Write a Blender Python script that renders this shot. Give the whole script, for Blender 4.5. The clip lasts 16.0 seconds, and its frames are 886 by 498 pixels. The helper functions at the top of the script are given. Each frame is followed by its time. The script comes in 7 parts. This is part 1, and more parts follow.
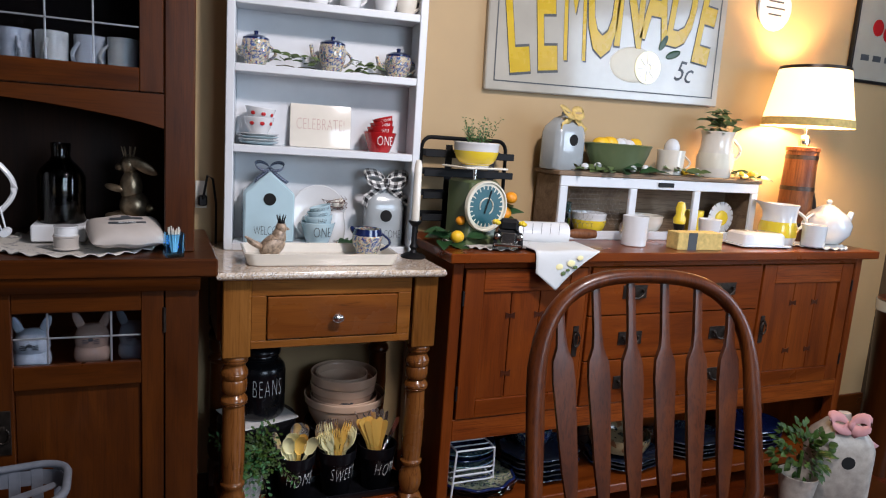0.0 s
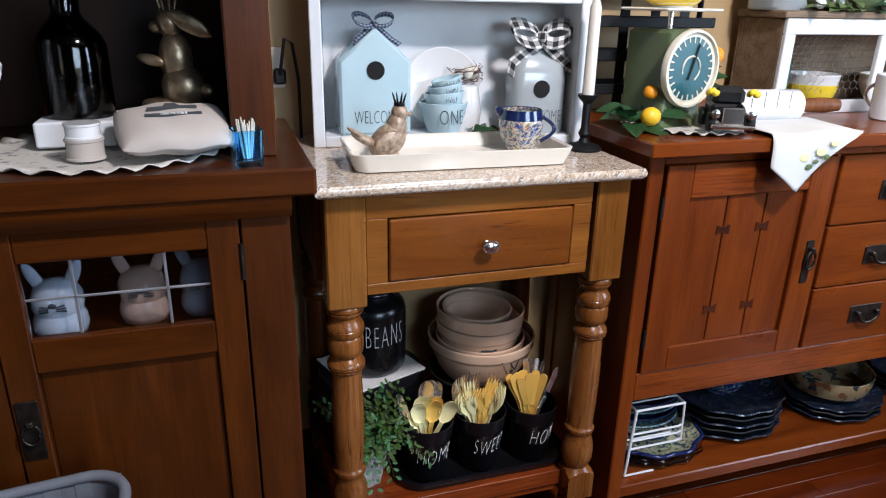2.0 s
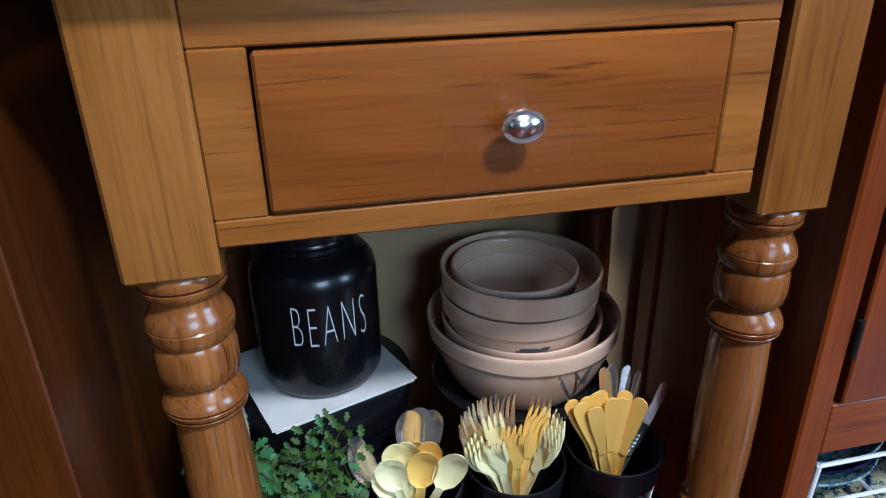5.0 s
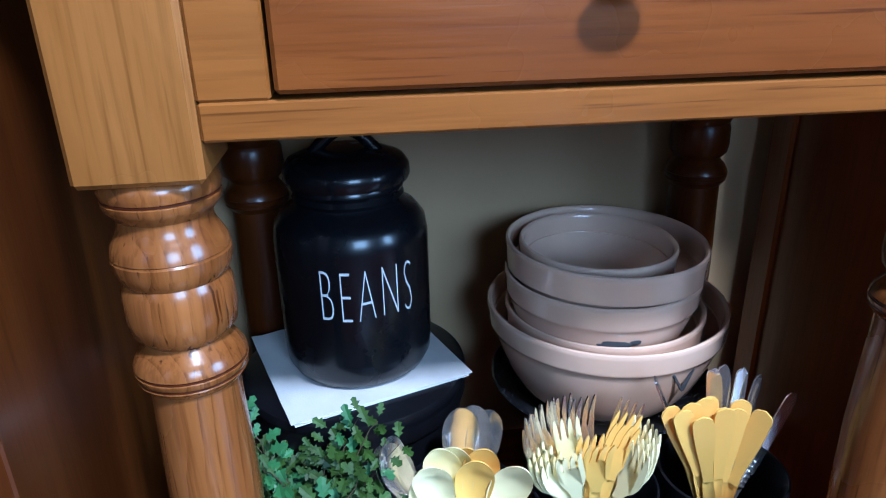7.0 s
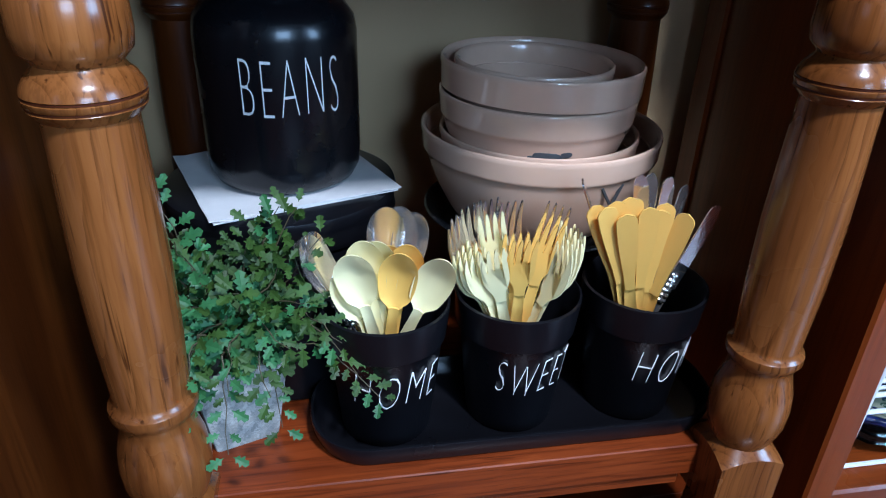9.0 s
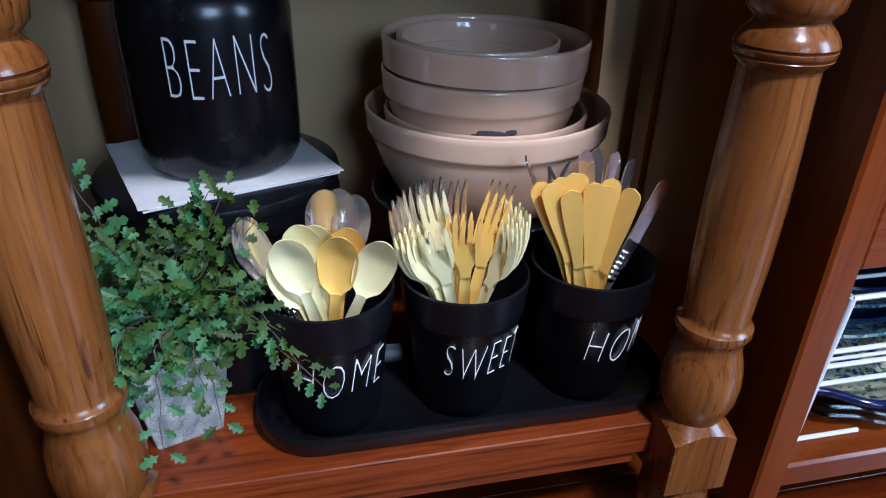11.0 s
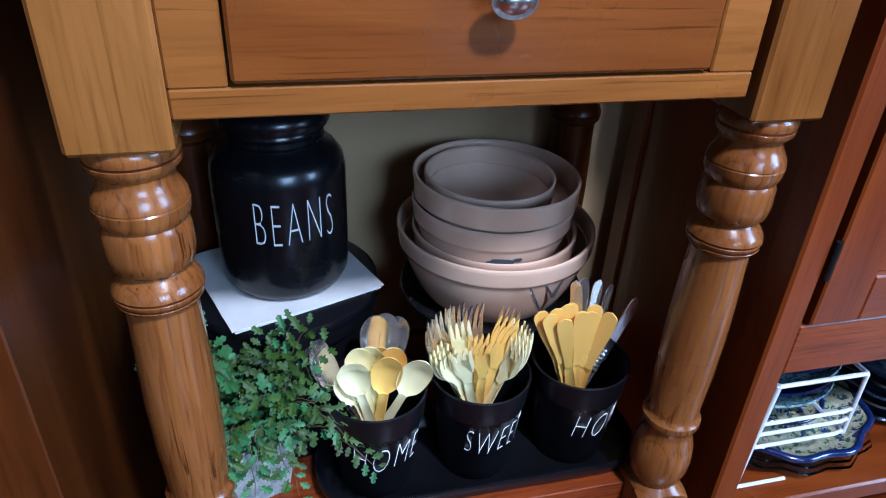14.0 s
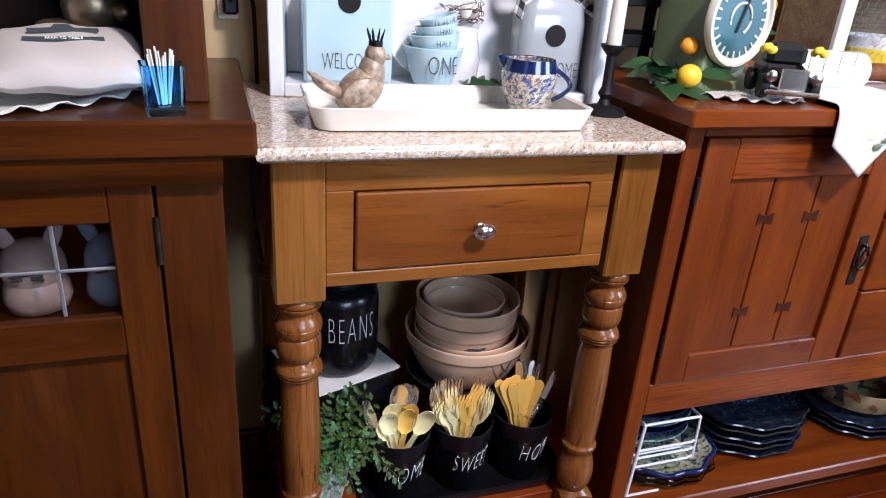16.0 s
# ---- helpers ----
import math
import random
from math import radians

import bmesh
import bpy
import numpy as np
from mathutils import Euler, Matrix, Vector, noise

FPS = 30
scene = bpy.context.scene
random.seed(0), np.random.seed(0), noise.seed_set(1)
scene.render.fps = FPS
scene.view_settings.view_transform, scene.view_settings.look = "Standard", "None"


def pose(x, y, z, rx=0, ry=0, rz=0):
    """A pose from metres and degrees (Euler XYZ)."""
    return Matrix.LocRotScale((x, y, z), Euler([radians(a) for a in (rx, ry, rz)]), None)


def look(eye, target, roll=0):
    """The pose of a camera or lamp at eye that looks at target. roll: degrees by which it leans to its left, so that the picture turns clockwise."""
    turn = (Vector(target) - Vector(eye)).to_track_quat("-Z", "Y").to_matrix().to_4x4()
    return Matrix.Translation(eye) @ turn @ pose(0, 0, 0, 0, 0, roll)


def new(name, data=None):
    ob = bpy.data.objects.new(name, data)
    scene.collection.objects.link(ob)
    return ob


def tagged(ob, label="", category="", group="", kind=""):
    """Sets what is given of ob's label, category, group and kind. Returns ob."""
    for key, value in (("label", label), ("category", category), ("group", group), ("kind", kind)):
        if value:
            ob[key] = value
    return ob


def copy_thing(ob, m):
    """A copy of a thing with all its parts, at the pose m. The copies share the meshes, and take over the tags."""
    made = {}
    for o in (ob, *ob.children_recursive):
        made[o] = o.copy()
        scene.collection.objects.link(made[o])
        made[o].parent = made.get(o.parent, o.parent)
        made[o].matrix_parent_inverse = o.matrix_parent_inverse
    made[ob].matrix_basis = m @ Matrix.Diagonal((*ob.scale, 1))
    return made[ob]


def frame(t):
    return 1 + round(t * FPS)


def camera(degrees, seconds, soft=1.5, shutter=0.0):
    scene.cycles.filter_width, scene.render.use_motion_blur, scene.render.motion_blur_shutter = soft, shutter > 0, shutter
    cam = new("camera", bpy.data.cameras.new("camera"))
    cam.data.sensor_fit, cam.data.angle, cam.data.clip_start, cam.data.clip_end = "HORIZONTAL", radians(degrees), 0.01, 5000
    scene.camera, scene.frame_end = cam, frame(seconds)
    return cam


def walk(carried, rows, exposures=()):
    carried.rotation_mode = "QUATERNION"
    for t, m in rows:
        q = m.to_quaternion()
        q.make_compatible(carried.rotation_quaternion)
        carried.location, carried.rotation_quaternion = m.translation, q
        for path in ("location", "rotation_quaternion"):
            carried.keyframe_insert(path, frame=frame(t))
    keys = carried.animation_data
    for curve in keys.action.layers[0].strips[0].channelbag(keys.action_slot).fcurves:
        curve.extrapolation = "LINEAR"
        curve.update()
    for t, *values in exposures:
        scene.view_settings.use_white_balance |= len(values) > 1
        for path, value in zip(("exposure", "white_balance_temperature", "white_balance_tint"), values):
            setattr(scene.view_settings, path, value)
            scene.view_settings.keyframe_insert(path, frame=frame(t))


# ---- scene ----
cam = camera(66.2, 16.0, 1.1)
PATH = [
    (0, (-0.431, -1.687, 1.224), (0.348, 0.125, 0.889), 4.0),
    (0.5, (-0.452, -1.548, 1.175), (0.183, 0.316, 0.828), 5.2),
    (1, (-0.433, -1.365, 1.15), (0.065, 0.517, 0.689), 3.6),
    (1.5, (-0.419, -1.196, 1.164), (0.095, 0.641, 0.564), 2.4),
    (2, (-0.425, -1.055, 1.139), (0.163, 0.728, 0.448), 1.3),
    (2.5, (-0.427, -0.944, 1.129), (0.214, 0.813, 0.42), 0.8),
    (3, (-0.355, -0.841, 1.096), (0.302, 0.832, 0.218), 0.7),
    (3.5, (-0.261, -0.735, 1.065), (0.312, 0.93, 0.116), 3.5),
    (4, (-0.23, -0.635, 1.038), (0.317, 1.036, 0.085), 3.3),
    (4.5, (-0.182, -0.527, 0.965), (0.308, 1.164, 0.016), 2.3),
    (5, (-0.146, -0.459, 0.854), (0.227, 1.318, 0.016), -1.3),
    (5.2, (-0.138, -0.437, 0.837), (0.197, 1.345, 0.003), -1.0),
    (7.3, (-0.122, -0.35, 0.719), (0.051, 1.502, -0.016), -0.8),
    (7.5, (-0.119, -0.352, 0.71), (0.063, 1.504, -0.012), 0.3),
    (8, (-0.121, -0.356, 0.701), (0.085, 1.495, -0.027), 0.3),
    (8.5, (-0.102, -0.386, 0.657), (0.133, 1.426, -0.156), -0.2),
    (9, (-0.108, -0.387, 0.624), (0.21, 1.349, -0.316), 1.8),
    (9.5, (-0.103, -0.384, 0.609), (0.24, 1.335, -0.354), 0.7),
    (10, (-0.091, -0.386, 0.609), (0.267, 1.337, -0.342), 0.8),
    (12.5, (-0.075, -0.372, 0.623), (0.36, 1.315, -0.359), 2.1),
    (13, (-0.078, -0.383, 0.644), (0.343, 1.314, -0.328), 3.4),
    (13.5, (-0.103, -0.404, 0.715), (0.3, 1.261, -0.318), 3.1),
    (14, (-0.146, -0.441, 0.816), (0.297, 1.218, -0.209), 2.8),
    (14.5, (-0.196, -0.505, 0.916), (0.291, 1.136, -0.119), 4.8),
    (15, (-0.243, -0.641, 0.984), (0.192, 1.049, 0.007), 6.4),
    (15.5, (-0.281, -0.765, 1.038), (0.123, 1.003, 0.195), 6.0),
    (16, (-0.339, -0.826, 1.081), (0.271, 0.906, 0.288), 4.1),
]
walk(cam, [(t, look(eye, target, roll)) for t, eye, target, roll in PATH],
     [(0, -0.68, 6650, 18), (1, -0.55, 6450, 17), (2.5, 0.0, 6500, 15), (4, 0.3, 6000, 10), (5, 0.17, 5500, 10), (7.5, 0.8, 4700, 10), (8.3, 0.72, 4700, 10), (9, 0.36, 5100, 10), (12.5, 0.2, 5500, 22), (13.5, 0.33, 5400, 20), (14.5, 0.52, 4750, 10), (15.5, 0.3, 5500, 15), (16, 0.13, 6350, 22)])

# ---- light ----
world = bpy.data.worlds.new("world")
scene.world = world
world.use_nodes = True
sky = world.node_tree.nodes.new("ShaderNodeTexSky")
sky.sky_type, sky.sun_disc = "NISHITA", False
sky.sun_elevation, sky.sun_rotation = radians(40), radians(200)
world.node_tree.links.new(sky.outputs[0], world.node_tree.nodes["Background"].inputs[0])
world.node_tree.nodes["Background"].inputs[1].default_value = 0.1


def area_lamp(name, m, sx, sy, power, colour):
    data = bpy.data.lights.new(name, "AREA")
    data.shape, data.size, data.size_y, data.energy, data.color = "RECTANGLE", sx, sy, power, colour
    ob = new(name, data)
    ob.matrix_world = m
    return ob


# daylight in the south and east windows, the ceiling light over the dining table
area_lamp("window_light", look((0.75, -3.1, 1.62), (0.4, 0.0, 0.7)), 1.2, 0.9, 52, (0.60, 0.80, 0.98))
area_lamp("east_window_light", look((2.7, -1.5, 1.5), (0.2, 0.0, 0.75)), 1.0, 1.2, 58, (0.60, 0.80, 1.0))
area_lamp("ceiling_light", look((0.42, -1.25, 2.35), (0.3, -0.3, 0.3)), 0.2, 0.2, 62, (0.98, 0.96, 0.97))
bulb = bpy.data.lights.new("lamp_bulb", "POINT")
bulb.energy, bulb.color, bulb.shadow_soft_size = 58, (1.0, 0.68, 0.34), 0.04


# ---- materials ----
def nodes_of(name):
    m = bpy.data.materials.new(name)
    m.use_nodes = True
    nt = m.node_tree
    return m, nt, nt.nodes["Principled BSDF"], nt.nodes.new, nt.links.new


def ramp(nt, fac, stops):
    r = nt.nodes.new("ShaderNodeValToRGB")
    while len(r.color_ramp.elements) < len(stops):
        r.color_ramp.elements.new(0.5)
    for e, (p, c) in zip(r.color_ramp.elements, stops):
        e.position, e.color = p, (*c, 1)
    nt.links.new(fac, r.inputs[0])
    return r.outputs[0]


def coords(nt, scale=(1, 1, 1), kind="Object"):
    tc, mp = nt.nodes.new("ShaderNodeTexCoord"), nt.nodes.new("ShaderNodeMapping")
    mp.inputs["Scale"].default_value = scale
    nt.links.new(tc.outputs[kind], mp.inputs[0])
    return mp.outputs[0]


def noise_tex(nt, vec, scale, detail=4, rough=0.55, distort=0.0):
    n = nt.nodes.new("ShaderNodeTexNoise")
    n.inputs["Scale"].default_value, n.inputs["Detail"].default_value = scale, detail
    n.inputs["Roughness"].default_value, n.inputs["Distortion"].default_value = rough, distort
    nt.links.new(vec, n.inputs["Vector"])
    return n.outputs["Fac"]


def mix(nt, fac, a, b, how="MIX"):
    n = nt.nodes.new("ShaderNodeMix")
    n.data_type, n.blend_type = "RGBA", how
    for v, s in ((fac, n.inputs[0]), (a, n.inputs[6]), (b, n.inputs[7])):
        if hasattr(v, "is_output"):
            nt.links.new(v, s)
        else:
            s.default_value = v if isinstance(v, float) else (*v, 1)
    return n.outputs[2]


def bump(nt, height, strength, dist=0.001):
    b = nt.nodes.new("ShaderNodeBump")
    b.inputs["Strength"].default_value, b.inputs["Distance"].default_value = strength, dist
    nt.links.new(height, b.inputs["Height"])
    nt.links.new(b.outputs[0], nt.nodes["Principled BSDF"].inputs["Normal"])


STAIN = (0.66, 0.53, 0.43)  # how far the varnish darkens the bare timber colours


def wood(name, light, mid, dark, axis="x", rough=0.3, coat=0.25, figure=1.0, pores=0.5, rings=0.2, flecks=0.0, growth=0.0):
    """Stained wood: long figure, fine pores and slow stain along one axis."""
    m, nt, b, node, link = nodes_of(name)
    light, mid, dark = (tuple(c * q for c, q in zip(tone, STAIN)) for tone in (light, mid, dark))
    k = "xyz".index(axis)
    s1, s2 = [9.0] * 3, [160.0] * 3
    s1[k], s2[k] = 1.1, 6.0
    oi = nt.nodes.new("ShaderNodeObjectInfo")
    tc, mp = node("ShaderNodeTexCoord"), node("ShaderNodeMapping")
    mp.inputs["Scale"].default_value = s1
    add = node("ShaderNodeVectorMath")
    scl = node("ShaderNodeMath")
    scl.operation = "MULTIPLY"
    scl.inputs[1].default_value = 3.7
    link(oi.outputs["Random"], scl.inputs[0])
    link(tc.outputs["Object"], add.inputs[0])
    link(scl.outputs[0], add.inputs[1])
    link(add.outputs[0], mp.inputs[0])
    fig = noise_tex(nt, mp.outputs[0], 2.2 * figure, 5, 0.6, 0.9)
    mp2 = node("ShaderNodeMapping")
    mp2.inputs["Scale"].default_value = s2
    link(add.outputs[0], mp2.inputs[0])
    fine = noise_tex(nt, mp2.outputs[0], 1.6, 3, 0.6)
    col = ramp(nt, fig, ((0.3, dark), (0.5, mid), (0.72, light)))
    ring = node("ShaderNodeMath")
    ring.operation = "MULTIPLY"
    ring.inputs[1].default_value = 60.0
    link(fig, ring.inputs[0])
    wave = node("ShaderNodeMath")
    wave.operation = "SINE"
    link(ring.outputs[0], wave.inputs[0])
    half = node("ShaderNodeMapRange")
    half.inputs[1].default_value = -1.0
    link(wave.outputs[0], half.inputs[0])
    col = mix(nt, rings, col, ramp(nt, half.outputs[0], ((0.0, (0.42, 0.34, 0.28)), (0.45, (1, 1, 1)))), "MULTIPLY")
    pore = ramp(nt, fine, ((0.36, (0.35, 0.3, 0.26)), (0.5, (1, 1, 1))))
    col = mix(nt, pores, col, pore, "MULTIPLY")
    if flecks:
        s3 = [230.0] * 3
        s3[k] = 9.0
        mp3 = node("ShaderNodeMapping")
        mp3.inputs["Scale"].default_value = s3
        link(add.outputs[0], mp3.inputs[0])
        dash = noise_tex(nt, mp3.outputs[0], 1.0, 2, 0.5, 0.4)
        col = mix(nt, flecks, col, ramp(nt, dash, ((0.28, (0.16, 0.11, 0.08)), (0.37, (1, 1, 1)))), "MULTIPLY")
    if growth:
        # growth rings about a slightly tilted, off-centre pith: lines that close into arches
        mp4, wv = node("ShaderNodeMapping"), node("ShaderNodeTexWave")
        tilt, shift = [0.0] * 3, [0.045] * 3
        tilt[(k + 1) % 3], shift[k] = 0.05, 0.0
        mp4.inputs["Rotation"].default_value, mp4.inputs["Location"].default_value = tilt, shift
        link(add.outputs[0], mp4.inputs[0])
        wv.wave_type, wv.rings_direction, wv.wave_profile = "RINGS", "XYZ"[k], "SAW"
        wv.inputs["Scale"].default_value, wv.inputs["Distortion"].default_value = 42.0, 3.5
        wv.inputs["Detail"].default_value, wv.inputs["Detail Scale"].default_value = 2.0, 0.35
        link(mp4.outputs[0], wv.inputs[0])
        late = ramp(nt, wv.outputs["Fac"], ((0.0, (0.30, 0.22, 0.16)), (0.22, (0.8, 0.76, 0.72)), (0.5, (1, 1, 1))))
        broken = ramp(nt, fine, ((0.40, (1, 1, 1)), (0.62, (0.25, 0.25, 0.25))))
        amount = node("ShaderNodeMix")
        amount.data_type, amount.blend_type = "RGBA", "MULTIPLY"
        amount.inputs[0].default_value = 1.0
        link(broken, amount.inputs[6])
        amount.inputs[7].default_value = (growth, growth, growth, 1)
        col = mix(nt, amount.outputs[2], col, late, "MULTIPLY")
    wear = noise_tex(nt, add.outputs[0], 7.0, 4)
    col = mix(nt, ramp(nt, wear, ((0.35, (0, 0, 0)), (0.75, (0.28, 0.28, 0.28)))), col, tuple(c * 0.55 for c in mid))
    link(col, b.inputs["Base Color"])
    rr = node("ShaderNodeMapRange")
    rr.inputs[3].default_value, rr.inputs[4].default_value = rough - 0.06, rough + 0.14
    link(wear, rr.inputs[0])
    link(rr.outputs[0], b.inputs["Roughness"])
    b.inputs["Coat Weight"].default_value, b.inputs["Coat Roughness"].default_value = coat * 0.6, 0.14
    b.inputs["Specular IOR Level"].default_value = 0.27
    bump(nt, fine, 0.18, 0.0006)
    return m


def plain(name, colour, rough=0.4, metal=0.0, vary=0.12, scale=14.0, bumps=0.05, coat=0.0, spec=0.5, fine=180.0):
    """A painted, glazed, cloth or metal surface with faint mottling and grain."""
    m, nt, b, node, link = nodes_of(name)
    v = coords(nt)
    f = noise_tex(nt, v, scale, 5)
    g = noise_tex(nt, v, fine, 2)
    c = mix(nt, ramp(nt, f, ((0.3, (0, 0, 0)), (0.7, (1, 1, 1)))), tuple(x * (1 - vary) for x in colour), tuple(min(1, x * (1 + vary * 0.6)) for x in colour))
    link(c, b.inputs["Base Color"])
    rr = node("ShaderNodeMapRange")
    rr.inputs[3].default_value, rr.inputs[4].default_value = max(0.02, rough - 0.05), rough + 0.1
    link(f, rr.inputs[0])
    link(rr.outputs[0], b.inputs["Roughness"])
    b.inputs["Metallic"].default_value = metal
    b.inputs["Coat Weight"].default_value, b.inputs["Coat Roughness"].default_value = coat, 0.08
    b.inputs["Specular IOR Level"].default_value = spec
    if bumps:
        bump(nt, g, bumps, 0.0008)
    return m


def clear(name, colour, rough=0.02, ior=1.45):
    m, nt, b, node, link = nodes_of(name)
    b.inputs["Base Color"].default_value = (*colour, 1)
    b.inputs["Transmission Weight"].default_value, b.inputs["IOR"].default_value = 1.0, ior
    f = noise_tex(nt, coords(nt), 30, 3)
    rr = node("ShaderNodeMapRange")
    rr.inputs[3].default_value, rr.inputs[4].default_value = rough, rough + 0.05
    link(f, rr.inputs[0])
    link(rr.outputs[0], b.inputs["Roughness"])
    return m


def spotted(name, ground, stops, scale, rough=0.25, coat=0.3, relief=0.0):
    """Cells of several colours on a ground: granite, painted pottery, checks."""
    m, nt, b, node, link = nodes_of(name)
    v = node("ShaderNodeTexVoronoi")
    v.inputs["Scale"].default_value, v.inputs["Randomness"].default_value = scale, 1.0
    vec = coords(nt)
    warp = mix(nt, 0.02, vec, noise_tex(nt, vec, scale * 1.3, 2), "ADD")
    link(warp, v.inputs["Vector"])
    sep = node("ShaderNodeSeparateColor")
    link(v.outputs["Color"], sep.inputs[0])
    r = node("ShaderNodeValToRGB")
    r.color_ramp.interpolation = "CONSTANT"
    pts = [(0.0, ground), *stops]
    while len(r.color_ramp.elements) < len(pts):
        r.color_ramp.elements.new(0.5)
    for e, (p, c) in zip(r.color_ramp.elements, pts):
        e.position, e.color = p, (*c, 1)
    link(sep.outputs[0], r.inputs[0])
    f = noise_tex(nt, vec, scale * 2.5, 3)
    c = mix(nt, 0.35, r.outputs[0], ramp(nt, f, ((0.3, (0.55, 0.52, 0.5)), (0.7, (1, 1, 1)))), "MULTIPLY")
    link(c, b.inputs["Base Color"])
    b.inputs["Roughness"].default_value = rough
    b.inputs["Coat Weight"].default_value, b.inputs["Coat Roughness"].default_value = coat, 0.06
    if relief:
        bump(nt, f, relief, 0.001)
    return m


def checked(name, dark, light, size):
    """Woven gingham: two crossing sets of bands."""
    m, nt, b, node, link = nodes_of(name)
    sep = node("ShaderNodeSeparateXYZ")
    link(coords(nt, (1 / size,) * 3, "UV"), sep.inputs[0])
    bands = []
    for k in (0, 1):
        w = node("ShaderNodeMath")
        w.operation = "PINGPONG"
        w.inputs[1].default_value = 1.0
        link(sep.outputs[k], w.inputs[0])
        g = node("ShaderNodeMath")
        g.operation = "GREATER_THAN"
        g.inputs[1].default_value = 0.5
        link(w.outputs[0], g.inputs[0])
        bands.append(g.outputs[0])
    s = node("ShaderNodeMath")
    link(bands[0], s.inputs[0])
    link(bands[1], s.inputs[1])
    h = node("ShaderNodeMath")
    h.operation = "MULTIPLY"
    h.inputs[1].default_value = 0.5
    link(s.outputs[0], h.inputs[0])
    link(ramp(nt, h.outputs[0], ((0.0, light), (0.5, tuple((a + c) * 0.35 for a, c in zip(dark, light))), (1.0, dark))), b.inputs["Base Color"])
    b.inputs["Roughness"].default_value = 0.85
    bump(nt, noise_tex(nt, coords(nt), 900, 2), 0.2, 0.0005)
    return m


HONEY_X = wood("honey_maple_x", (0.495, 0.2301, 0.0517), (0.3564, 0.153, 0.0319), (0.2178, 0.08346, 0.0154), "x", 0.26, 0.5, 0.5, 0.2, 0.04, 0.55, 0.06)
HONEY_B = wood("honey_maple_blocks", (0.4554, 0.2301, 0.0638), (0.3366, 0.1584, 0.0374), (0.198, 0.08132, 0.0165), "z", 0.22, 0.6, 0.5, 0.25, 0.08, 0.3, 0.07)
DRAWER_X = wood("reddish_maple_drawer", (0.4257, 0.1712, 0.0341), (0.3069, 0.1124, 0.0209), (0.1782, 0.05564, 0.0099), "x", 0.24, 0.5, 0.45, 0.2, 0.03, 0.6, 0.06)
HONEY_Z = wood("honey_maple_z", (0.40, 0.184, 0.054), (0.27, 0.110, 0.029), (0.11, 0.038, 0.009), "z", 0.22, 0.6, 0.6, 0.3, 0.1, 0.85, 0.6)
SHELF_X = wood("red_oak_shelf", (0.459, 0.1215, 0.028), (0.351, 0.081, 0.0168), (0.2025, 0.0432, 0.0098), "x", 0.3, 0.3, 1.1, 0.5, 0.15, 0.7, 0.5)
CHERRY_Z = wood("cherry_z", (0.33, 0.08976, 0.01368), (0.24, 0.05896, 0.009), (0.14, 0.0308, 0.004608), "z", 0.3, 0.3, 0.6, 0.3, 0.1)
CHERRY_X = wood("cherry_x", (0.33, 0.08976, 0.01368), (0.24, 0.05896, 0.009), (0.14, 0.0308, 0.004608), "x", 0.26, 0.35, 0.6, 0.3, 0.1)
PINE_X = wood("quarter_oak_x", (0.42, 0.1188, 0.01944), (0.32, 0.08096, 0.01224), (0.19, 0.04048, 0.00576), "x", 0.32, 0.3, 1.4, 0.7)
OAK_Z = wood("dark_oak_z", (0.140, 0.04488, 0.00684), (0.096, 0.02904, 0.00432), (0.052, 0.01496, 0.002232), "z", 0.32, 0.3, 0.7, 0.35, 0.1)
OAK_X = wood("dark_oak_x", (0.140, 0.04488, 0.00684), (0.096, 0.02904, 0.00432), (0.052, 0.01496, 0.002232), "x", 0.27, 0.4, 0.7, 0.35, 0.1)
# dark oak taken darker still: the recess's shade is in the colour
OAK_SHADE = wood("recess_shade_oak", (0.055, 0.0176, 0.002736), (0.036, 0.011, 0.001656), (0.02, 0.00572, 0.000864), "z", 0.45, 0.1, 0.7, 0.35, 0.1)
CHAIR_W = wood("chair_oak", (0.17, 0.0528, 0.0108), (0.12, 0.03344, 0.00648), (0.07, 0.0176, 0.003024), "z", 0.34, 0.2, 1.0, 0.6)
FLOOR_W = wood("floor_boards", (0.21, 0.04488, 0.00792), (0.15, 0.02904, 0.004752), (0.085, 0.01496, 0.002664), "x", 0.26, 0.3, 0.9, 0.5)
KEY_W = wood("walnut_keys", (0.13, 0.036, 0.012), (0.09, 0.025, 0.009), (0.05, 0.014, 0.006), "x", 0.35, 0.2)
GREYWOOD = wood("grey_barn_wood", (0.42, 0.37, 0.30), (0.32, 0.27, 0.21), (0.2, 0.16, 0.12), "x", 0.6, 0.0, 1.0, 0.6)
CHURN_W = wood("churn_wood", (0.36, 0.17, 0.07), (0.27, 0.115, 0.045), (0.17, 0.065, 0.025), "z", 0.45, 0.1)
WALL_P = plain("cream_wall_paint", (0.44, 0.30, 0.15), 0.6, vary=0.08, scale=3.0, bumps=0.12)
# for the unseen walls: near black, to hold down bounced light
ROOM_P = plain("dark_unseen_wall", (0.03, 0.023, 0.017), 0.7, vary=0.1, scale=3.0)
CEIL_P = plain("dark_ceiling_paint", (0.09, 0.08, 0.07), 0.7, bumps=0.1)
WHITE_P = plain("white_shelf_paint", (0.66, 0.68, 0.70), 0.38, vary=0.05)
IVORY = plain("ivory_glaze", (0.72, 0.67, 0.58), 0.12, vary=0.05, coat=0.5)
WHITE_G = plain("white_glaze", (0.68, 0.68, 0.68), 0.12, vary=0.04, coat=0.5)
BLUE_G = plain("pale_blue_glaze", (0.42, 0.57, 0.62), 0.14, vary=0.05, coat=0.5)
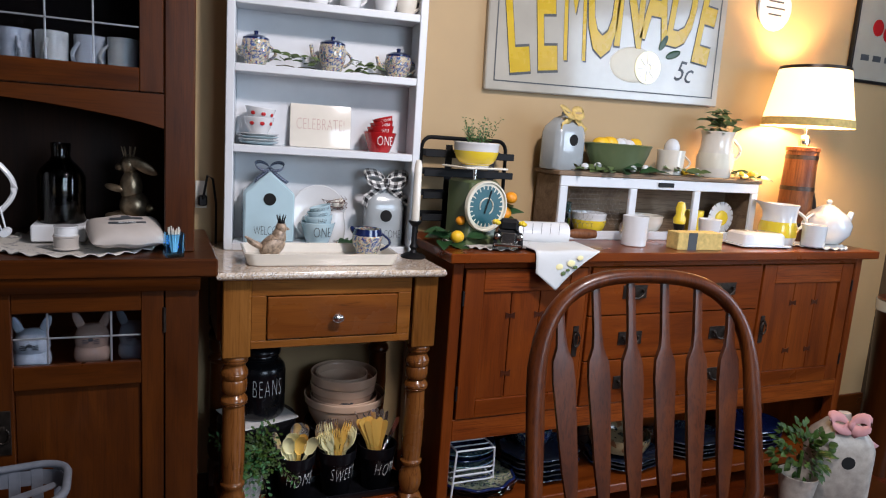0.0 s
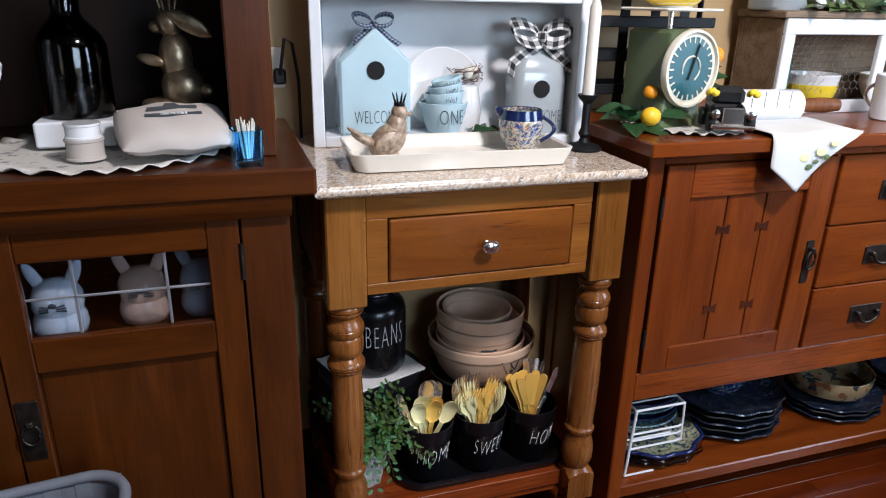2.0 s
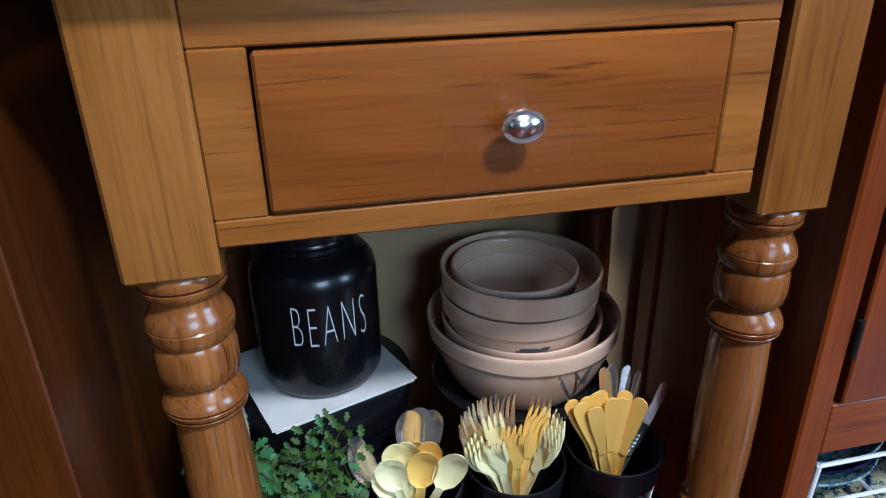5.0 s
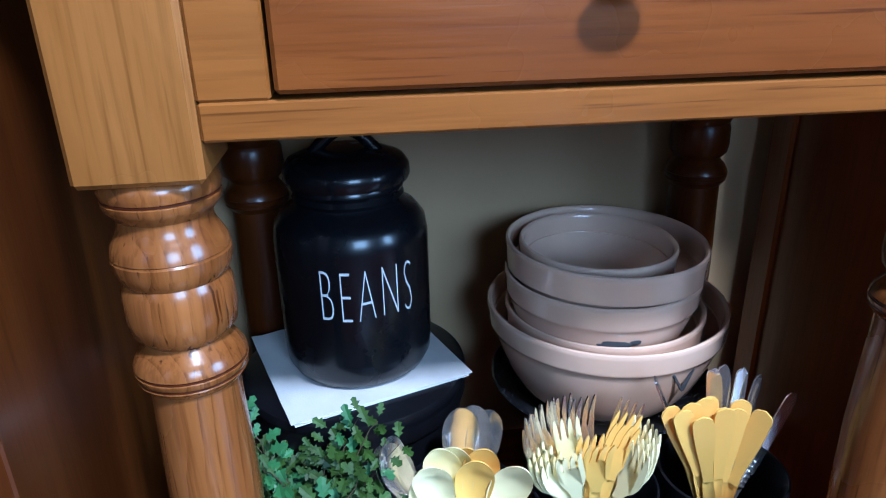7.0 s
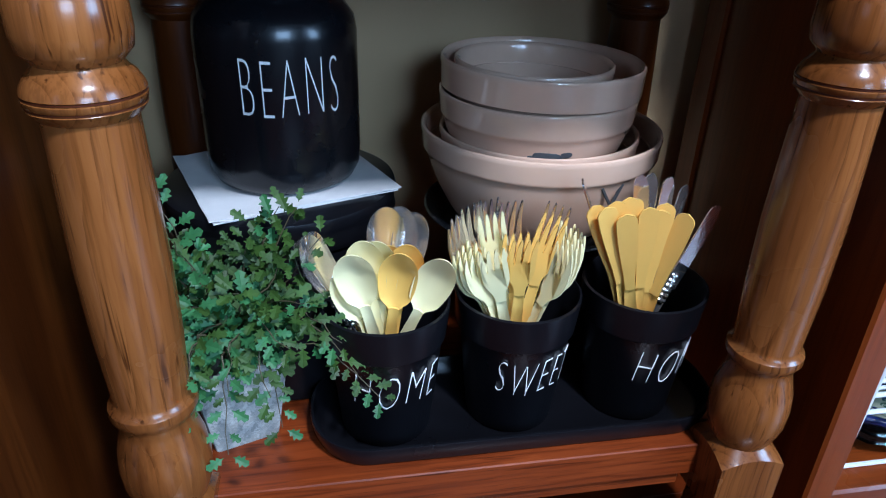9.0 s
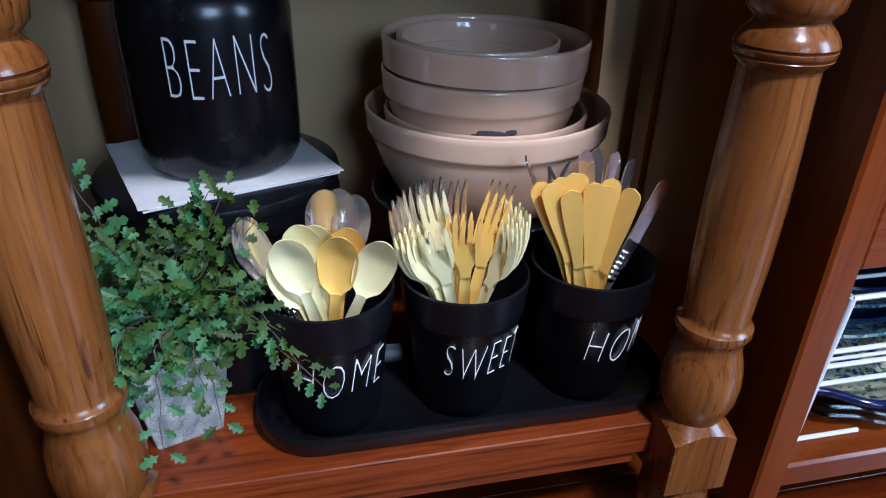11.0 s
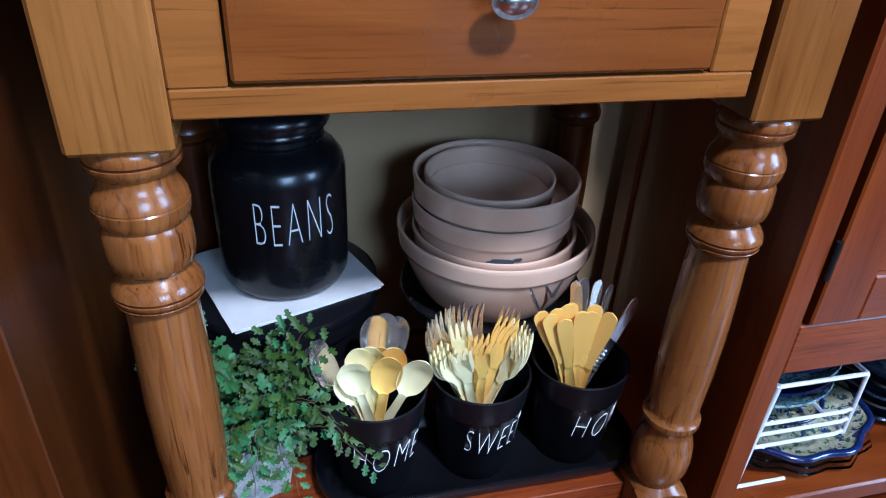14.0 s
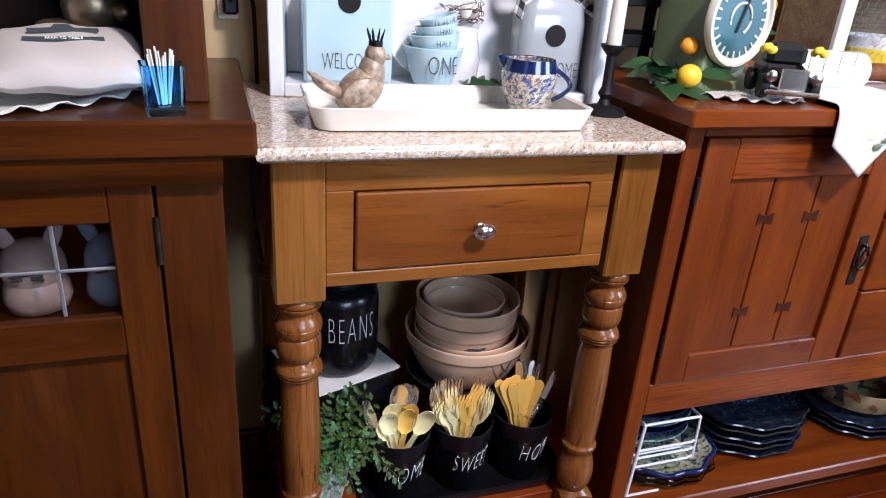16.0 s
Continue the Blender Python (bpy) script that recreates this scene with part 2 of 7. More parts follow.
GREY_G = plain("grey_glaze", (0.34, 0.37, 0.38), 0.16, vary=0.07, coat=0.5)
TAUPE_G = plain("taupe_stoneware", (0.72, 0.50, 0.36), 0.1, vary=0.07, coat=0.6)
BLACK_G = plain("satin_black_glaze", (0.0042, 0.0046, 0.006), 0.24, vary=0.2, coat=0.15, bumps=0.02, spec=0.35)
BLACK_M = plain("matt_black_melamine", (0.005, 0.005, 0.0065), 0.27, vary=0.2, bumps=0.03, spec=0.32)
IRON = plain("black_iron", (0.012, 0.012, 0.013), 0.5, 0.6, vary=0.3)
BRONZE = plain("dark_bronze", (0.07, 0.055, 0.045), 0.36, 0.9, vary=0.4, scale=60)
NICKEL = plain("brushed_nickel", (0.72, 0.68, 0.64), 0.2, 1.0, vary=0.1)
SILVER = plain("chromed_plastic", (0.90, 0.86, 0.82), 0.11, 0.93, vary=0.1, scale=40, bumps=0.02)
PEWTER = plain("antique_gold_figurine", (0.33, 0.25, 0.165), 0.34, 0.9, vary=0.5, scale=45, bumps=0.6, fine=120)
PALE_Y = plain("pale_yellow_plastic", (0.92, 0.83, 0.45), 0.2, vary=0.03, bumps=0.02, coat=0.5)
GOLD_Y = plain("amber_yellow_plastic", (0.92, 0.57, 0.13), 0.2, vary=0.05, bumps=0.02, coat=0.5)
YELLOW = plain("yellow_glaze", (0.80, 0.58, 0.04), 0.14, vary=0.06, coat=0.5)
RED_G = plain("red_glaze", (0.42, 0.014, 0.016), 0.15, vary=0.08, coat=0.5)
LEMON = plain("lemon_peel", (0.86, 0.50, 0.02), 0.4, vary=0.12, bumps=0.4, fine=300)
ORANGE = plain("orange_peel", (0.85, 0.30, 0.01), 0.4, vary=0.12, bumps=0.4, fine=300)
FERN = plain("fern_leaf", (0.036, 0.074, 0.012), 0.5, vary=0.55, scale=40, spec=0.25)
FERN_L = plain("fern_leaf_pale", (0.042, 0.135, 0.042), 0.45, vary=0.4, scale=40, spec=0.3)
STEM = plain("brown_stem", (0.07, 0.055, 0.025), 0.6)
LEAF = plain("dark_lemon_leaf", (0.018, 0.06, 0.02), 0.32, vary=0.4, scale=30)
LEAF_L = plain("olive_leaf", (0.10, 0.15, 0.05), 0.45, vary=0.4, scale=30)
CEMENT = spotted("grey_cement", (0.34, 0.34, 0.31), ((0.4, (0.28, 0.29, 0.27)), (0.7, (0.42, 0.42, 0.39))), 160, 0.8, 0.0, 0.6)
GRANITE = spotted("speckled_granite", (0.55, 0.42, 0.30), ((0.3, (0.68, 0.58, 0.47)), (0.55, (0.40, 0.29, 0.20)), (0.7, (0.76, 0.72, 0.66)), (0.86, (0.20, 0.17, 0.15)), (0.93, (0.50, 0.36, 0.24))), 270, 0.14, 0.4)
POTTERY = spotted("blue_flower_pottery", (0.62, 0.54, 0.38), ((0.4, (0.03, 0.07, 0.24)), (0.62, (0.07, 0.16, 0.08)), (0.72, (0.58, 0.50, 0.36)), (0.85, (0.10, 0.20, 0.42)), (0.94, (0.40, 0.12, 0.04))), 260, 0.12, 0.6)
DISHES = spotted("blue_patterned_dishes", (0.008, 0.02, 0.08), ((0.35, (0.02, 0.06, 0.18)), (0.5, (0.26, 0.30, 0.30)), (0.66, (0.012, 0.025, 0.10)), (0.88, (0.05, 0.14, 0.10)), (0.94, (0.45, 0.42, 0.34))), 190, 0.12, 0.6)
DISH_D = spotted("dusky_patterned_dishes", (0.010, 0.014, 0.022), ((0.35, (0.012, 0.02, 0.05)), (0.62, (0.045, 0.05, 0.055)), (0.72, (0.006, 0.012, 0.03)), (0.9, (0.04, 0.05, 0.05))), 150, 0.2, 0.5)
DISH_T = spotted("teal_flowered_dishes", (0.16, 0.30, 0.31), ((0.3, (0.02, 0.05, 0.22)), (0.45, (0.34, 0.45, 0.40)), (0.62, (0.05, 0.15, 0.20)), (0.8, (0.28, 0.40, 0.36))), 190, 0.15, 0.6)
DISH_C = spotted("cream_leaf_dishes", (0.40, 0.40, 0.28), ((0.35, (0.05, 0.11, 0.07)), (0.5, (0.48, 0.44, 0.30)), (0.68, (0.02, 0.04, 0.16)), (0.8, (0.30, 0.34, 0.22))), 150, 0.15, 0.6)
DISH_B = spotted("painted_baking_dish", (0.24, 0.17, 0.09), ((0.4, (0.02, 0.03, 0.03)), (0.55, (0.26, 0.19, 0.10)), (0.75, (0.16, 0.07, 0.03)), (0.86, (0.20, 0.16, 0.09))), 60, 0.2, 0.4)
CUT_GL = clear("pressed_clear_glass", (0.9, 0.93, 0.93), 0.02)
COBALT = plain("cobalt_glaze", (0.008, 0.017, 0.075), 0.12, vary=0.3, scale=60, coat=0.6)
GREEN_P = plain("green_scale_enamel", (0.085, 0.115, 0.05), 0.35, vary=0.12, coat=0.2)
TEAL = plain("teal_dial", (0.02, 0.10, 0.12), 0.3, vary=0.1)
TEXTILE = plain("cream_cotton", (0.44, 0.39, 0.35), 0.9, vary=0.08, bumps=0.4, fine=700)
TOWEL = plain("white_cotton", (0.62, 0.63, 0.62), 0.9, vary=0.05, bumps=0.4, fine=700)
PAPER = plain("folded_linen", (0.60, 0.585, 0.56), 0.9, vary=0.16, bumps=0.3, fine=500)
BURLAP = plain("yellow_burlap", (0.62, 0.44, 0.15), 0.9, vary=0.25, scale=60, bumps=0.5)
ROSE_L = plain("faded_rose_lettering", (0.52, 0.33, 0.29), 0.5, vary=0.05, bumps=0)
# mottled cream, darkened for the shade by the sideboard's far end
CREAM_SHADE = plain("shaded_cream_mottle", (0.40, 0.36, 0.31), 0.35, vary=0.25, scale=40)
PINK = plain("pink_gauze", (0.46, 0.22, 0.22), 0.8, vary=0.1)
WHITE_L = plain("white_lettering", (0.82, 0.82, 0.80), 0.5, vary=0.02, bumps=0)
DARK_L = plain("grey_lettering", (0.05, 0.055, 0.06), 0.5, vary=0.02, bumps=0)
FAWN = plain("fawn_bird_glaze", (0.36, 0.26, 0.18), 0.35, vary=0.6, scale=90)
PEACH = plain("peach_glaze", (0.66, 0.40, 0.28), 0.2, vary=0.1, coat=0.4)
DIAL_W = plain("dial_cream", (0.66, 0.62, 0.5), 0.4, vary=0.05)
HOLE_SHADE = plain("hole_shade_black", (0.004, 0.004, 0.004), 0.9, vary=0.1, bumps=0)
BLUE_GL = clear("cobalt_blue_glass", (0.20, 0.62, 1.0), 0.0)
TEAL_GL = clear("teal_glass", (0.25, 0.6, 0.65), 0.03)
GLASS = clear("window_glass", (0.30, 0.34, 0.40), 0.0)
SMOKE_GL = clear("dark_bottle_glass", (0.12, 0.12, 0.115), 0.03)
LEAD = plain("lead_came", (0.42, 0.43, 0.45), 0.4, 0.8)
CHECK_L = checked("black_white_buffalo_check", (0.01, 0.01, 0.012), (0.72, 0.72, 0.70), 0.012)
CHECK_S = checked("small_black_gingham", (0.008, 0.012, 0.03), (0.22, 0.27, 0.36), 0.0035)
STRAW = plain("twig_nest", (0.16, 0.09, 0.07), 0.8, vary=0.4, scale=60)
SIGN_W = plain("enamel_sign_white", (0.40, 0.37, 0.31), 0.16, vary=0.12, scale=6, coat=0.5)
SIGN_Y = plain("sign_yellow", (0.55, 0.36, 0.012), 0.25, vary=0.1)
BASKET_W = plain("whitewashed_splint", (0.14, 0.15, 0.175), 0.6, vary=0.2, scale=30)
SPECK = spotted("speckled_black_enamel", (0.006, 0.007, 0.009), ((0.93, (0.10, 0.11, 0.12)),), 420, 0.18, 0.5)
DOILY = spotted("ruffled_ticking", (0.56, 0.53, 0.47), ((0.75, (0.55, 0.53, 0.5)), (0.9, (0.28, 0.27, 0.27))), 90, 0.9, 0.0)

shade_mat, _nt, _b, _node, _link = nodes_of("lamp_shade_linen")
_b.inputs["Base Color"].default_value = (0.75, 0.60, 0.38, 1)
_b.inputs["Roughness"].default_value = 0.9
_b.inputs["Emission Color"].default_value = (1.0, 0.72, 0.36, 1)
_b.inputs["Emission Strength"].default_value = 3.2
bump(_nt, noise_tex(_nt, coords(_nt), 500, 2), 0.3)
SHADE = shade_mat


# ---- mesh helpers ----
def box(bm, lo, hi, bevel=0.002, m=None, seg=1):
    r = bmesh.ops.create_cube(bm, size=1.0)
    vs = r["verts"]
    for v in vs:
        v.co = Vector([lo[i] + (v.co[i] + 0.5) * (hi[i] - lo[i]) for i in range(3)])
    if bevel:
        es = list({e for v in vs for e in v.link_edges})
        out = bmesh.ops.bevel(bm, geom=es, offset=min(bevel, 0.45 * min(abs(hi[i] - lo[i]) for i in range(3))), segments=seg, affect="EDGES", profile=0.6)
        vs = list({v for f in out["faces"] for v in f.verts} | {v for v in vs if v.is_valid})
    if m is not None:
        bmesh.ops.transform(bm, matrix=m, verts=vs)
    return vs


def lathe(bm, profile, seg=32, m=None, flute=0, depth=0.0):
    """Turned solid from (radius, height) pairs; flute waves the radius."""
    rings = []
    for r, z in profile:
        if r < 1e-6:
            rings.append([bm.verts.new((0, 0, z))])
        else:
            ring = []
            for k in range(seg):
                a = 2 * math.pi * k / seg
                q = r * (1 + depth * math.cos(flute * a)) if flute else r
                ring.append(bm.verts.new((q * math.cos(a), q * math.sin(a), z)))
            rings.append(ring)
    for a, b in zip(rings, rings[1:]):
        for k in range(seg):
            j = (k + 1) % seg
            if len(a) == 1 and len(b) == 1:
                continue
            if len(a) == 1:
                bm.faces.new((a[0], b[k], b[j]))
            elif len(b) == 1:
                bm.faces.new((a[k], a[j], b[0]))
            else:
                bm.faces.new((a[k], a[j], b[j], b[k]))
    vs = [v for r in rings for v in r]
    if m is not None:
        bmesh.ops.transform(bm, matrix=m, verts=vs)
    return vs


def tube(bm, pts, radius, seg=8, closed=False, flat=1.0, taper=None):
    """A round or flattened rod along points."""
    pts = [Vector(p) for p in pts]
    n = len(pts)
    rings = []
    up = Vector((0, 0, 1))
    for i, p in enumerate(pts):
        d = (pts[(i + 1) % n] - pts[i - 1]) if closed else (pts[min(i + 1, n - 1)] - pts[max(i - 1, 0)])
        d.normalize()
        side = d.cross(up)
        if side.length < 0.05:
            side = d.cross(Vector((0, 1, 0)))
        side.normalize()
        top = side.cross(d).normalized()
        r = radius * (taper[i] if taper else 1.0)
        rings.append([bm.verts.new(p + side * (r * math.cos(2 * math.pi * k / seg)) + top * (r * flat * math.sin(2 * math.pi * k / seg))) for k in range(seg)])
    pairs = list(zip(rings, rings[1:])) + ([(rings[-1], rings[0])] if closed else [])
    for a, b in pairs:
        for k in range(seg):
            j = (k + 1) % seg
            bm.faces.new((a[k], a[j], b[j], b[k]))
    if not closed:
        bm.faces.new(rings[0][::-1])
        bm.faces.new(rings[-1])
    return [v for r in rings for v in r]


def prism(bm, outline, y0, y1, bevel=0.0, m=None):
    """An outline in x and z, pushed from y0 to y1."""
    a = [bm.verts.new((x, y0, z)) for x, z in outline]
    b = [bm.verts.new((x, y1, z)) for x, z in outline]
    n = len(outline)
    bm.faces.new(a)
    bm.faces.new(b[::-1])
    for k in range(n):
        j = (k + 1) % n
        bm.faces.new((a[j], a[k], b[k], b[j]))
    vs = a + b
    if bevel:
        es = [e for e in {e for v in vs for e in v.link_edges}]
        out = bmesh.ops.bevel(bm, geom=es, offset=bevel, segments=1, affect="EDGES")
        vs = list({v for f in out["faces"] for v in f.verts} | {v for v in vs if v.is_valid})
    if m is not None:
        bmesh.ops.transform(bm, matrix=m, verts=vs)
    return vs


def ball(bm, c, r, u=16, v=10):
    r = (r, r, r) if isinstance(r, (int, float)) else r
    out = bmesh.ops.create_uvsphere(bm, u_segments=u, v_segments=v, radius=1.0)
    for w in out["verts"]:
        w.co = Vector((c[0] + w.co.x * r[0], c[1] + w.co.y * r[1], c[2] + w.co.z * r[2]))
    return out["verts"]


def rounded(w, d, r, n=6):
    """Outline points of a rectangle with round corners about the origin."""
    pts = []
    for cx, cy, a0 in ((w / 2 - r, d / 2 - r, 0), (-w / 2 + r, d / 2 - r, 90), (-w / 2 + r, -d / 2 + r, 180), (w / 2 - r, -d / 2 + r, 270)):
        pts += [(cx + r * math.cos(radians(a0 + 90 * k / n)), cy + r * math.sin(radians(a0 + 90 * k / n))) for k in range(n + 1)]
    return pts


def loft(bm, loops, cap0=True, cap1=True):
    """Skin between equal loops of points."""
    rings = [[bm.verts.new(p) for p in lp] for lp in loops]
    for a, b in zip(rings, rings[1:]):
        n = len(a)
        for k in range(n):
            j = (k + 1) % n
            bm.faces.new((a[k], a[j], b[j], b[k]))
    if cap0:
        bm.faces.new(rings[0][::-1])
    if cap1:
        bm.faces.new(rings[-1])
    return [v for r in rings for v in r]


def finish(name, bm, mat, parent=None, label="", smooth=35):
    bmesh.ops.recalc_face_normals(bm, faces=bm.faces)
    me = bpy.data.meshes.new(name)
    bm.to_mesh(me)
    bm.free()
    if smooth:
        me.polygons.foreach_set("use_smooth", [True] * len(me.polygons))
        me.set_sharp_from_angle(angle=radians(smooth))
    for mm in mat if isinstance(mat, (list, tuple)) else (mat,):
        me.materials.append(mm)
    ob = new(name, me)
    ob.parent = parent
    if label:
        ob["label"] = label
    return ob


def part(name, bm, mat, parent, label="", smooth=35):
    return finish(name, bm, mat, parent, label, smooth)


def thing(name, label, category, x=0, y=0, z=0, rz=0, group="", kind=""):
    e = new(name)
    e.empty_display_size = 0.02
    e.matrix_world = pose(x, y, z, 0, 0, rz)
    return tagged(e, label, category, group, kind)


def boxpart(name, lo, hi, mat, parent, bevel=0.002, label="", m=None, seg=1):
    bm = bmesh.new()
    box(bm, lo, hi, bevel, m, seg)
    return part(name, bm, mat, parent, label)


def lathepart(name, profile, mat, parent, seg=32, m=None, label="", flute=0, depth=0.0):
    bm = bmesh.new()
    lathe(bm, profile, seg, m, flute, depth)
    return part(name, bm, mat, parent, label, 40)


def tubepart(name, pts, r, mat, parent, seg=8, closed=False, flat=1.0, label="", taper=None):
    bm = bmesh.new()
    tube(bm, pts, r, seg, closed, flat, taper)
    return part(name, bm, mat, parent, label, 50)


def arc(cx, cz, r, a0, a1, n=12, y=0.0, rx=None):
    return [(cx + (rx or r) * math.cos(radians(a0 + (a1 - a0) * k / n)), y, cz + r * math.sin(radians(a0 + (a1 - a0) * k / n))) for k in range(n + 1)]


def letters(name, body, height, mat, parent, m, width=0.6, thin=-0.012, wrap=None, spacing=1.05, lean=0.0, jitter=0.0, flare=0.0):
    """Words as thin raised strokes; wrap bends them round an upright cylinder of that radius. They lie in x and z, facing -y."""
    cu = bpy.data.curves.new(name, "FONT")
    cu.body, cu.size, cu.align_x, cu.align_y = body, 1.0, "CENTER", "CENTER"
    cu.space_character, cu.shear, cu.offset, cu.extrude, cu.resolution_u = spacing, lean, thin, 0.01, 3
    tmp = new(name, cu)
    dg = bpy.context.evaluated_depsgraph_get()
    me = bpy.data.meshes.new_from_object(tmp.evaluated_get(dg))
    bpy.data.objects.remove(tmp)
    s = height / 0.7
    for v in me.vertices:
        x, z, d = v.co.x * s * width, v.co.y * s, v.co.z * 0.03
        if jitter:
            z += jitter * height * math.sin(x / height * 5.1)
        if wrap:
            a = x / wrap
            q = wrap + 0.0004 + d + flare * z
            v.co = (q * math.sin(a), -q * math.cos(a), z)
        else:
            v.co = (x, -d, z)
    me.materials.clear()
    me.materials.append(mat)
    ob = new(name, me)
    ob.parent = parent
    ob.matrix_local = m
    return ob


# ---- room ----
WALL_Y, LEFT, RIGHT, REAR, TOP = 0.418, -1.75, 2.75, -3.3, 2.45


def structure(name, boxes, mat, label, bevel=0.0):
    bm = bmesh.new()
    for lo, hi in boxes:
        box(bm, lo, hi, bevel)
    return tagged(finish(name, bm, mat), label, name.split("_")[0], "", "structure")


structure("wall_north", [((LEFT - 0.1, WALL_Y, 0), (RIGHT + 0.1, WALL_Y + 0.1, TOP))], WALL_P, "cream painted plaster wall behind the furniture")
# three walls added out of view to close the room, dark against bounce
structure("wall_west", [((LEFT - 0.1, REAR, 0), (LEFT, -2.6, TOP)), ((LEFT - 0.1, -1.6, 0), (LEFT, WALL_Y, TOP)), ((LEFT - 0.1, -2.6, 0), (LEFT, -1.6, 0.95)), ((LEFT - 0.1, -2.6, 2.05), (LEFT, -1.6, TOP))], ROOM_P, "unseen wall with a window opening, coloured dark to cut bounced light")
structure("wall_east", [((RIGHT, REAR, 0), (RIGHT + 0.1, -2.05, TOP)), ((RIGHT, -0.95, 0), (RIGHT + 0.1, WALL_Y, TOP)), ((RIGHT, -2.05, 0), (RIGHT + 0.1, -0.95, 0.85)), ((RIGHT, -2.05, 2.15), (RIGHT + 0.1, -0.95, TOP))], ROOM_P, "unseen wall with a tall window opening, coloured dark to cut bounced light")
structure("wall_south", [((LEFT - 0.1, REAR - 0.1, 0), (0.05, REAR, TOP)), ((1.45, REAR - 0.1, 0), (RIGHT + 0.1, REAR, TOP)), ((0.05, REAR - 0.1, 0), (1.45, REAR, 0.8)), ((0.05, REAR - 0.1, 2.1), (1.45, REAR, TOP))], ROOM_P, "unseen wall with a wide window opening, coloured dark to cut bounced light")
# out of view; kept dark so it bounces little light into the shadows
structure("ceiling", [((LEFT - 0.1, REAR - 0.1, TOP), (RIGHT + 0.1, WALL_Y + 0.1, TOP + 0.1))], CEIL_P, "unseen ceiling, coloured dark to cut bounced light")
structure("baseboard", [((LEFT, WALL_Y - 0.015, 0), (RIGHT, WALL_Y, 0.12))], OAK_X, "stained wooden baseboard along the wall", 0.003)

floor = structure("floor", [((LEFT - 0.1, REAR - 0.1, -0.06), (RIGHT + 0.1, WALL_Y + 0.1, -0.012))], FLOOR_W, "red-brown varnished wooden plank floor")

# ---- console table with the stone top ----
LEG_Y, LEG_B = 0.036, 0.376
LEG_PROFILE = [(0.0, 0.636), (0.034, 0.635), (0.0365, 0.632), (0.0383, 0.627), (0.037, 0.6228), (0.0352, 0.6217), (0.0376, 0.6204), (0.037, 0.6165), (0.033, 0.6126), (0.0301, 0.6094),
               (0.0305, 0.604), (0.0335, 0.599), (0.037, 0.5936), (0.0383, 0.588), (0.0374, 0.5873), (0.0386, 0.586), (0.0382, 0.5796), (0.0362, 0.5743), (0.0335, 0.5708), (0.0362, 0.5655),
               (0.0370, 0.548), (0.0352, 0.538), (0.030, 0.533), (0.0275, 0.5304), (0.0295, 0.5277), (0.0345, 0.5234), (0.038, 0.518), (0.039, 0.5146), (0.0372, 0.5132), (0.039, 0.5118),
               (0.0385, 0.5086), (0.0368, 0.5072), (0.038, 0.5058), (0.0345, 0.5016), (0.0312, 0.499), (0.0316, 0.48), (0.0332, 0.44), (0.0342, 0.40),
               (0.0335, 0.345), (0.0305, 0.292), (0.031, 0.288), (0.0355, 0.284), (0.036, 0.278), (0.033, 0.273), (0.030, 0.268), (0.0318, 0.258), (0.0368, 0.242), (0.0388, 0.225),
               (0.0378, 0.208), (0.033, 0.193), (0.0275, 0.183), (0.0, 0.182)]

table = thing("console_table", "honey-stained wooden console table with turned legs and one drawer", "table")


def table_leg(name, x, y, block, turned, label):
    bm = bmesh.new()
    box(bm, (x - 0.034, y - 0.036, 0.634), (x + 0.034, y + 0.034, 0.836), 0.003)
    leg = part(name, bm, block, table, label)
    lathepart("turning", [(r * 0.885, z) for r, z in LEG_PROFILE], turned, leg, 44, pose(x, y, 0))
    for r, z in ((0.0370, 0.6217), (0.0386, 0.5132), (0.0378, 0.5072)):
        lathepart("groove_stain", [(r * 0.885 - 0.0015, z - 0.0009), (r * 0.885, z - 0.0005), (r * 0.885, z + 0.0005), (r * 0.885 - 0.0015, z + 0.0009)], KEY_W, leg, 44, pose(x, y, 0), "dark stain in the groove")
    bm = bmesh.new()
    h = 0.0305
    side = [-1 + k / 4 for k in range(8)]
    rim = [(u, -1) for u in side] + [(1, u) for u in side] + [(-u, 1) for u in side] + [(-1, -u) for u in side]
    dome = [0.170 + 0.008 * (1 - min(abs(u), abs(v)) ** 2) for u, v in rim]
    lp = [[(x + u * h, y + v * h, 0.11) for u, v in rim], [(x + u * h, y + v * h, 0.166) for u, v in rim],
          [(x + u * h, y + v * h, z) for (u, v), z in zip(rim, dome)],
          [(x + u * h * 0.97 / math.hypot(u, v) ** 0.06, y + v * h * 0.97 / math.hypot(u, v) ** 0.06, z + 0.0012) for (u, v), z in zip(rim, dome)],
          [(x + u * 0.024 / math.hypot(u, v), y + v * 0.024 / math.hypot(u, v), 0.186) for u, v in rim]]
    loft(bm, lp)
    part("plinth", bm, turned, leg)
    lathepart("foot", [(0.0, 0.112), (0.025, 0.112), (0.024, 0.105), (0.032, 0.095), (0.034, 0.075), (0.027, 0.03), (0.023, 0.0), (0.0, 0.0)], turned, leg, 24, pose(x, y, 0))


for lx in (-0.246, 0.254):
    table_leg("leg", lx, LEG_Y, HONEY_B, HONEY_Z, "square-topped turned leg")
    # back legs in dark oak, standing in for the shade under the table
    table_leg("leg", lx - 0.006, LEG_B, OAK_Z, OAK_Z, "turned back leg, coloured dark for the shade under the table")
IN = 0.2118
bm = bmesh.new()
box(bm, (-IN, 0.004, 0.792), (IN, 0.026, 0.836), 0.0015)
box(bm, (-IN, 0.004, 0.655), (IN, 0.026, 0.6755), 0.0015)
box(bm, (-IN, 0.004, 0.6755), (-0.1745, 0.026, 0.792), 0.0015)
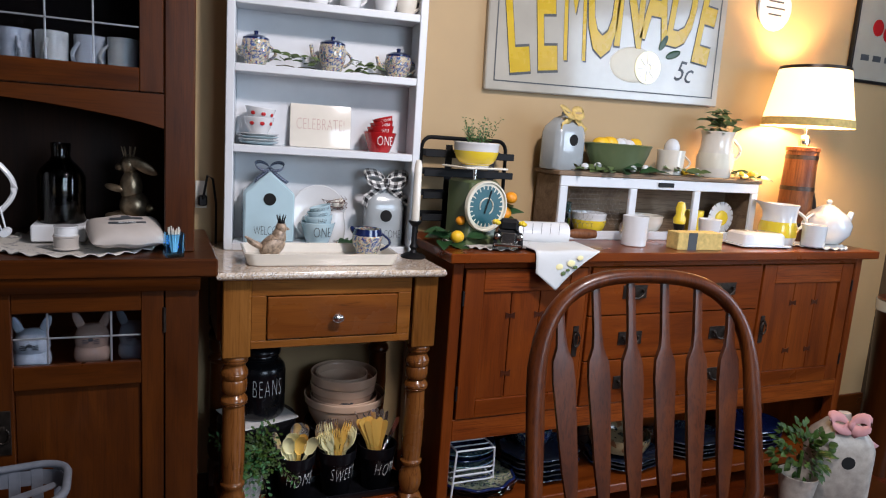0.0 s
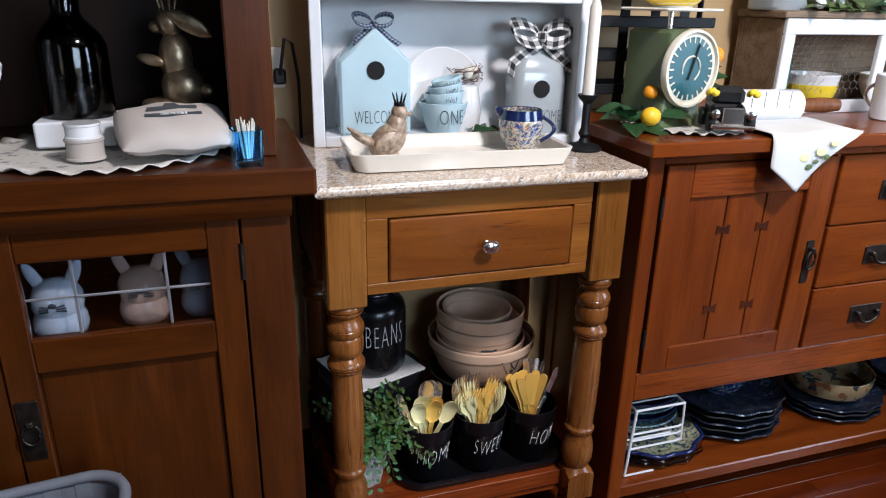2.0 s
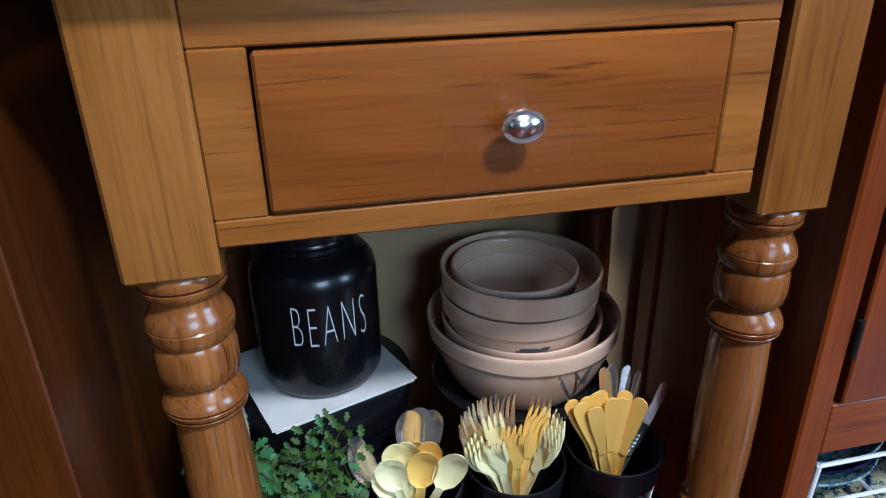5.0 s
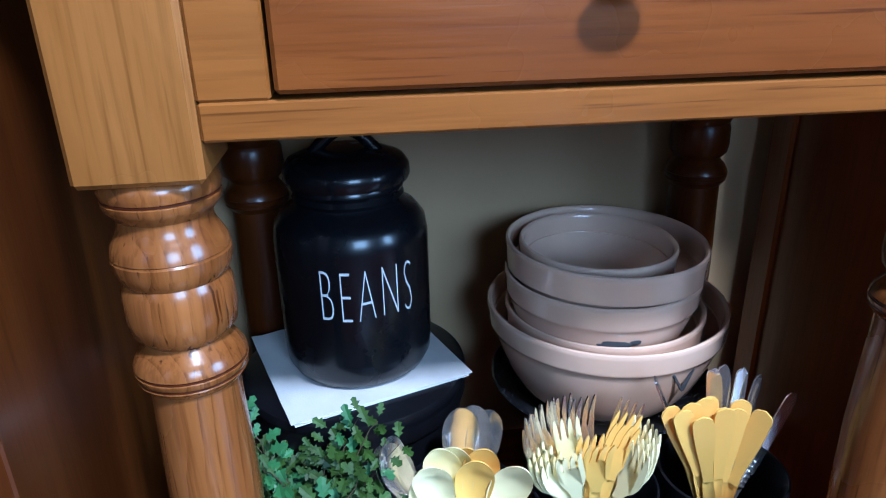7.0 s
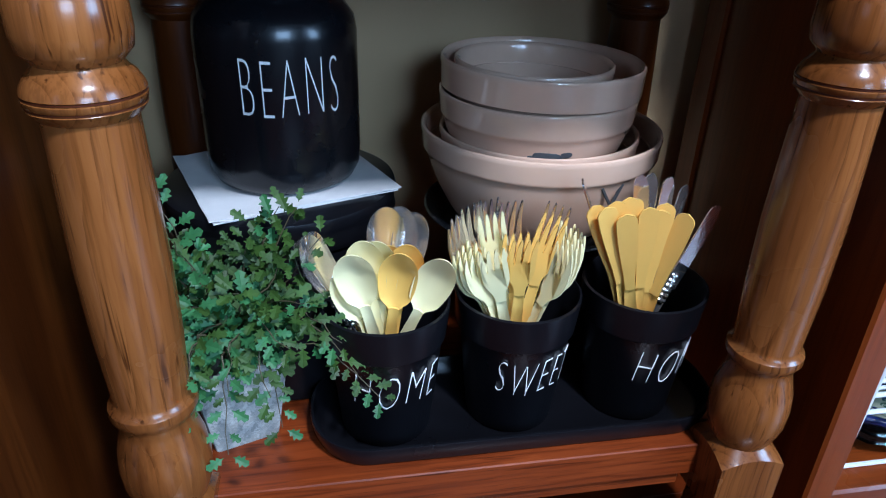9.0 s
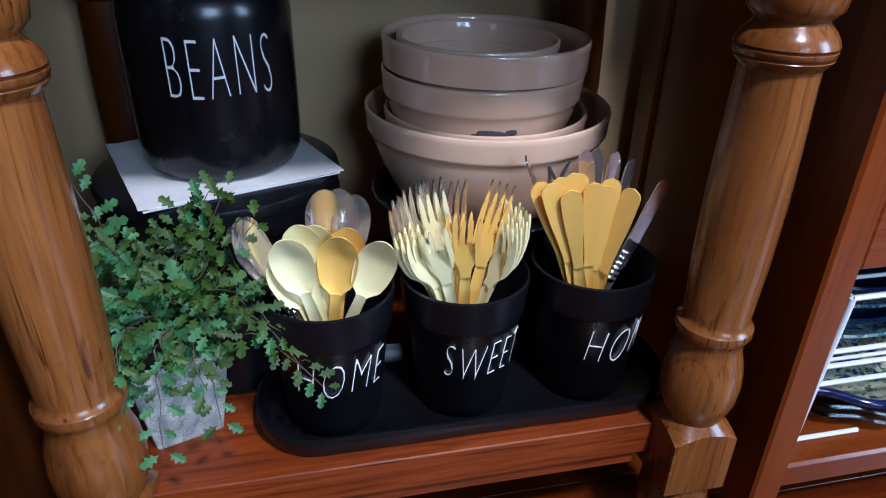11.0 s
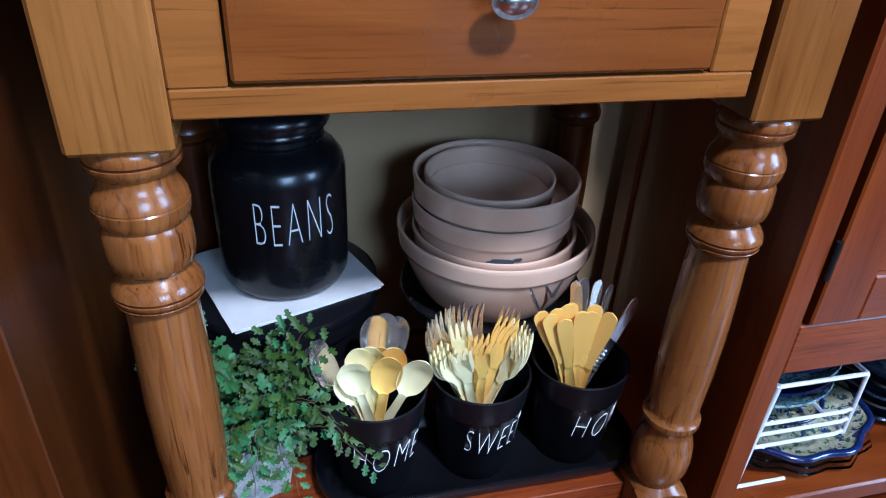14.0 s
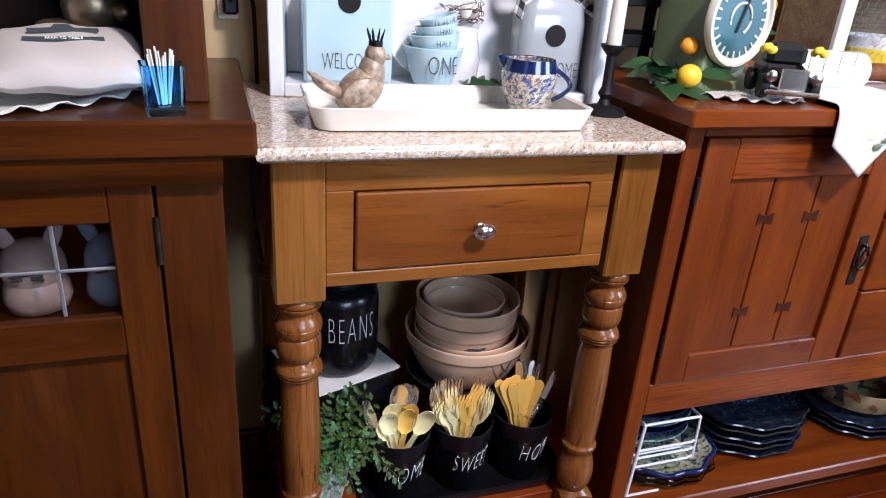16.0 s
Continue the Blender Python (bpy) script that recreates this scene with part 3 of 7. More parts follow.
box(bm, (0.1745, 0.004, 0.6755), (IN, 0.026, 0.792), 0.0015)
part("apron", bm, HONEY_X, table)
boxpart("apron", (-0.286, 0.09, 0.655), (-0.266, 0.34, 0.836), HONEY_X, table)
boxpart("apron", (0.266, 0.09, 0.655), (0.286, 0.34, 0.836), HONEY_X, table)
boxpart("apron", (-IN, 0.375, 0.655), (IN, 0.395, 0.836), HONEY_X, table)
drawer = boxpart("drawer", (-0.1722, 0.0005, 0.6785), (0.1722, 0.02, 0.7895), DRAWER_X, table, 0.0025, "smooth drawer front")
boxpart("drawer_box", (-0.165, 0.0206, 0.685), (0.165, 0.30, 0.78), HONEY_X, drawer)
bm = bmesh.new()
km = pose(0.005, 0.0, 0.733, 90, 0, 0)
vs = lathe(bm, [(0.0, 0.0), (0.009, 0.0), (0.009, 0.002), (0.005, 0.004), (0.0055, 0.011), (0.012, 0.0145), (0.0155, 0.017), (0.0165, 0.0195), (0.0155, 0.0215), (0.0115, 0.0215), (0.010, 0.0225), (0.006, 0.0245), (0.0, 0.025)], 32)
for v in vs:
    v.co.y *= 0.74
bmesh.ops.transform(bm, matrix=km, verts=vs)
part("knob", bm, NICKEL, drawer, "oval brushed nickel knob")
bm = bmesh.new()
box(bm, (-0.27, 0.045, 0.128), (0.27, 0.385, 0.165), 0.0012)
part("shelf", bm, SHELF_X, table, "reddish oak lower shelf")
boxpart("rail", (-0.215, 0.052, 0.108), (0.215, 0.07, 0.1275), SHELF_X, table)

stone = thing("stone_top", "polished speckled beige granite slab on the console table", "worktop")
bm = bmesh.new()
loops = []
for inset, z in ((0.022, 0.8362), (0.014, 0.8375), (0.006, 0.8405), (0.001, 0.846), (0.0, 0.852), (0.0015, 0.857), (0.004, 0.86)):
    x0, x1, y0, y1 = -0.298 + inset, 0.298 - inset, -0.031 + inset, 0.412
    loops.append([(x0, y0, z), (x1, y0, z), (x1, y1, z), (x0, y1, z)])
loft(bm, loops)
part("slab", bm, GRANITE, stone)

# ---- things on the lower shelf ----
ZS = 0.165
bean = thing("canister", "satin black ceramic canister lettered beans, on a folded napkin", "canister", -0.149, 0.264, 0.369)
bean.scale = (0.95, 0.95, 1.0)
lathepart("jar", [(0.0, 0.0), (0.062, 0.0), (0.070, 0.004), (0.0755, 0.014), (0.077, 0.03), (0.077, 0.138), (0.0745, 0.152), (0.066, 0.163), (0.055, 0.168), (0.0525, 0.172), (0.055, 0.176), (0.0525, 0.18), (0.055, 0.184), (0.0525, 0.188), (0.053, 0.192), (0.0, 0.192)], BLACK_G, bean, 56)
lid = lathepart("lid", [(0.0, 0.19), (0.060, 0.19), (0.062, 0.195), (0.061, 0.203), (0.056, 0.21), (0.04, 0.216), (0.0, 0.219)], BLACK_G, bean, 48)
tubepart("grip", [(-0.032 + 0.064 * k / 12, 0, 0.213 + 0.022 * math.sin(math.pi * k / 12)) for k in range(13)], 0.006, BLACK_G, lid)
letters("lettering", "BEANS", 0.053, WHITE_L, bean, pose(0, 0, 0.099, 0, 0, 11), 0.365, -0.029, 0.077, 1.25, 0.0, 0.02)

napkin = thing("napkin", "folded white cloth napkin under the black canister", "napkin", -0.155, 0.266, 0.3652, 20)
for k, (dx, a) in enumerate(((0.0, 0.0), (0.003, 1.0), (-0.002, -0.8))):
    bm = bmesh.new()
    n = 16
    grid = [[[bm.verts.new((-0.087 + dx + 0.174 * i / n, -0.087 + 0.174 * j / n, 0.0012 * k + up + 0.0008 * math.sin(2.1 * i + k) * math.sin(1.3 * j) * (1 if i in (0, n) or j in (0, n) else 0.1) ** 2)) for j in range(n + 1)] for i in range(n + 1)] for up in (0.0, 0.0011)]
    for i in range(n):
        for j in range(n):
            for g in grid:
                bm.faces.new((g[i][j], g[i + 1][j], g[i + 1][j + 1], g[i][j + 1]))
        for a0, b0, a1, b1 in ((i, 0, i + 1, 0), (i, n, i + 1, n), (0, i, 0, i + 1), (n, i, n, i + 1)):
            bm.faces.new((grid[0][a0][b0], grid[0][a1][b1], grid[1][a1][b1], grid[1][a0][b0]))
    part("fold", bm, PAPER, napkin, "", 60).matrix_local = pose(0, 0, 0, 0, 0, a)

drum = thing("riser", "round black enamel tin with a rolled rim, used as a riser", "tin", -0.155, 0.262, ZS)
lathepart("tin", [(0.0, 0.0), (0.103, 0.0), (0.106, 0.003), (0.108, 0.165), (0.0, 0.165)], BLACK_M, drum, 64)
lathepart("lid", [(0.107, 0.1655), (0.111, 0.166), (0.113, 0.172), (0.111, 0.18), (0.112, 0.186), (0.114, 0.192), (0.112, 0.198), (0.106, 0.2), (0.0, 0.2), (0.0, 0.1655)], BLACK_M, drum, 64)
drum2 = thing("riser", "small round black tin under the stack of bowls", "tin", 0.114, 0.280, ZS)
lathepart("tin", [(0.0, 0.0), (0.08, 0.0), (0.082, 0.003), (0.082, 0.124), (0.08, 0.127), (0.0, 0.127)], BLACK_M, drum2, 48)
plate = thing("plate", "speckled black enamel plate under the bowls", "plate", 0.114, 0.280, ZS + 0.1275)
lathepart("dish", [(0.0, 0.0), (0.07, 0.0), (0.09, 0.006), (0.117, 0.02), (0.121, 0.023), (0.119, 0.0245), (0.09, 0.0105), (0.07, 0.0045), (0.0, 0.0045)], SPECK, plate, 56)


def bowl(label, x, y, z, r, h, foot, tilt=0.0, lean=0.0, step=0.965, band=0.024):
    """Banded mixing bowl: a plain collar of the given height over a slightly narrower round body."""
    b = thing("mixing_bowl", label, "bowl", x, y, z, 0, "nested stoneware bowls")
    t, n = 0.005, 12
    shoulder = h - band
    outer = [(foot + (r * step - foot) * (k / n) ** 0.52, 0.004 + (shoulder - 0.006) * k / n) for k in range(n + 1)]
    prof = [(0.0, 0.0), (foot - 0.002, 0.0), (foot, 0.002), *outer]
    prof += [(r * step + 0.0012, shoulder - 0.001), (r * 0.985, shoulder + 0.001), (r * 0.99, shoulder + 0.003), (r * 0.995, h - 0.006), (r, h - 0.0035), (r - 0.0008, h - 0.001), (r - 0.0025, h), (r - 0.0045, h - 0.001), (r - t - 0.001, h - 0.004), (r * 0.985 - t, shoulder + 0.002)]
    prof += [(max(0.001, q - t), w + 0.004) for q, w in outer[::-1]]
    prof.append((0.0, 0.008))
    o = lathepart("body", prof, TAUPE_G, b, 72)
    o.matrix_local = pose(0, 0, 0, tilt, lean, 0)
    return b


def motif(b, turn, r, z, marks, mat, label):
    """A small print on a bowl: flat blobs given as (across, up, half width, half height)."""
    bm = bmesh.new()
    for u, v, w, q in marks:
        vs = ball(bm, (0, 0, 0), (w, 0.0007, q), 10, 6)
        bmesh.ops.transform(bm, matrix=pose(0, 0, 0, 0, 0, math.degrees(u / r)) @ Matrix.Translation((0, -r, v)), verts=vs)
    part("print", bm, mat, b, label).matrix_local = pose(0, 0, z, 0, 0, turn)


def small_bowl(label, x, y, z, r, h, foot, mat):
    b = thing("bowl", label, "bowl", x, y, z)
    t = 0.0055
    prof = [(0.0, 0.0), (foot, 0.0), (foot + 0.002, 0.003)]
    n = 10
    for k in range(n + 1):
        u = k / n
        rr = foot + (r * 0.965 - foot) * (u ** 0.55)
        prof.append((rr, 0.004 + (h * 0.66 - 0.004) * u))
    prof += [(r * 0.966, h * 0.69), (r * 0.972, h * 0.71), (r * 0.978, h * 0.9), (r * 0.995, h * 0.92), (r, h * 0.95), (r, h * 0.985), (r - 0.003, h), (r - t, h * 0.985)]
    for k in range(n, -1, -1):
        u = k / n
        prof.append((max(0.001, (foot + (r * 0.965 - foot) * (u ** 0.55)) - t), 0.0085 + (h * 0.72 - 0.0085) * u))
    prof.append((0.0, 0.008))
    lathepart("body", prof, mat, b, 64)
    return b


STACK = "taupe glazed stoneware mixing bowl in a nested stack"
big = bowl("largest " + STACK, 0.114, 0.280, 0.297, 0.126, 0.112, 0.072)
dotted = bowl("dot-printed " + STACK, 0.112, 0.279, 0.320, 0.1050, 0.086, 0.062)
cowed = bowl("cow-printed " + STACK, 0.106, 0.276, 0.3535, 0.1012, 0.093, 0.064, 0.3, 0.2)
bowl("collared " + STACK, 0.108, 0.279, 0.392, 0.1030, 0.085, 0.058, 0.3, 0.9, 0.92, 0.030)
bowl("smallest " + STACK, 0.101, 0.282, 0.416, 0.0812, 0.059, 0.05, 0.5, 1.0)
motif(cowed, -8, 0.0945, 0.052, ((0, 0, 0.014, 0.0042), (-0.006, 0.001, 0.010, 0.005), (0.017, 0.0025, 0.006, 0.0035), (-0.011, -0.006, 0.0016, 0.004), (-0.006, -0.006, 0.0014, 0.004), (0.007, -0.006, 0.0015, 0.004), (0.012, -0.006, 0.0015, 0.004), (-0.017, 0.0, 0.003, 0.0012)), DARK_L, "printed grey cow motif")
for turn in (-67, -9, 48):
    motif(dotted, turn, 0.1032, 0.074, ((-0.005, 0.002, 0.0032, 0.0028), (0.005, 0.0025, 0.0032, 0.0028), (0.0, -0.0035, 0.003, 0.0022)), DARK_L, "three printed black dots")
for turn in (-29, 29):
    motif(dotted, turn, 0.1032, 0.074, ((0, 0, 0.0035, 0.0035), (-0.004, 0.003, 0.002, 0.003), (0.004, 0.003, 0.002, 0.003), (-0.016, 0.0, 0.006, 0.0012)), PEACH, "printed faded orange flower")
for turn, lean in ((16, -32), (22, 30)):
    bm = bmesh.new()
    box(bm, (-0.0011, -0.1214, -0.012), (0.0011, -0.1190, 0.012), 0, pose(0, 0, 0, 0, lean, 0))
    part("print", bm, DARK_L, big, "thin printed black stroke").matrix_local = pose(0, 0, 0.074, 0, 0, turn)

tray = thing("tray", "matt black oblong tray with rounded ends", "tray", 0.0605, 0.118, ZS)
bm = bmesh.new()
W, D = 0.385, 0.118
lp = []
for grow, z in ((-0.006, 0.0), (-0.001, 0.002), (0.003, 0.012), (0.005, 0.022), (0.0045, 0.024), (0.002, 0.024), (0.0, 0.02), (-0.005, 0.008), (-0.008, 0.006)):
    lp.append([(px, py, z) for px, py in rounded(W + 2 * grow, D + 2 * grow, 0.05 + grow, 8)])
loft(bm, lp)
part("body", bm, BLACK_M, tray)


def cutlery_pot(word, x, y, turn, wide):
    p = thing("cutlery_pot", "matt black melamine flowerpot-shaped cup lettered %s, holding cutlery" % word.lower(), "cup", x, y, ZS + 0.0062, 0, "three black cutlery pots on the tray")
    lathepart("cup", [(0.0, 0.0), (0.040, 0.0), (0.042, 0.002), (0.0515, 0.098), (0.0525, 0.1), (0.0545, 0.101), (0.0575, 0.131), (0.0575, 0.134), (0.0555, 0.135), (0.054, 0.133), (0.0515, 0.103), (0.049, 0.098), (0.040, 0.006), (0.0, 0.005)], BLACK_M, p, 56)
    letters("lettering", word, 0.039, WHITE_L, p, pose(0, 0, 0.067, 0, 0, turn), wide * 0.88, -0.033, 0.0487, 1.2, 0.27, 0.05, 0.099)
    return p


POTS = ((-0.066, 0.117), (0.055, 0.119), (0.177, 0.119))
for word, (px, py), turn, wide in zip(("HOME", "SWEET", "HOME"), POTS, (6, 12, 24), (0.55, 0.47, 0.56)):
    cutlery_pot(word, px, py, turn, wide)


# cutlery: unit pieces stand on z, face -y, 0.17 long
def smooth(t):
    t = min(1.0, max(0.0, t))
    return t * t * (3 - 2 * t)


def ribbon(rows, m=10, thick=0.0013):
    """A moulded strip: rows of (height, half width, hollow depth, set-back), dished across."""
    bm = bmesh.new()
    front, back = [], []
    for z, w, d, y in rows:
        f, b = [], []
        for q in range(m + 1):
            u = math.sin(math.pi * (q / m - 0.5))
            dish = y + d * (1 - u * u)
            f.append(bm.verts.new((w * u, dish, z)))
            b.append(bm.verts.new((w * u * 0.96, dish + thick, z)))
        front.append(f)
        back.append(b)
    for g in (front, back):
        for a, b in zip(g, g[1:]):
            for q in range(m):
                bm.faces.new((a[q], a[q + 1], b[q + 1], b[q]))
    for q in (0, m):
        for a, b, c, e in zip(front, front[1:], back[1:], back):
            bm.faces.new((a[q], b[q], c[q], e[q]))
    for a, b in ((front[0], back[0]), (front[-1], back[-1])):
        for q in range(m):
            bm.faces.new((a[q], a[q + 1], b[q + 1], b[q]))
    return bm


def spoon_bm():
    rows = []
    n = 26
    for k in range(n + 1):
        u = 0.5 - 0.5 * math.cos(math.pi * k / n)
        z = 0.104 + 0.066 * u
        egg = 0.0166 * math.sqrt(max(0.0, 1 - abs((u - 0.60) / (0.60 if u < 0.6 else 0.40)) ** 2.1))
        w = max(0.0046 * (1 - smooth(u / 0.25)) + egg * smooth(u / 0.22), 0.0006)
        rows.append((z, w, 0.0075 * math.sin(math.pi * min(1.0, 0.06 + 0.94 * u)) ** 0.8, -0.003 * smooth((u - 0.55) / 0.45)))
    return ribbon(rows, 12)


def handle_bm(beads=False):
    rows = [(0.1075 * k / 14, 0.0075 - 0.0029 * smooth(k / 14), 0.0012, 0.004 * (1 - k / 14) ** 2) for k in range(15)]
    bm = ribbon(rows, 6, 0.0018)
    if beads:
        for k in range(6):
            vs = ball(bm, (0, 0.0014, 0.074 + 0.0056 * k), (0.0062, 0.0042, 0.0027), 10, 6)
    return bm


def fork_bm():
    """Neck, rounded shoulders and four slender tapering tines."""
    bm = bmesh.new()
    side = [(0.0046, 0.104), (0.0048, 0.108), (0.0058, 0.112), (0.0078, 0.1155), (0.0100, 0.119), (0.0114, 0.1235), (0.0120, 0.129)]
    outline = list(side)
    pitch = 0.00645
    for k in range(3, -1, -1):
        x = -1.5 * pitch + pitch * k
        outline += [(x + 0.0023, 0.137), (x + 0.0020, 0.150), (x + 0.0014, 0.163), (x + 0.0007, 0.1685), (x, 0.170), (x - 0.0007, 0.1685), (x - 0.0014, 0.163), (x - 0.0020, 0.150), (x - 0.0023, 0.137)]
        if k:
            outline += [(x - 0.0027, 0.1345), (x - pitch / 2, 0.1335), (x - pitch + 0.0027, 0.1345)]
    outline += [(-x, z) for x, z in side[::-1]]
    for v in prism(bm, outline, -0.0009, 0.0009):
        u = min(1.0, max(0.0, (v.co.z - 0.104) / 0.066))
        arch = max(0.0, math.sin(math.pi * u))
        v.co.y += 0.0095 * arch ** 1.2 - 0.004 * u * u - 13.0 * v.co.x ** 2 * arch
    return bm


def knife_bm(serrated):
    bm = bmesh.new()
    n = 40
    left, right = [], []
    for k in range(n + 1):
        u = k / n
        z = 0.088 + 0.09 * u
        if serrated:
            tip = math.sqrt(max(0.0, 1 - max(0.0, (u - 0.72) / 0.28) ** 2))
            edge, back = 0.0078 * tip + (0.0006 * (1 if k % 2 else -1) if u < 0.9 else 0), -0.0066 * math.sqrt(max(0.0, 1 - max(0.0, (u - 0.9) / 0.1) ** 2))
        else:
            tip = math.sqrt(max(0.0, 1 - max(0.0, (u - 0.91) / 0.09) ** 2))
            edge, back = (0.0044 + 0.0046 * smooth(u / 0.8)) * tip, -(0.0044 + 0.0042 * smooth(u / 0.8)) * tip
        left.append((back, z))
        right.append((max(edge, back + 0.0008), z))
    for v in prism(bm, left + right[::-1], -0.0008, 0.0008):
        v.co.y += 12.0 * v.co.x ** 2 * (1 if serrated else -1)
    return bm


def make_cutlery(kind, mats, label, beads):
    mat = mats
    e = thing(kind, label, "cutlery", 0, 0, 0, 0, "cutlery in the black pots")
    head = {"spoon": spoon_bm, "fork": fork_bm}.get(kind, lambda: knife_bm(beads))()
    part("blade" if kind == "knife" else "bowl" if kind == "spoon" else "head", head, mat, e, "", 50)
    part("handle", handle_bm(beads), mat, e)
    return e


def stand(pot, tip, spin=0.0, scale=1.0):
    """Lean a piece in its pot so that its top comes to tip."""
    px, py = POTS[pot]
    top = Vector(tip)
    foot = Vector((px + (px - tip[0]) * 0.35, py + (py - tip[1]) * 0.35, ZS + 0.0145))
    axis = (top - foot).normalized()
    origin = top - axis * 0.17 * scale
    lo = ZS + 0.0125
    if origin.z < lo:
        origin = top - axis * ((top.z - lo) / axis.z)
    side = axis.cross(Vector((0.12, 1, 0))).normalized()
    face = axis.cross(side) * -1
    rot = Matrix((side, face * -1, axis)).transposed().to_4x4()
    if rot.determinant() < 0:
        rot = Matrix((side * -1, face * -1, axis)).transposed().to_4x4()
    return Matrix.Translation(origin) @ rot @ pose(0, 0, 0, 0, 0, 180 + spin)


PIECES = {}
for kind in ("spoon", "fork", "knife"):
    for tone, mat in (("pale", PALE_Y), ("amber", GOLD_Y), ("chrome", SILVER)):
        word = {"pale": "pale yellow plastic", "amber": "amber yellow plastic", "chrome": "shiny silver-toned plastic"}[tone]
        PIECES[kind, tone] = (mat, word)
made = {}


def put(kind, tone, pot, tip, spin=0.0):
    m = stand(pot, tip, spin)
    if (kind, tone) not in made:
        mat, word = PIECES[kind, tone]
        made[kind, tone] = make_cutlery(kind, mat, "%s %s standing in a black pot" % (word, kind), tone == "chrome")
        made[kind, tone].matrix_world = m
        return
    copy_thing(made[kind, tone], m)


SPOONS = (("pale", -0.102, 0.085, 0.369, 6), ("pale", -0.090, 0.104, 0.371, 0), ("pale", -0.077, 0.108, 0.368, -6), ("amber", -0.058, 0.094, 0.363, -4), ("amber", -0.050, 0.108, 0.363, 0),
          ("pale", -0.022, 0.085, 0.359, -12), ("pale", -0.108, 0.096, 0.352, 25), ("amber", -0.066, 0.118, 0.358, 4),
          ("chrome", -0.066, 0.140, 0.383, 5), ("chrome", -0.052, 0.144, 0.381, -12), ("chrome", -0.040, 0.146, 0.374, 8), ("chrome", -0.138, 0.105, 0.374, 62), ("chrome", -0.144, 0.112, 0.366, 75), ("chrome", -0.134, 0.12, 0.370, 70))
FORKS = (("pale", 0.014, 0.086, 0.367, 4), ("pale", 0.016, 0.105, 0.391, 2), ("pale", 0.0, 0.092, 0.361, 28), ("pale", -0.005, 0.10, 0.360, 36), ("pale", -0.010, 0.107, 0.358, 42),
         ("amber", 0.044, 0.089, 0.373, -2), ("amber", 0.040, 0.104, 0.372, 3), ("amber", 0.072, 0.104, 0.378, -10), ("amber", 0.079, 0.118, 0.380, -8), ("pale", 0.090, 0.10, 0.360, -62), ("pale", 0.097, 0.104, 0.362, -68), ("pale", 0.084, 0.095, 0.358, -56), ("pale", 0.103, 0.112, 0.364, -74), ("pale", 0.094, 0.118, 0.366, -60),
         ("chrome", 0.006, 0.140, 0.382, 4), ("chrome", 0.022, 0.142, 0.385, -2), ("chrome", -0.006, 0.135, 0.376, 20), ("chrome", -0.012, 0.128, 0.370, 34), ("chrome", 0.044, 0.142, 0.383, -8), ("chrome", 0.086, 0.13, 0.384, -40))
KNIVES = (("amber", 0.112, 0.090, 0.389, 8), ("amber", 0.122, 0.096, 0.391, 0), ("amber", 0.134, 0.098, 0.393, 4), ("amber", 0.150, 0.092, 0.386, 0), ("amber", 0.164, 0.098, 0.380, -6), ("amber", 0.172, 0.106, 0.382, -8), ("amber", 0.187, 0.096, 0.376, -45), ("amber", 0.142, 0.106, 0.388, 10), ("amber", 0.106, 0.100, 0.386, 14), ("amber", 0.128, 0.086, 0.384, -3), ("amber", 0.157, 0.104, 0.377, -14),
          ("chrome", 0.104, 0.125, 0.400, 55), ("chrome", 0.158, 0.13, 0.399, -20), ("chrome", 0.170, 0.135, 0.398, -8), ("chrome", 0.187, 0.134, 0.394, -4), ("chrome", 0.202, 0.132, 0.387, 10), ("chrome", 0.236, 0.13, 0.366, -10))
for pot, (kind, rows) in enumerate((("spoon", SPOONS), ("fork", FORKS), ("knife", KNIVES))):
    for tone, x, y, z, s in rows:
        put(kind, tone, pot, (x + 0.004, y, z), s + (22 if tone == "chrome" and kind != "spoon" else 0))

# the fern in its square cement pot
fern = thing("potted_fern", "artificial maidenhair fern trailing from a square cement pot", "plant", -0.204, 0.133, ZS, 19)
bm = bmesh.new()
lp = []
for h, z in ((0.0295, 0.0), (0.041, 0.086), (0.040, 0.09), (0.035, 0.09), (0.033, 0.075)):
    lp.append([(px, py, z) for px, py in rounded(2 * h, 2 * h, 0.004, 2)])
loft(bm, lp)
part("pot", bm, CEMENT, fern)


def leaflet(bm, at, along, up, size, mat_index):
    """A leaflet with a few broad lobes, folded along its midrib."""
    side = along.cross(up).normalized()
    up = side.cross(along).normalized()
    edge = ((0.02, 0.0), (0.07, 0.22), (0.36, 0.44), (0.19, 0.56), (0.50, 0.86), (0.22, 0.94), (0.30, 1.24), (0.01, 1.40))
    spine = [bm.verts.new(at + (along * (b * 0.96) - up * 0.16 * b * b) * size) for a, b in edge]
    for s in (-1, 1):
        rim = [bm.verts.new(at + (along * b + side * (a * s) + up * (0.25 * a - 0.16 * b * b)) * size) for a, b in edge]
        for k in range(len(edge) - 1):
            f = bm.faces.new((spine[k], spine[k + 1], rim[k + 1], rim[k]))
            f.material_index = mat_index


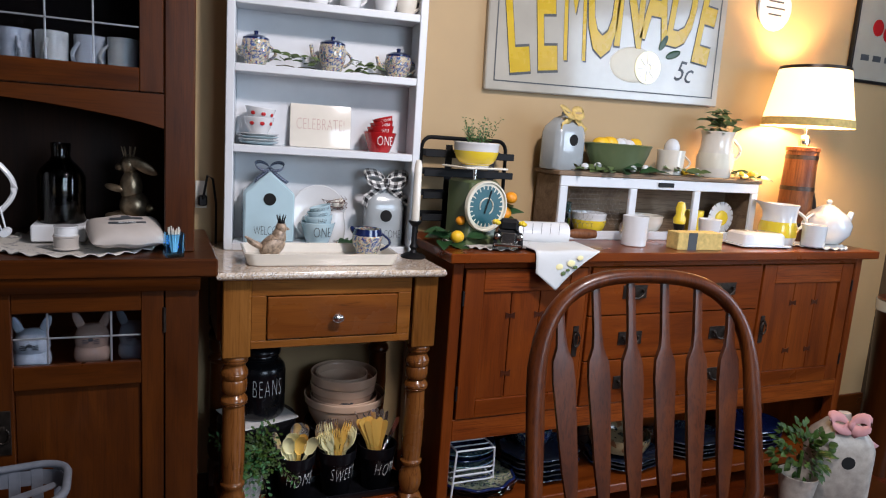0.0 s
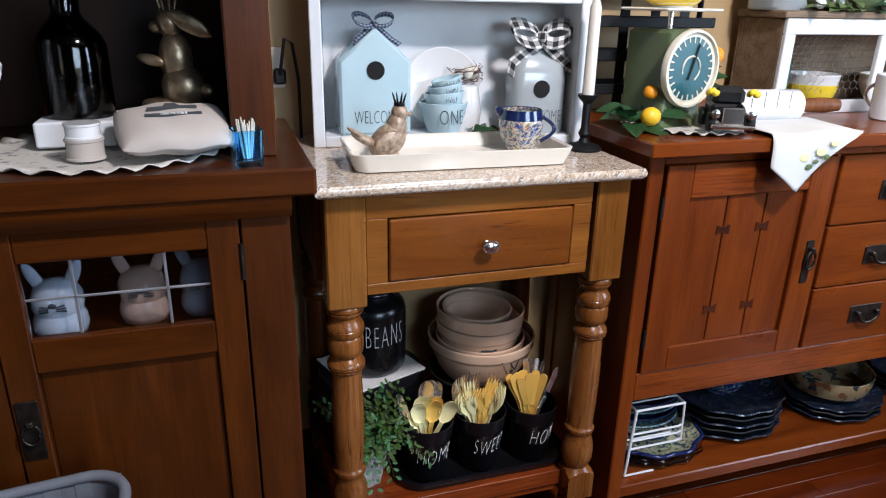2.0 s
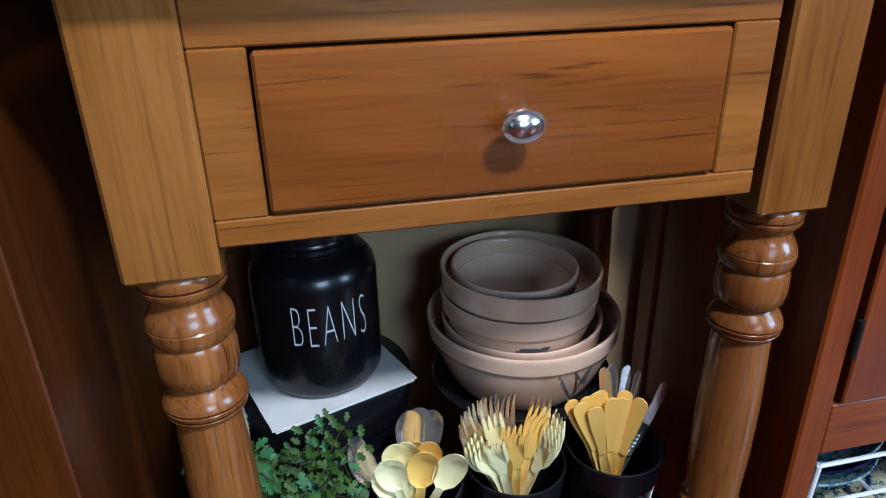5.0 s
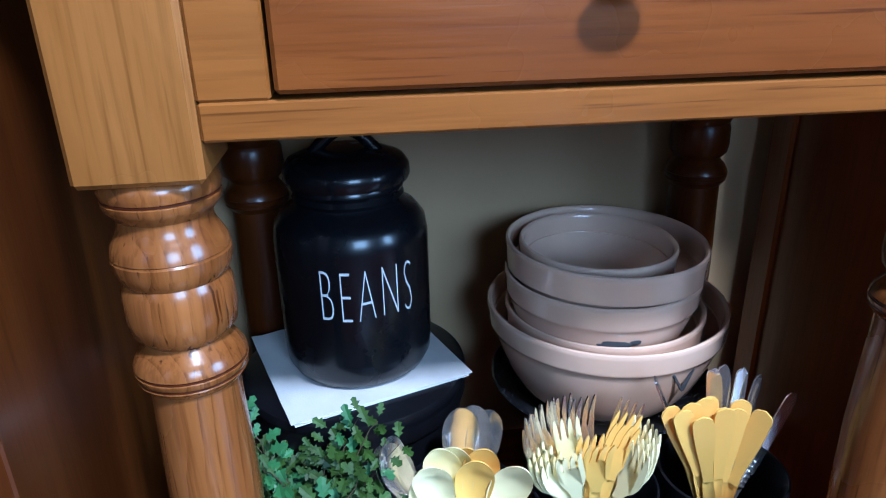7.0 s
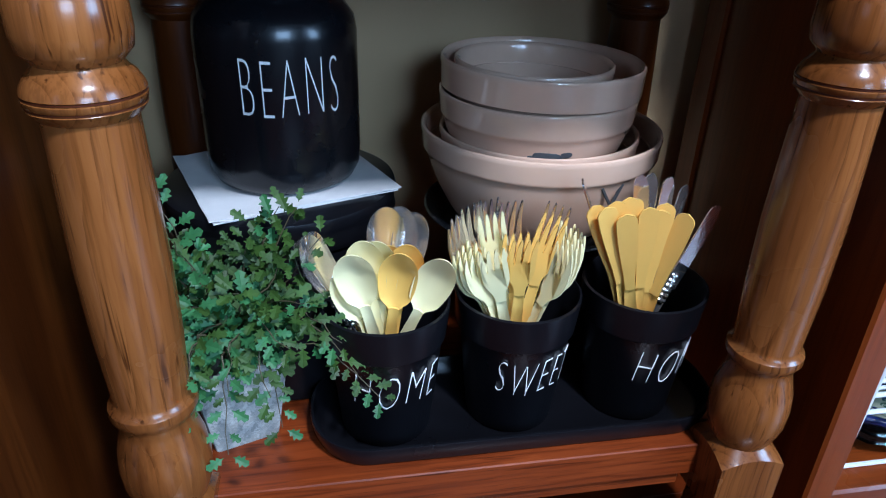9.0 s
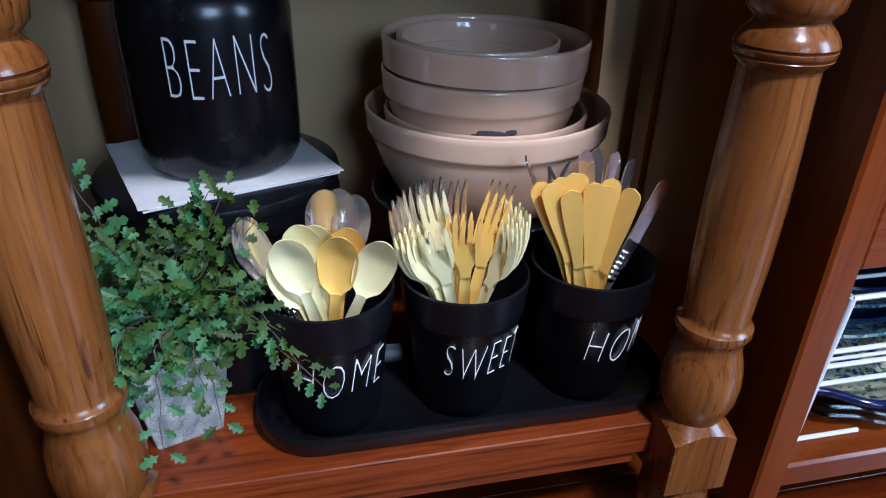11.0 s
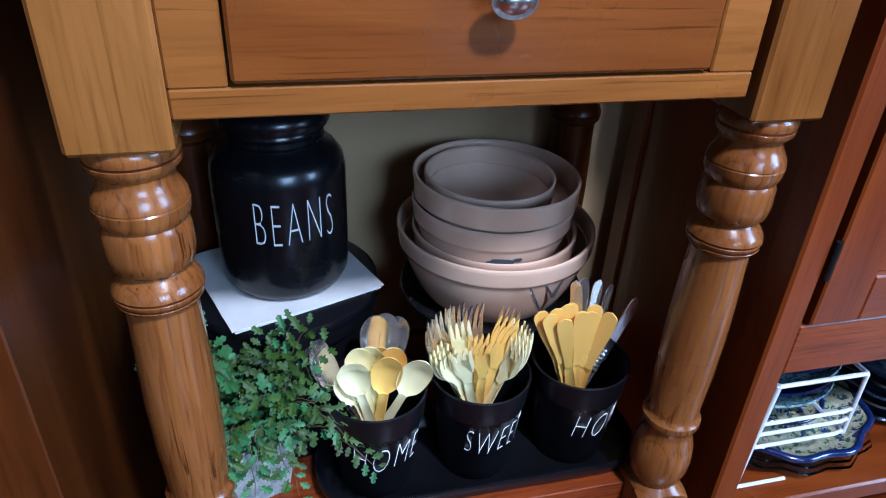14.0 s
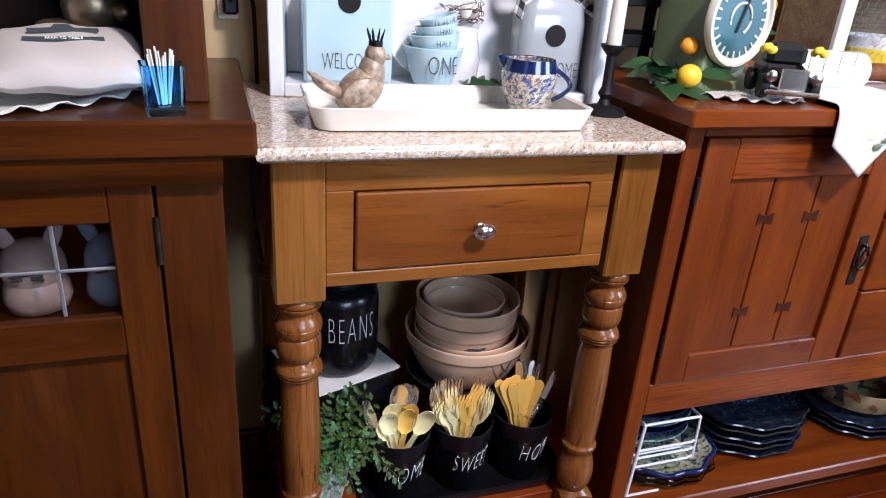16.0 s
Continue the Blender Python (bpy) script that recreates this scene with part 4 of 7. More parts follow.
def frond(bm_leaf, bm_stem, root, tip, sag, size, r, tone):
    root, tip = Vector(root), Vector(tip)
    n = 11
    pts = []
    for k in range(n + 1):
        u = k / n
        p = root.lerp(tip, u) + Vector((0, 0, sag * math.sin(math.pi * u)))
        p += Vector((r.uniform(-1, 1), r.uniform(-1, 1), r.uniform(-1, 1))) * 0.0025
        pts.append(p)
    tube(bm_stem, pts, 0.0009, 5, False, 1.0, [1.3 - 0.9 * k / n for k in range(n + 1)])
    for k in range(2, n + 1):
        d = (pts[k] - pts[k - 1]).normalized()
        sd = d.cross(Vector((0, -0.4, 1))).normalized()
        for s in (-1, 1):
            taper = 1.0 - 0.45 * k / n
            along = (d * 0.55 + sd * s + Vector((0, -0.35, r.uniform(-0.2, 0.35)))).normalized()
            st = pts[k] + along * size * 0.25
            leaflet(bm_leaf, st, along, Vector((r.uniform(-0.4, 0.4), -0.8, 0.7)).normalized(), size * taper * r.uniform(0.75, 1.15), 1 if r.random() < tone else 0)
            if taper > 0.7 and r.random() < 0.45:
                for q in (-0.7, 0.7):
                    al = (along + d * q).normalized()
                    leaflet(bm_leaf, st + along * size * 0.7, al, Vector((0, -0.7, 0.7)), size * taper * 0.6, 1 if r.random() < tone else 0)


bl, bs = bmesh.new(), bmesh.new()
r5 = random.Random(12)
C = Vector((-0.204, 0.133, ZS + 0.085))
FRONDS = [((-0.236, 0.105, 0.418), 0.0, 0.5), ((-0.225, 0.085, 0.385), 0.01, 0.6), ((-0.135, 0.10, 0.405), 0.0, 0.15), ((-0.15, 0.12, 0.395), 0.01, 0.1), ((-0.17, 0.13, 0.38), 0.02, 0.15), ((-0.075, 0.055, 0.245), 0.035, 0.3),
          ((-0.09, 0.065, 0.262), 0.05, 0.2), ((-0.105, 0.075, 0.29), 0.04, 0.15), ((-0.255, 0.01, 0.20), 0.055, 0.75), ((-0.245, 0.025, 0.225), 0.055, 0.75), ((-0.235, 0.03, 0.265), 0.05, 0.8), ((-0.22, 0.035, 0.30), 0.03, 0.7),
          ((-0.195, 0.045, 0.275), 0.035, 0.6), ((-0.165, 0.05, 0.265), 0.04, 0.45), ((-0.15, 0.06, 0.30), 0.03, 0.25), ((-0.13, 0.07, 0.335), 0.02, 0.15), ((-0.185, 0.07, 0.345), 0.02, 0.4), ((-0.215, 0.06, 0.34), 0.02, 0.6),
          ((-0.24, 0.14, 0.36), 0.01, 0.3), ((-0.16, 0.14, 0.35), 0.02, 0.1), ((-0.12, 0.11, 0.37), 0.0, 0.1), ((-0.25, 0.08, 0.33), 0.02, 0.5), ((-0.155, 0.045, 0.232), 0.045, 0.4), ((-0.20, 0.03, 0.225), 0.05, 0.7), ((-0.145, 0.09, 0.36), 0.01, 0.1), ((-0.27, 0.15, 0.33), 0.03, 0.4), ((-0.29, 0.13, 0.37), 0.02, 0.5)]
for tip, sag, tone in FRONDS:
    root = C + Vector((r5.uniform(-0.02, 0.02), r5.uniform(-0.02, 0.02), 0))
    frond(bl, bs, root, tip, sag, 0.0172, r5, tone)
inv = pose(-0.204, 0.133, ZS, 0, 0, 19).inverted()
for b_ in (bl, bs):
    bmesh.ops.transform(b_, matrix=inv, verts=b_.verts)
part("foliage", bl, [FERN, FERN_L], fern, "small lobed green leaves", 0)
part("stem", bs, STEM, fern)


# ---- white shelf unit standing on the stone ----
UNIT = pose(-0.257, 0.272, 0.8602, 0, 0, -8.5)
unit = thing("shelf_unit", "white painted open shelf unit standing on the console table", "shelf")
unit.matrix_world = UNIT
UW, UD, UH = 0.545, 0.118, 0.86
boxpart("side_panel", (0, 0, 0), (0.022, UD, UH), WHITE_P, unit)
boxpart("side_panel", (UW - 0.022, 0, 0), (UW, UD, UH), WHITE_P, unit)
boxpart("back_panel", (0.022, UD - 0.008, 0.0), (UW - 0.022, UD, UH), WHITE_P, unit)
SHELVES = (0.0, 0.275, 0.492, 0.668, 0.838)
for z in SHELVES:
    boxpart("shelf", (0.0222, 0.001, z), (UW - 0.0222, UD - 0.0085, z + 0.021), WHITE_P, unit)


def on_unit(u, v, shelf, rz=0):
    return UNIT @ pose(u, v, SHELVES[shelf] + 0.0212, 0, 0, rz)


# ---- sideboard ----
ZB = 0.90
sb = thing("sideboard", "long cherry-stained mission sideboard with drawers and an open bottom shelf", "sideboard")
boxpart("top", (0.317, -0.011, 0.872), (2.07, 0.396, ZB), CHERRY_X, sb, 0.003)
boxpart("side_panel", (0.345, 0.045, 0.02), (0.3615, 0.385, 0.872), CHERRY_Z, sb)
boxpart("side_panel", (2.0205, 0.045, 0.02), (2.037, 0.385, 0.872), CHERRY_Z, sb)
boxpart("back_panel", (0.362, 0.385, 0.095), (2.02, 0.393, 0.872), CHERRY_Z, sb)
boxpart("bottom_panel", (0.362, 0.05, 0.33), (2.02, 0.385, 0.345), CHERRY_X, sb)
boxpart("bottom_shelf", (0.362, 0.028, 0.064), (2.02, 0.385, 0.095), CHERRY_X, sb, 0.003)
for x in (0.340, 1.998):
    for y in (0.024, 0.345):
        boxpart("leg", (x, y, 0), (x + 0.034, y + 0.042, 0.872), CHERRY_Z, sb, 0.003)
boxpart("top_rail", (0.3745, 0.026, 0.85), (1.9975, 0.045, 0.872), CHERRY_X, sb)
boxpart("bottom_rail", (0.3745, 0.026, 0.325), (1.9975, 0.045, 0.392), PINE_X, sb)
for x in (0.797, 1.518):
    boxpart("stile", (x, 0.027, 0.392), (x + 0.012, 0.045, 0.85), CHERRY_Z, sb)


def sb_door(x0, x1, latch):
    z0, z1 = 0.395, 0.848
    bm = bmesh.new()
    d = boxpart("door", (x0, 0.0395, z0 + 0.002), (x1, 0.044, z1 - 0.002), CHERRY_Z, sb, 0, "panelled cabinet door with butterfly keys")
    boxpart("stile", (x0, 0.021, z0), (x0 + 0.060, 0.039, z1), CHERRY_Z, d)
    boxpart("stile", (x1 - 0.060, 0.021, z0), (x1, 0.039, z1), CHERRY_Z, d)
    boxpart("rail", (x0 + 0.0602, 0.0215, z0), (x1 - 0.0602, 0.039, z0 + 0.056), CHERRY_X, d)
    boxpart("rail", (x0 + 0.0602, 0.0215, z1 - 0.068), (x1 - 0.0602, 0.039, z1), PINE_X, d)
    xa, xb = x0 + 0.0602, x1 - 0.0602
    w = (xb - xa) / 3
    for k in range(3):
        boxpart("plank", (xa + w * k + 0.0012, 0.030, z0 + 0.056), (xa + w * (k + 1) - 0.0012, 0.039, z1 - 0.068), CHERRY_Z, d, 0.0015)
    for k in (1, 2):
        for z in (0.525, 0.705):
            bm = bmesh.new()
            cx = xa + w * k
            prism(bm, [(cx - 0.016, z - 0.011), (cx - 0.004, z - 0.006), (cx + 0.004, z - 0.006), (cx + 0.016, z - 0.011), (cx + 0.016, z + 0.011), (cx + 0.004, z + 0.006), (cx - 0.004, z + 0.006), (cx - 0.016, z + 0.011)][::-1], 0.0285, 0.031)
            part("key", bm, KEY_W, d, "dark walnut butterfly key")
    hx = x0 - 0.004 if latch > 0 else x1 + 0.004
    for z in (0.477, 0.764):
        hg = lathepart("hinge", [(0, -0.022), (0.0035, -0.022), (0.0035, 0.022), (0, 0.022)], IRON, d, 10, pose(hx, 0.021, z))
    lx = x1 - 0.024 if latch > 0 else x0 + 0.024
    boxpart("latch_plate", (lx - 0.010, 0.0185, 0.565), (lx + 0.010, 0.0209, 0.665), BRONZE, d, 0.001)
    tubepart("latch_ring", arc(lx, 0.622, 0.022, -250, 70, 16, 0.011, 0.012), 0.003, BRONZE, d)
    boxpart("latch_post", (lx - 0.005, 0.006, 0.636), (lx + 0.005, 0.0185, 0.65), BRONZE, d)


sb_door(0.381, 0.794, 1)
sb_door(1.532, 1.985, -1)
for z0, z1 in ((0.694, 0.848), (0.546, 0.690), (0.396, 0.542)):
    d = boxpart("drawer", (0.812, 0.021, z0), (1.515, 0.0395, z1), CHERRY_X, sb, 0.002, "wide cherry drawer front with two pulls")
    for px in (0.98, 1.36):
        zc = (z0 + z1) / 2 - 0.003
        boxpart("pull_plate", (px - 0.047, 0.018, zc - 0.022), (px + 0.047, 0.0209, zc + 0.022), BRONZE, d, 0.0015)
        for s in (-1, 1):
            boxpart("pull_post", (px + s * 0.029 - 0.005, 0.007, zc - 0.002), (px + s * 0.029 + 0.005, 0.018, zc + 0.009), BRONZE, d)
        tubepart("pull_bail", arc(px, zc + 0.003, 0.022, 180, 360, 12, 0.008, 0.029), 0.0042, BRONZE, d)

# ---- oak hutch ----
ZH = 0.90
hutch = thing("hutch", "dark-stained oak hutch with leaded glass doors and a deep counter", "cabinet")
boxpart("counter", (-1.45, -0.058, 0.857), (-0.297, 0.394, ZH), OAK_X, hutch, 0.004)
bm = bmesh.new()
pts = [(0.0, 0.82), (-0.012, 0.822), (-0.02, 0.834), (-0.026, 0.845), (-0.026, 0.8565), (0.0, 0.8565)]
a = [bm.verts.new((-1.42, -0.025 + y, z)) for y, z in pts]
b = [bm.verts.new((-0.335, -0.025 + y, z)) for y, z in pts]
bm.faces.new(a), bm.faces.new(b[::-1])
for k in range(len(pts)):
    j = (k + 1) % len(pts)
    bm.faces.new((a[k], a[j], b[j], b[k]))
part("cornice_moulding", bm, OAK_X, hutch)
boxpart("post", (-0.411, -0.022, 0.0), (-0.337, 0.03, 0.857), OAK_Z, hutch, 0.0015)
boxpart("side_panel", (-0.350, 0.03, 0.0), (-0.339, 0.385, 0.857), OAK_Z, hutch)
boxpart("back_panel", (-1.40, 0.378, 0.06), (-0.352, 0.388, 0.857), OAK_Z, hutch)
boxpart("partition", (-0.775, 0.0, 0.06), (-0.765, 0.378, 0.857), OAK_Z, hutch)
boxpart("inner_shelf", (-0.765, 0.002, 0.612), (-0.352, 0.378, 0.626), OAK_X, hutch)
boxpart("bottom_panel", (-1.40, -0.015, 0.06), (-0.352, 0.378, 0.08), OAK_X, hutch)
boxpart("bottom_rail", (-1.40, -0.02, 0.0), (-0.412, 0.0, 0.105), OAK_X, hutch)
boxpart("stile", (-0.812, -0.021, 0.106), (-0.767, 0.0, 0.82), OAK_Z, hutch)
hd = boxpart("door", (-0.764, -0.026, 0.11), (-0.7205, -0.005, 0.822), OAK_Z, hutch, 0.002, "oak door with a leaded glass window above a panel")
boxpart("stile", (-0.4625, -0.026, 0.11), (-0.4145, -0.005, 0.822), OAK_Z, hd)
boxpart("rail", (-0.7203, -0.0255, 0.774), (-0.4627, -0.005, 0.822), OAK_X, hd)
boxpart("rail", (-0.7203, -0.0255, 0.598), (-0.4627, -0.005, 0.653), OAK_X, hd)
boxpart("rail", (-0.7203, -0.0255, 0.11), (-0.4627, -0.005, 0.175), OAK_X, hd)
boxpart("panel", (-0.7203, -0.014, 0.175), (-0.4627, -0.007, 0.598), OAK_Z, hd)


def glass_pane(name, lo, hi, parent):
    g = boxpart(name, lo, hi, GLASS, parent, 0)
    g.visible_shadow = False
    return g


pane = glass_pane("pane", (-0.7203, -0.0125, 0.653), (-0.4627, -0.0095, 0.774), hd)
for x in (-0.653, -0.5255):
    boxpart("came", (x - 0.0022, -0.0155, 0.6535), (x + 0.0022, -0.0128, 0.7735), LEAD, hd, 0.0008)
boxpart("came", (-0.72, -0.0155, 0.7115), (-0.463, -0.0129, 0.7155), LEAD, hd, 0.0008)
boxpart("latch_plate", (-0.759, -0.0295, 0.452), (-0.727, -0.0262, 0.556), BRONZE, hd, 0.001)
tubepart("latch_ring", arc(-0.743, 0.5, 0.018, -235, 55, 14, -0.034, 0.013), 0.0025, BRONZE, hd)
boxpart("latch_post", (-0.748, -0.037, 0.513), (-0.738, -0.0297, 0.523), BRONZE, hd)
for z in (0.75, 0.2):
    lathepart("hinge", [(0, -0.03), (0.004, -0.03), (0.004, 0.03), (0, 0.03)], BRONZE, hd, 10, pose(-0.4128, -0.0265, z))
for z0, z1 in ((0.70, 0.817), (0.532, 0.655), (0.36, 0.49), (0.13, 0.32)):
    dr = boxpart("drawer", (-1.22, -0.012, z0), (-0.8165, 0.004, z1), OAK_X, hutch, 0.002, "plain oak drawer front")
    lathepart("knob", [(0, 0), (0.007, 0), (0.007, 0.012), (0.014, 0.018), (0.014, 0.024), (0, 0.027)], BRONZE, dr, 16, pose(-1.02, -0.012, (z0 + z1) / 2, 90, 0, 0))
for z0, z1 in ((0.655, 0.70), (0.49, 0.532), (0.32, 0.36), (0.1055, 0.13), (0.817, 0.82)):
    boxpart("rail", (-1.22, -0.0205, z0), (-0.8122, 0.0, z1), OAK_X, hutch, 0.0015)
boxpart("stile", (-1.40, -0.021, 0.106), (-1.2205, 0.0, 0.82), OAK_Z, hutch)
# upper part
UF = 0.03
boxpart("upper_post", (-0.412, UF, ZH), (-0.345, UF + 0.06, 2.1), OAK_Z, hutch, 0.003)
boxpart("upper_side", (-0.357, UF + 0.06, ZH), (-0.347, 0.385, 2.1), OAK_Z, hutch)
# back of the open recess, its shade put into the wood colour
boxpart("upper_back", (-1.40, 0.378, ZH), (-0.357, 0.388, 2.1), OAK_SHADE, hutch)
boxpart("upper_post", (-1.40, UF, ZH), (-1.33, UF + 0.06, 2.1), OAK_Z, hutch, 0.003)
bm = bmesh.new()
top = [(-0.4125, 1.268), (-1.3295, 1.268)]
low = [(-1.3295 + 0.917 * k / 20, 1.19 + 0.052 * math.sin(math.pi * k / 20) ** 0.8) for k in range(21)]
prism(bm, top + low, UF + 0.004, UF + 0.03)
part("arched_rail", bm, OAK_X, hutch)
boxpart("upper_floor", (-1.33, UF + 0.031, 1.27), (-0.3575, 0.378, 1.288), OAK_X, hutch)
for x0, x1 in ((-0.79, -0.414), (-1.2, -0.824)):
    ud = boxpart("glass_door", (x0, UF - 0.002, 1.27), (x0 + 0.05, UF + 0.02, 2.05), OAK_Z, hutch, 0.002, "upper oak door with leaded glass")
    boxpart("stile", (x1 - 0.05, UF - 0.002, 1.27), (x1, UF + 0.02, 2.05), OAK_Z, ud)
    boxpart("rail", (x0 + 0.0502, UF - 0.0015, 1.27), (x1 - 0.0502, UF + 0.02, 1.322), OAK_X, ud)
    boxpart("rail", (x0 + 0.0502, UF - 0.0015, 2.0), (x1 - 0.0502, UF + 0.02, 2.05), OAK_X, ud)
    glass_pane("pane", (x0 + 0.0502, UF + 0.008, 1.322), (x1 - 0.0502, UF + 0.011, 2.0), ud)
    for k in (1, 2):
        xx = x0 + 0.05 + (x1 - x0 - 0.1) * k / 3
        boxpart("came", (xx - 0.002, UF + 0.004, 1.323), (xx + 0.002, UF + 0.0078, 1.999), LEAD, ud, 0.0008)
    boxpart("came", (x0 + 0.0505, UF + 0.004, 1.408), (x1 - 0.0505, UF + 0.0077, 1.412), LEAD, ud, 0.0008)
boxpart("mullion", (-0.8235, UF, 1.27), (-0.7905, UF + 0.03, 2.1), OAK_Z, hutch)
boxpart("upper_shelf", (-1.33, 0.07, 1.55), (-0.3575, 0.378, 1.565), OAK_X, hutch)
boxpart("cornice", (-1.43, UF - 0.04, 2.1), (-0.315, 0.394, 2.16), OAK_X, hutch, 0.006)

# ---- arrow-back dining chair ----
chair = thing("dining_chair", "oak bow-back dining chair with arrow-shaped spindles", "chair", 0.442, -0.767, 0, 171)
bm = bmesh.new()
box(bm, (-0.22, -0.02, 0.425), (0.22, 0.40, 0.455), 0.014, None, 3)
part("seat", bm, CHAIR_W, chair)


def lean_back(x, z):
    return (x, -0.005 - 0.24 * (z - 0.45), z)


pts = []
for k in range(33):
    a = math.pi * k / 32
    c, s = math.cos(a), math.sin(a)
    x = 0.236 * (abs(c) ** 0.72) * (1 if c > 0 else -1)
    z = 0.70 + 0.275 * s ** 0.62
    pts.append(lean_back(x, z))
pts = [lean_back(0.205, 0.455), lean_back(0.238, 0.56)] + pts + [lean_back(-0.238, 0.56), lean_back(-0.205, 0.455)]
tubepart("bow", pts, 0.0185, CHAIR_W, chair, 12, False, 0.8)
for k in range(6):
    t = (k - 2.5) / 2.5
    x0, x1 = 0.155 * t, 0.188 * t
    ztop = 0.70 + 0.275 * math.sin(math.acos(min(1, (abs(x1) / 0.236) ** (1 / 0.72)))) ** 0.62
    bm = bmesh.new()
    prof = ((0.445, 0.008), (0.55, 0.010), (0.62, 0.016), (0.78, 0.0225), (0.815, 0.0205), (0.84, 0.0105), (0.87, 0.008), (0.93, 0.0075), (ztop, 0.0065))
    lp = []
    for z, w in prof:
        z = min(z, ztop)
        x = x0 + (x1 - x0) * (z - 0.445) / (ztop - 0.445)
        c = lean_back(x, z)
        lp.append([(c[0] - w, c[1] - 0.005, z), (c[0], c[1] - 0.0065, z), (c[0] + w, c[1] - 0.005, z), (c[0] + w, c[1] + 0.005, z), (c[0], c[1] + 0.0065, z), (c[0] - w, c[1] + 0.005, z)])
    loft(bm, lp)
    part("spindle", bm, CHAIR_W, chair)
for sx in (-1, 1):
    for y0, y1 in ((0.05, 0.0), (0.34, 0.39)):
        tubepart("leg", [(sx * 0.16, y0, 0.43), (sx * 0.185, (y0 + y1) / 2, 0.22), (sx * 0.21, y1, 0.0)], 0.018, CHAIR_W, chair, 12, False, 1.0, "", [0.8, 1.15, 0.7])
    tubepart("stretcher", [(sx * 0.189, 0.025, 0.2), (sx * 0.189, 0.365, 0.2)], 0.01, CHAIR_W, chair)
tubepart("stretcher", [(-0.189, 0.195, 0.2), (0.189, 0.195, 0.2)], 0.01, CHAIR_W, chair)


# ---- makers of small things ----
def vessel_profile(r, h, foot=0.8, belly=1.0, t=0.004):
    out = [(0.0, 0.0), (r * foot * 0.92, 0.0), (r * foot, 0.003)]
    for k in range(1, 9):
        u = k / 8
        out.append((r * (foot + (1 - foot) * u) * (1 + (belly - 1) * math.sin(math.pi * u)), 0.003 + (h - 0.004) * u))
    out += [(r - t * 0.3, h), (r - t, h - 0.001)]
    for k in range(7, 0, -1):
        u = k / 8
        out.append((max(0.001, r * (foot + (1 - foot) * u) * (1 + (belly - 1) * math.sin(math.pi * u)) - t), 0.006 + (h - 0.007) * u))
    out.append((0.0, 0.006))
    return out


def handle(parent, mat, r, z0, z1, out, th=0.005):
    n = 12
    pts = [(r - 0.003 + out * math.sin(math.pi * k / n), 0, z1 + (z0 - z1) * k / n) for k in range(n + 1)]
    return tubepart("handle", pts, th, mat, parent, 8, False, 0.8)


def mug(label, mat, m, r=0.04, h=0.09, foot=0.92, belly=1.0, name="mug", grip=True, group=""):
    e = thing(name, label, name.replace("_", " "), group=group)
    e.matrix_world = m
    lathepart("body", vessel_profile(r, h, foot, belly), mat, e, 36)
    if grip:
        handle(e, mat, r * 0.97, h * 0.2, h * 0.82, r * 0.62)
    return e


def pitcher(label, mat, m, r, h, neck=0.72, belly=1.12, band=None, spout=True):
    e = thing("pitcher", label, "pitcher")
    e.matrix_world = m
    prof = [(0, 0), (r * 0.86, 0), (r * 0.9, 0.004), (r * belly * 0.93, h * 0.2), (r * belly * 0.95, h * 0.42), (r * 0.88, h * 0.62), (r * neck, h * 0.8), (r * neck * 1.03, h * 0.92), (r * neck * 1.1, h), (r * neck * 1.05, h), (r * neck * 0.95, h * 0.9), (r * neck * 0.9, h * 0.78), (0, h * 0.75)]
    bm = bmesh.new()
    vs = lathe(bm, prof, 40)
    if spout:
        for v in vs:
            if v.co.z > h * 0.85 and v.co.x < 0:
                f = max(0, -v.co.x / (r * neck)) ** 4 * (v.co.z / h - 0.85) / 0.15
                v.co.x -= r * 0.4 * f
                v.co.z += h * 0.05 * f
    part("body", bm, mat, e)
    handle(e, mat, r * 0.86, h * 0.3, h * 0.88, r * 0.75, 0.0075)
    if band:
        lathepart("glaze_band", [(r * belly * 0.938, h * 0.2), (r * belly * 0.958, h * 0.42), (r * 0.905, h * 0.58), (r * 0.90, h * 0.58), (r * belly * 0.94, h * 0.42), (r * belly * 0.92, h * 0.2)], band, e, 40)
    return e


def strip(bm, pts, width, across):
    """A ribbon with its own weave directions."""
    uv = bm.loops.layers.uv.verify()
    across = Vector(across).normalized()
    pts = [Vector(p) for p in pts]
    rows, run = [], [0.0]
    for k, p in enumerate(pts):
        if k:
            run.append(run[-1] + (p - pts[k - 1]).length)
        rows.append((bm.verts.new(p - across * width / 2), bm.verts.new(p + across * width / 2)))
    for k in range(len(pts) - 1):
        f = bm.faces.new((rows[k][0], rows[k][1], rows[k + 1][1], rows[k + 1][0]))
        for lp, (a, b) in zip(f.loops, ((0, k), (width, k), (width, k + 1), (0, k + 1))):
            lp[uv].uv = (a, run[b])


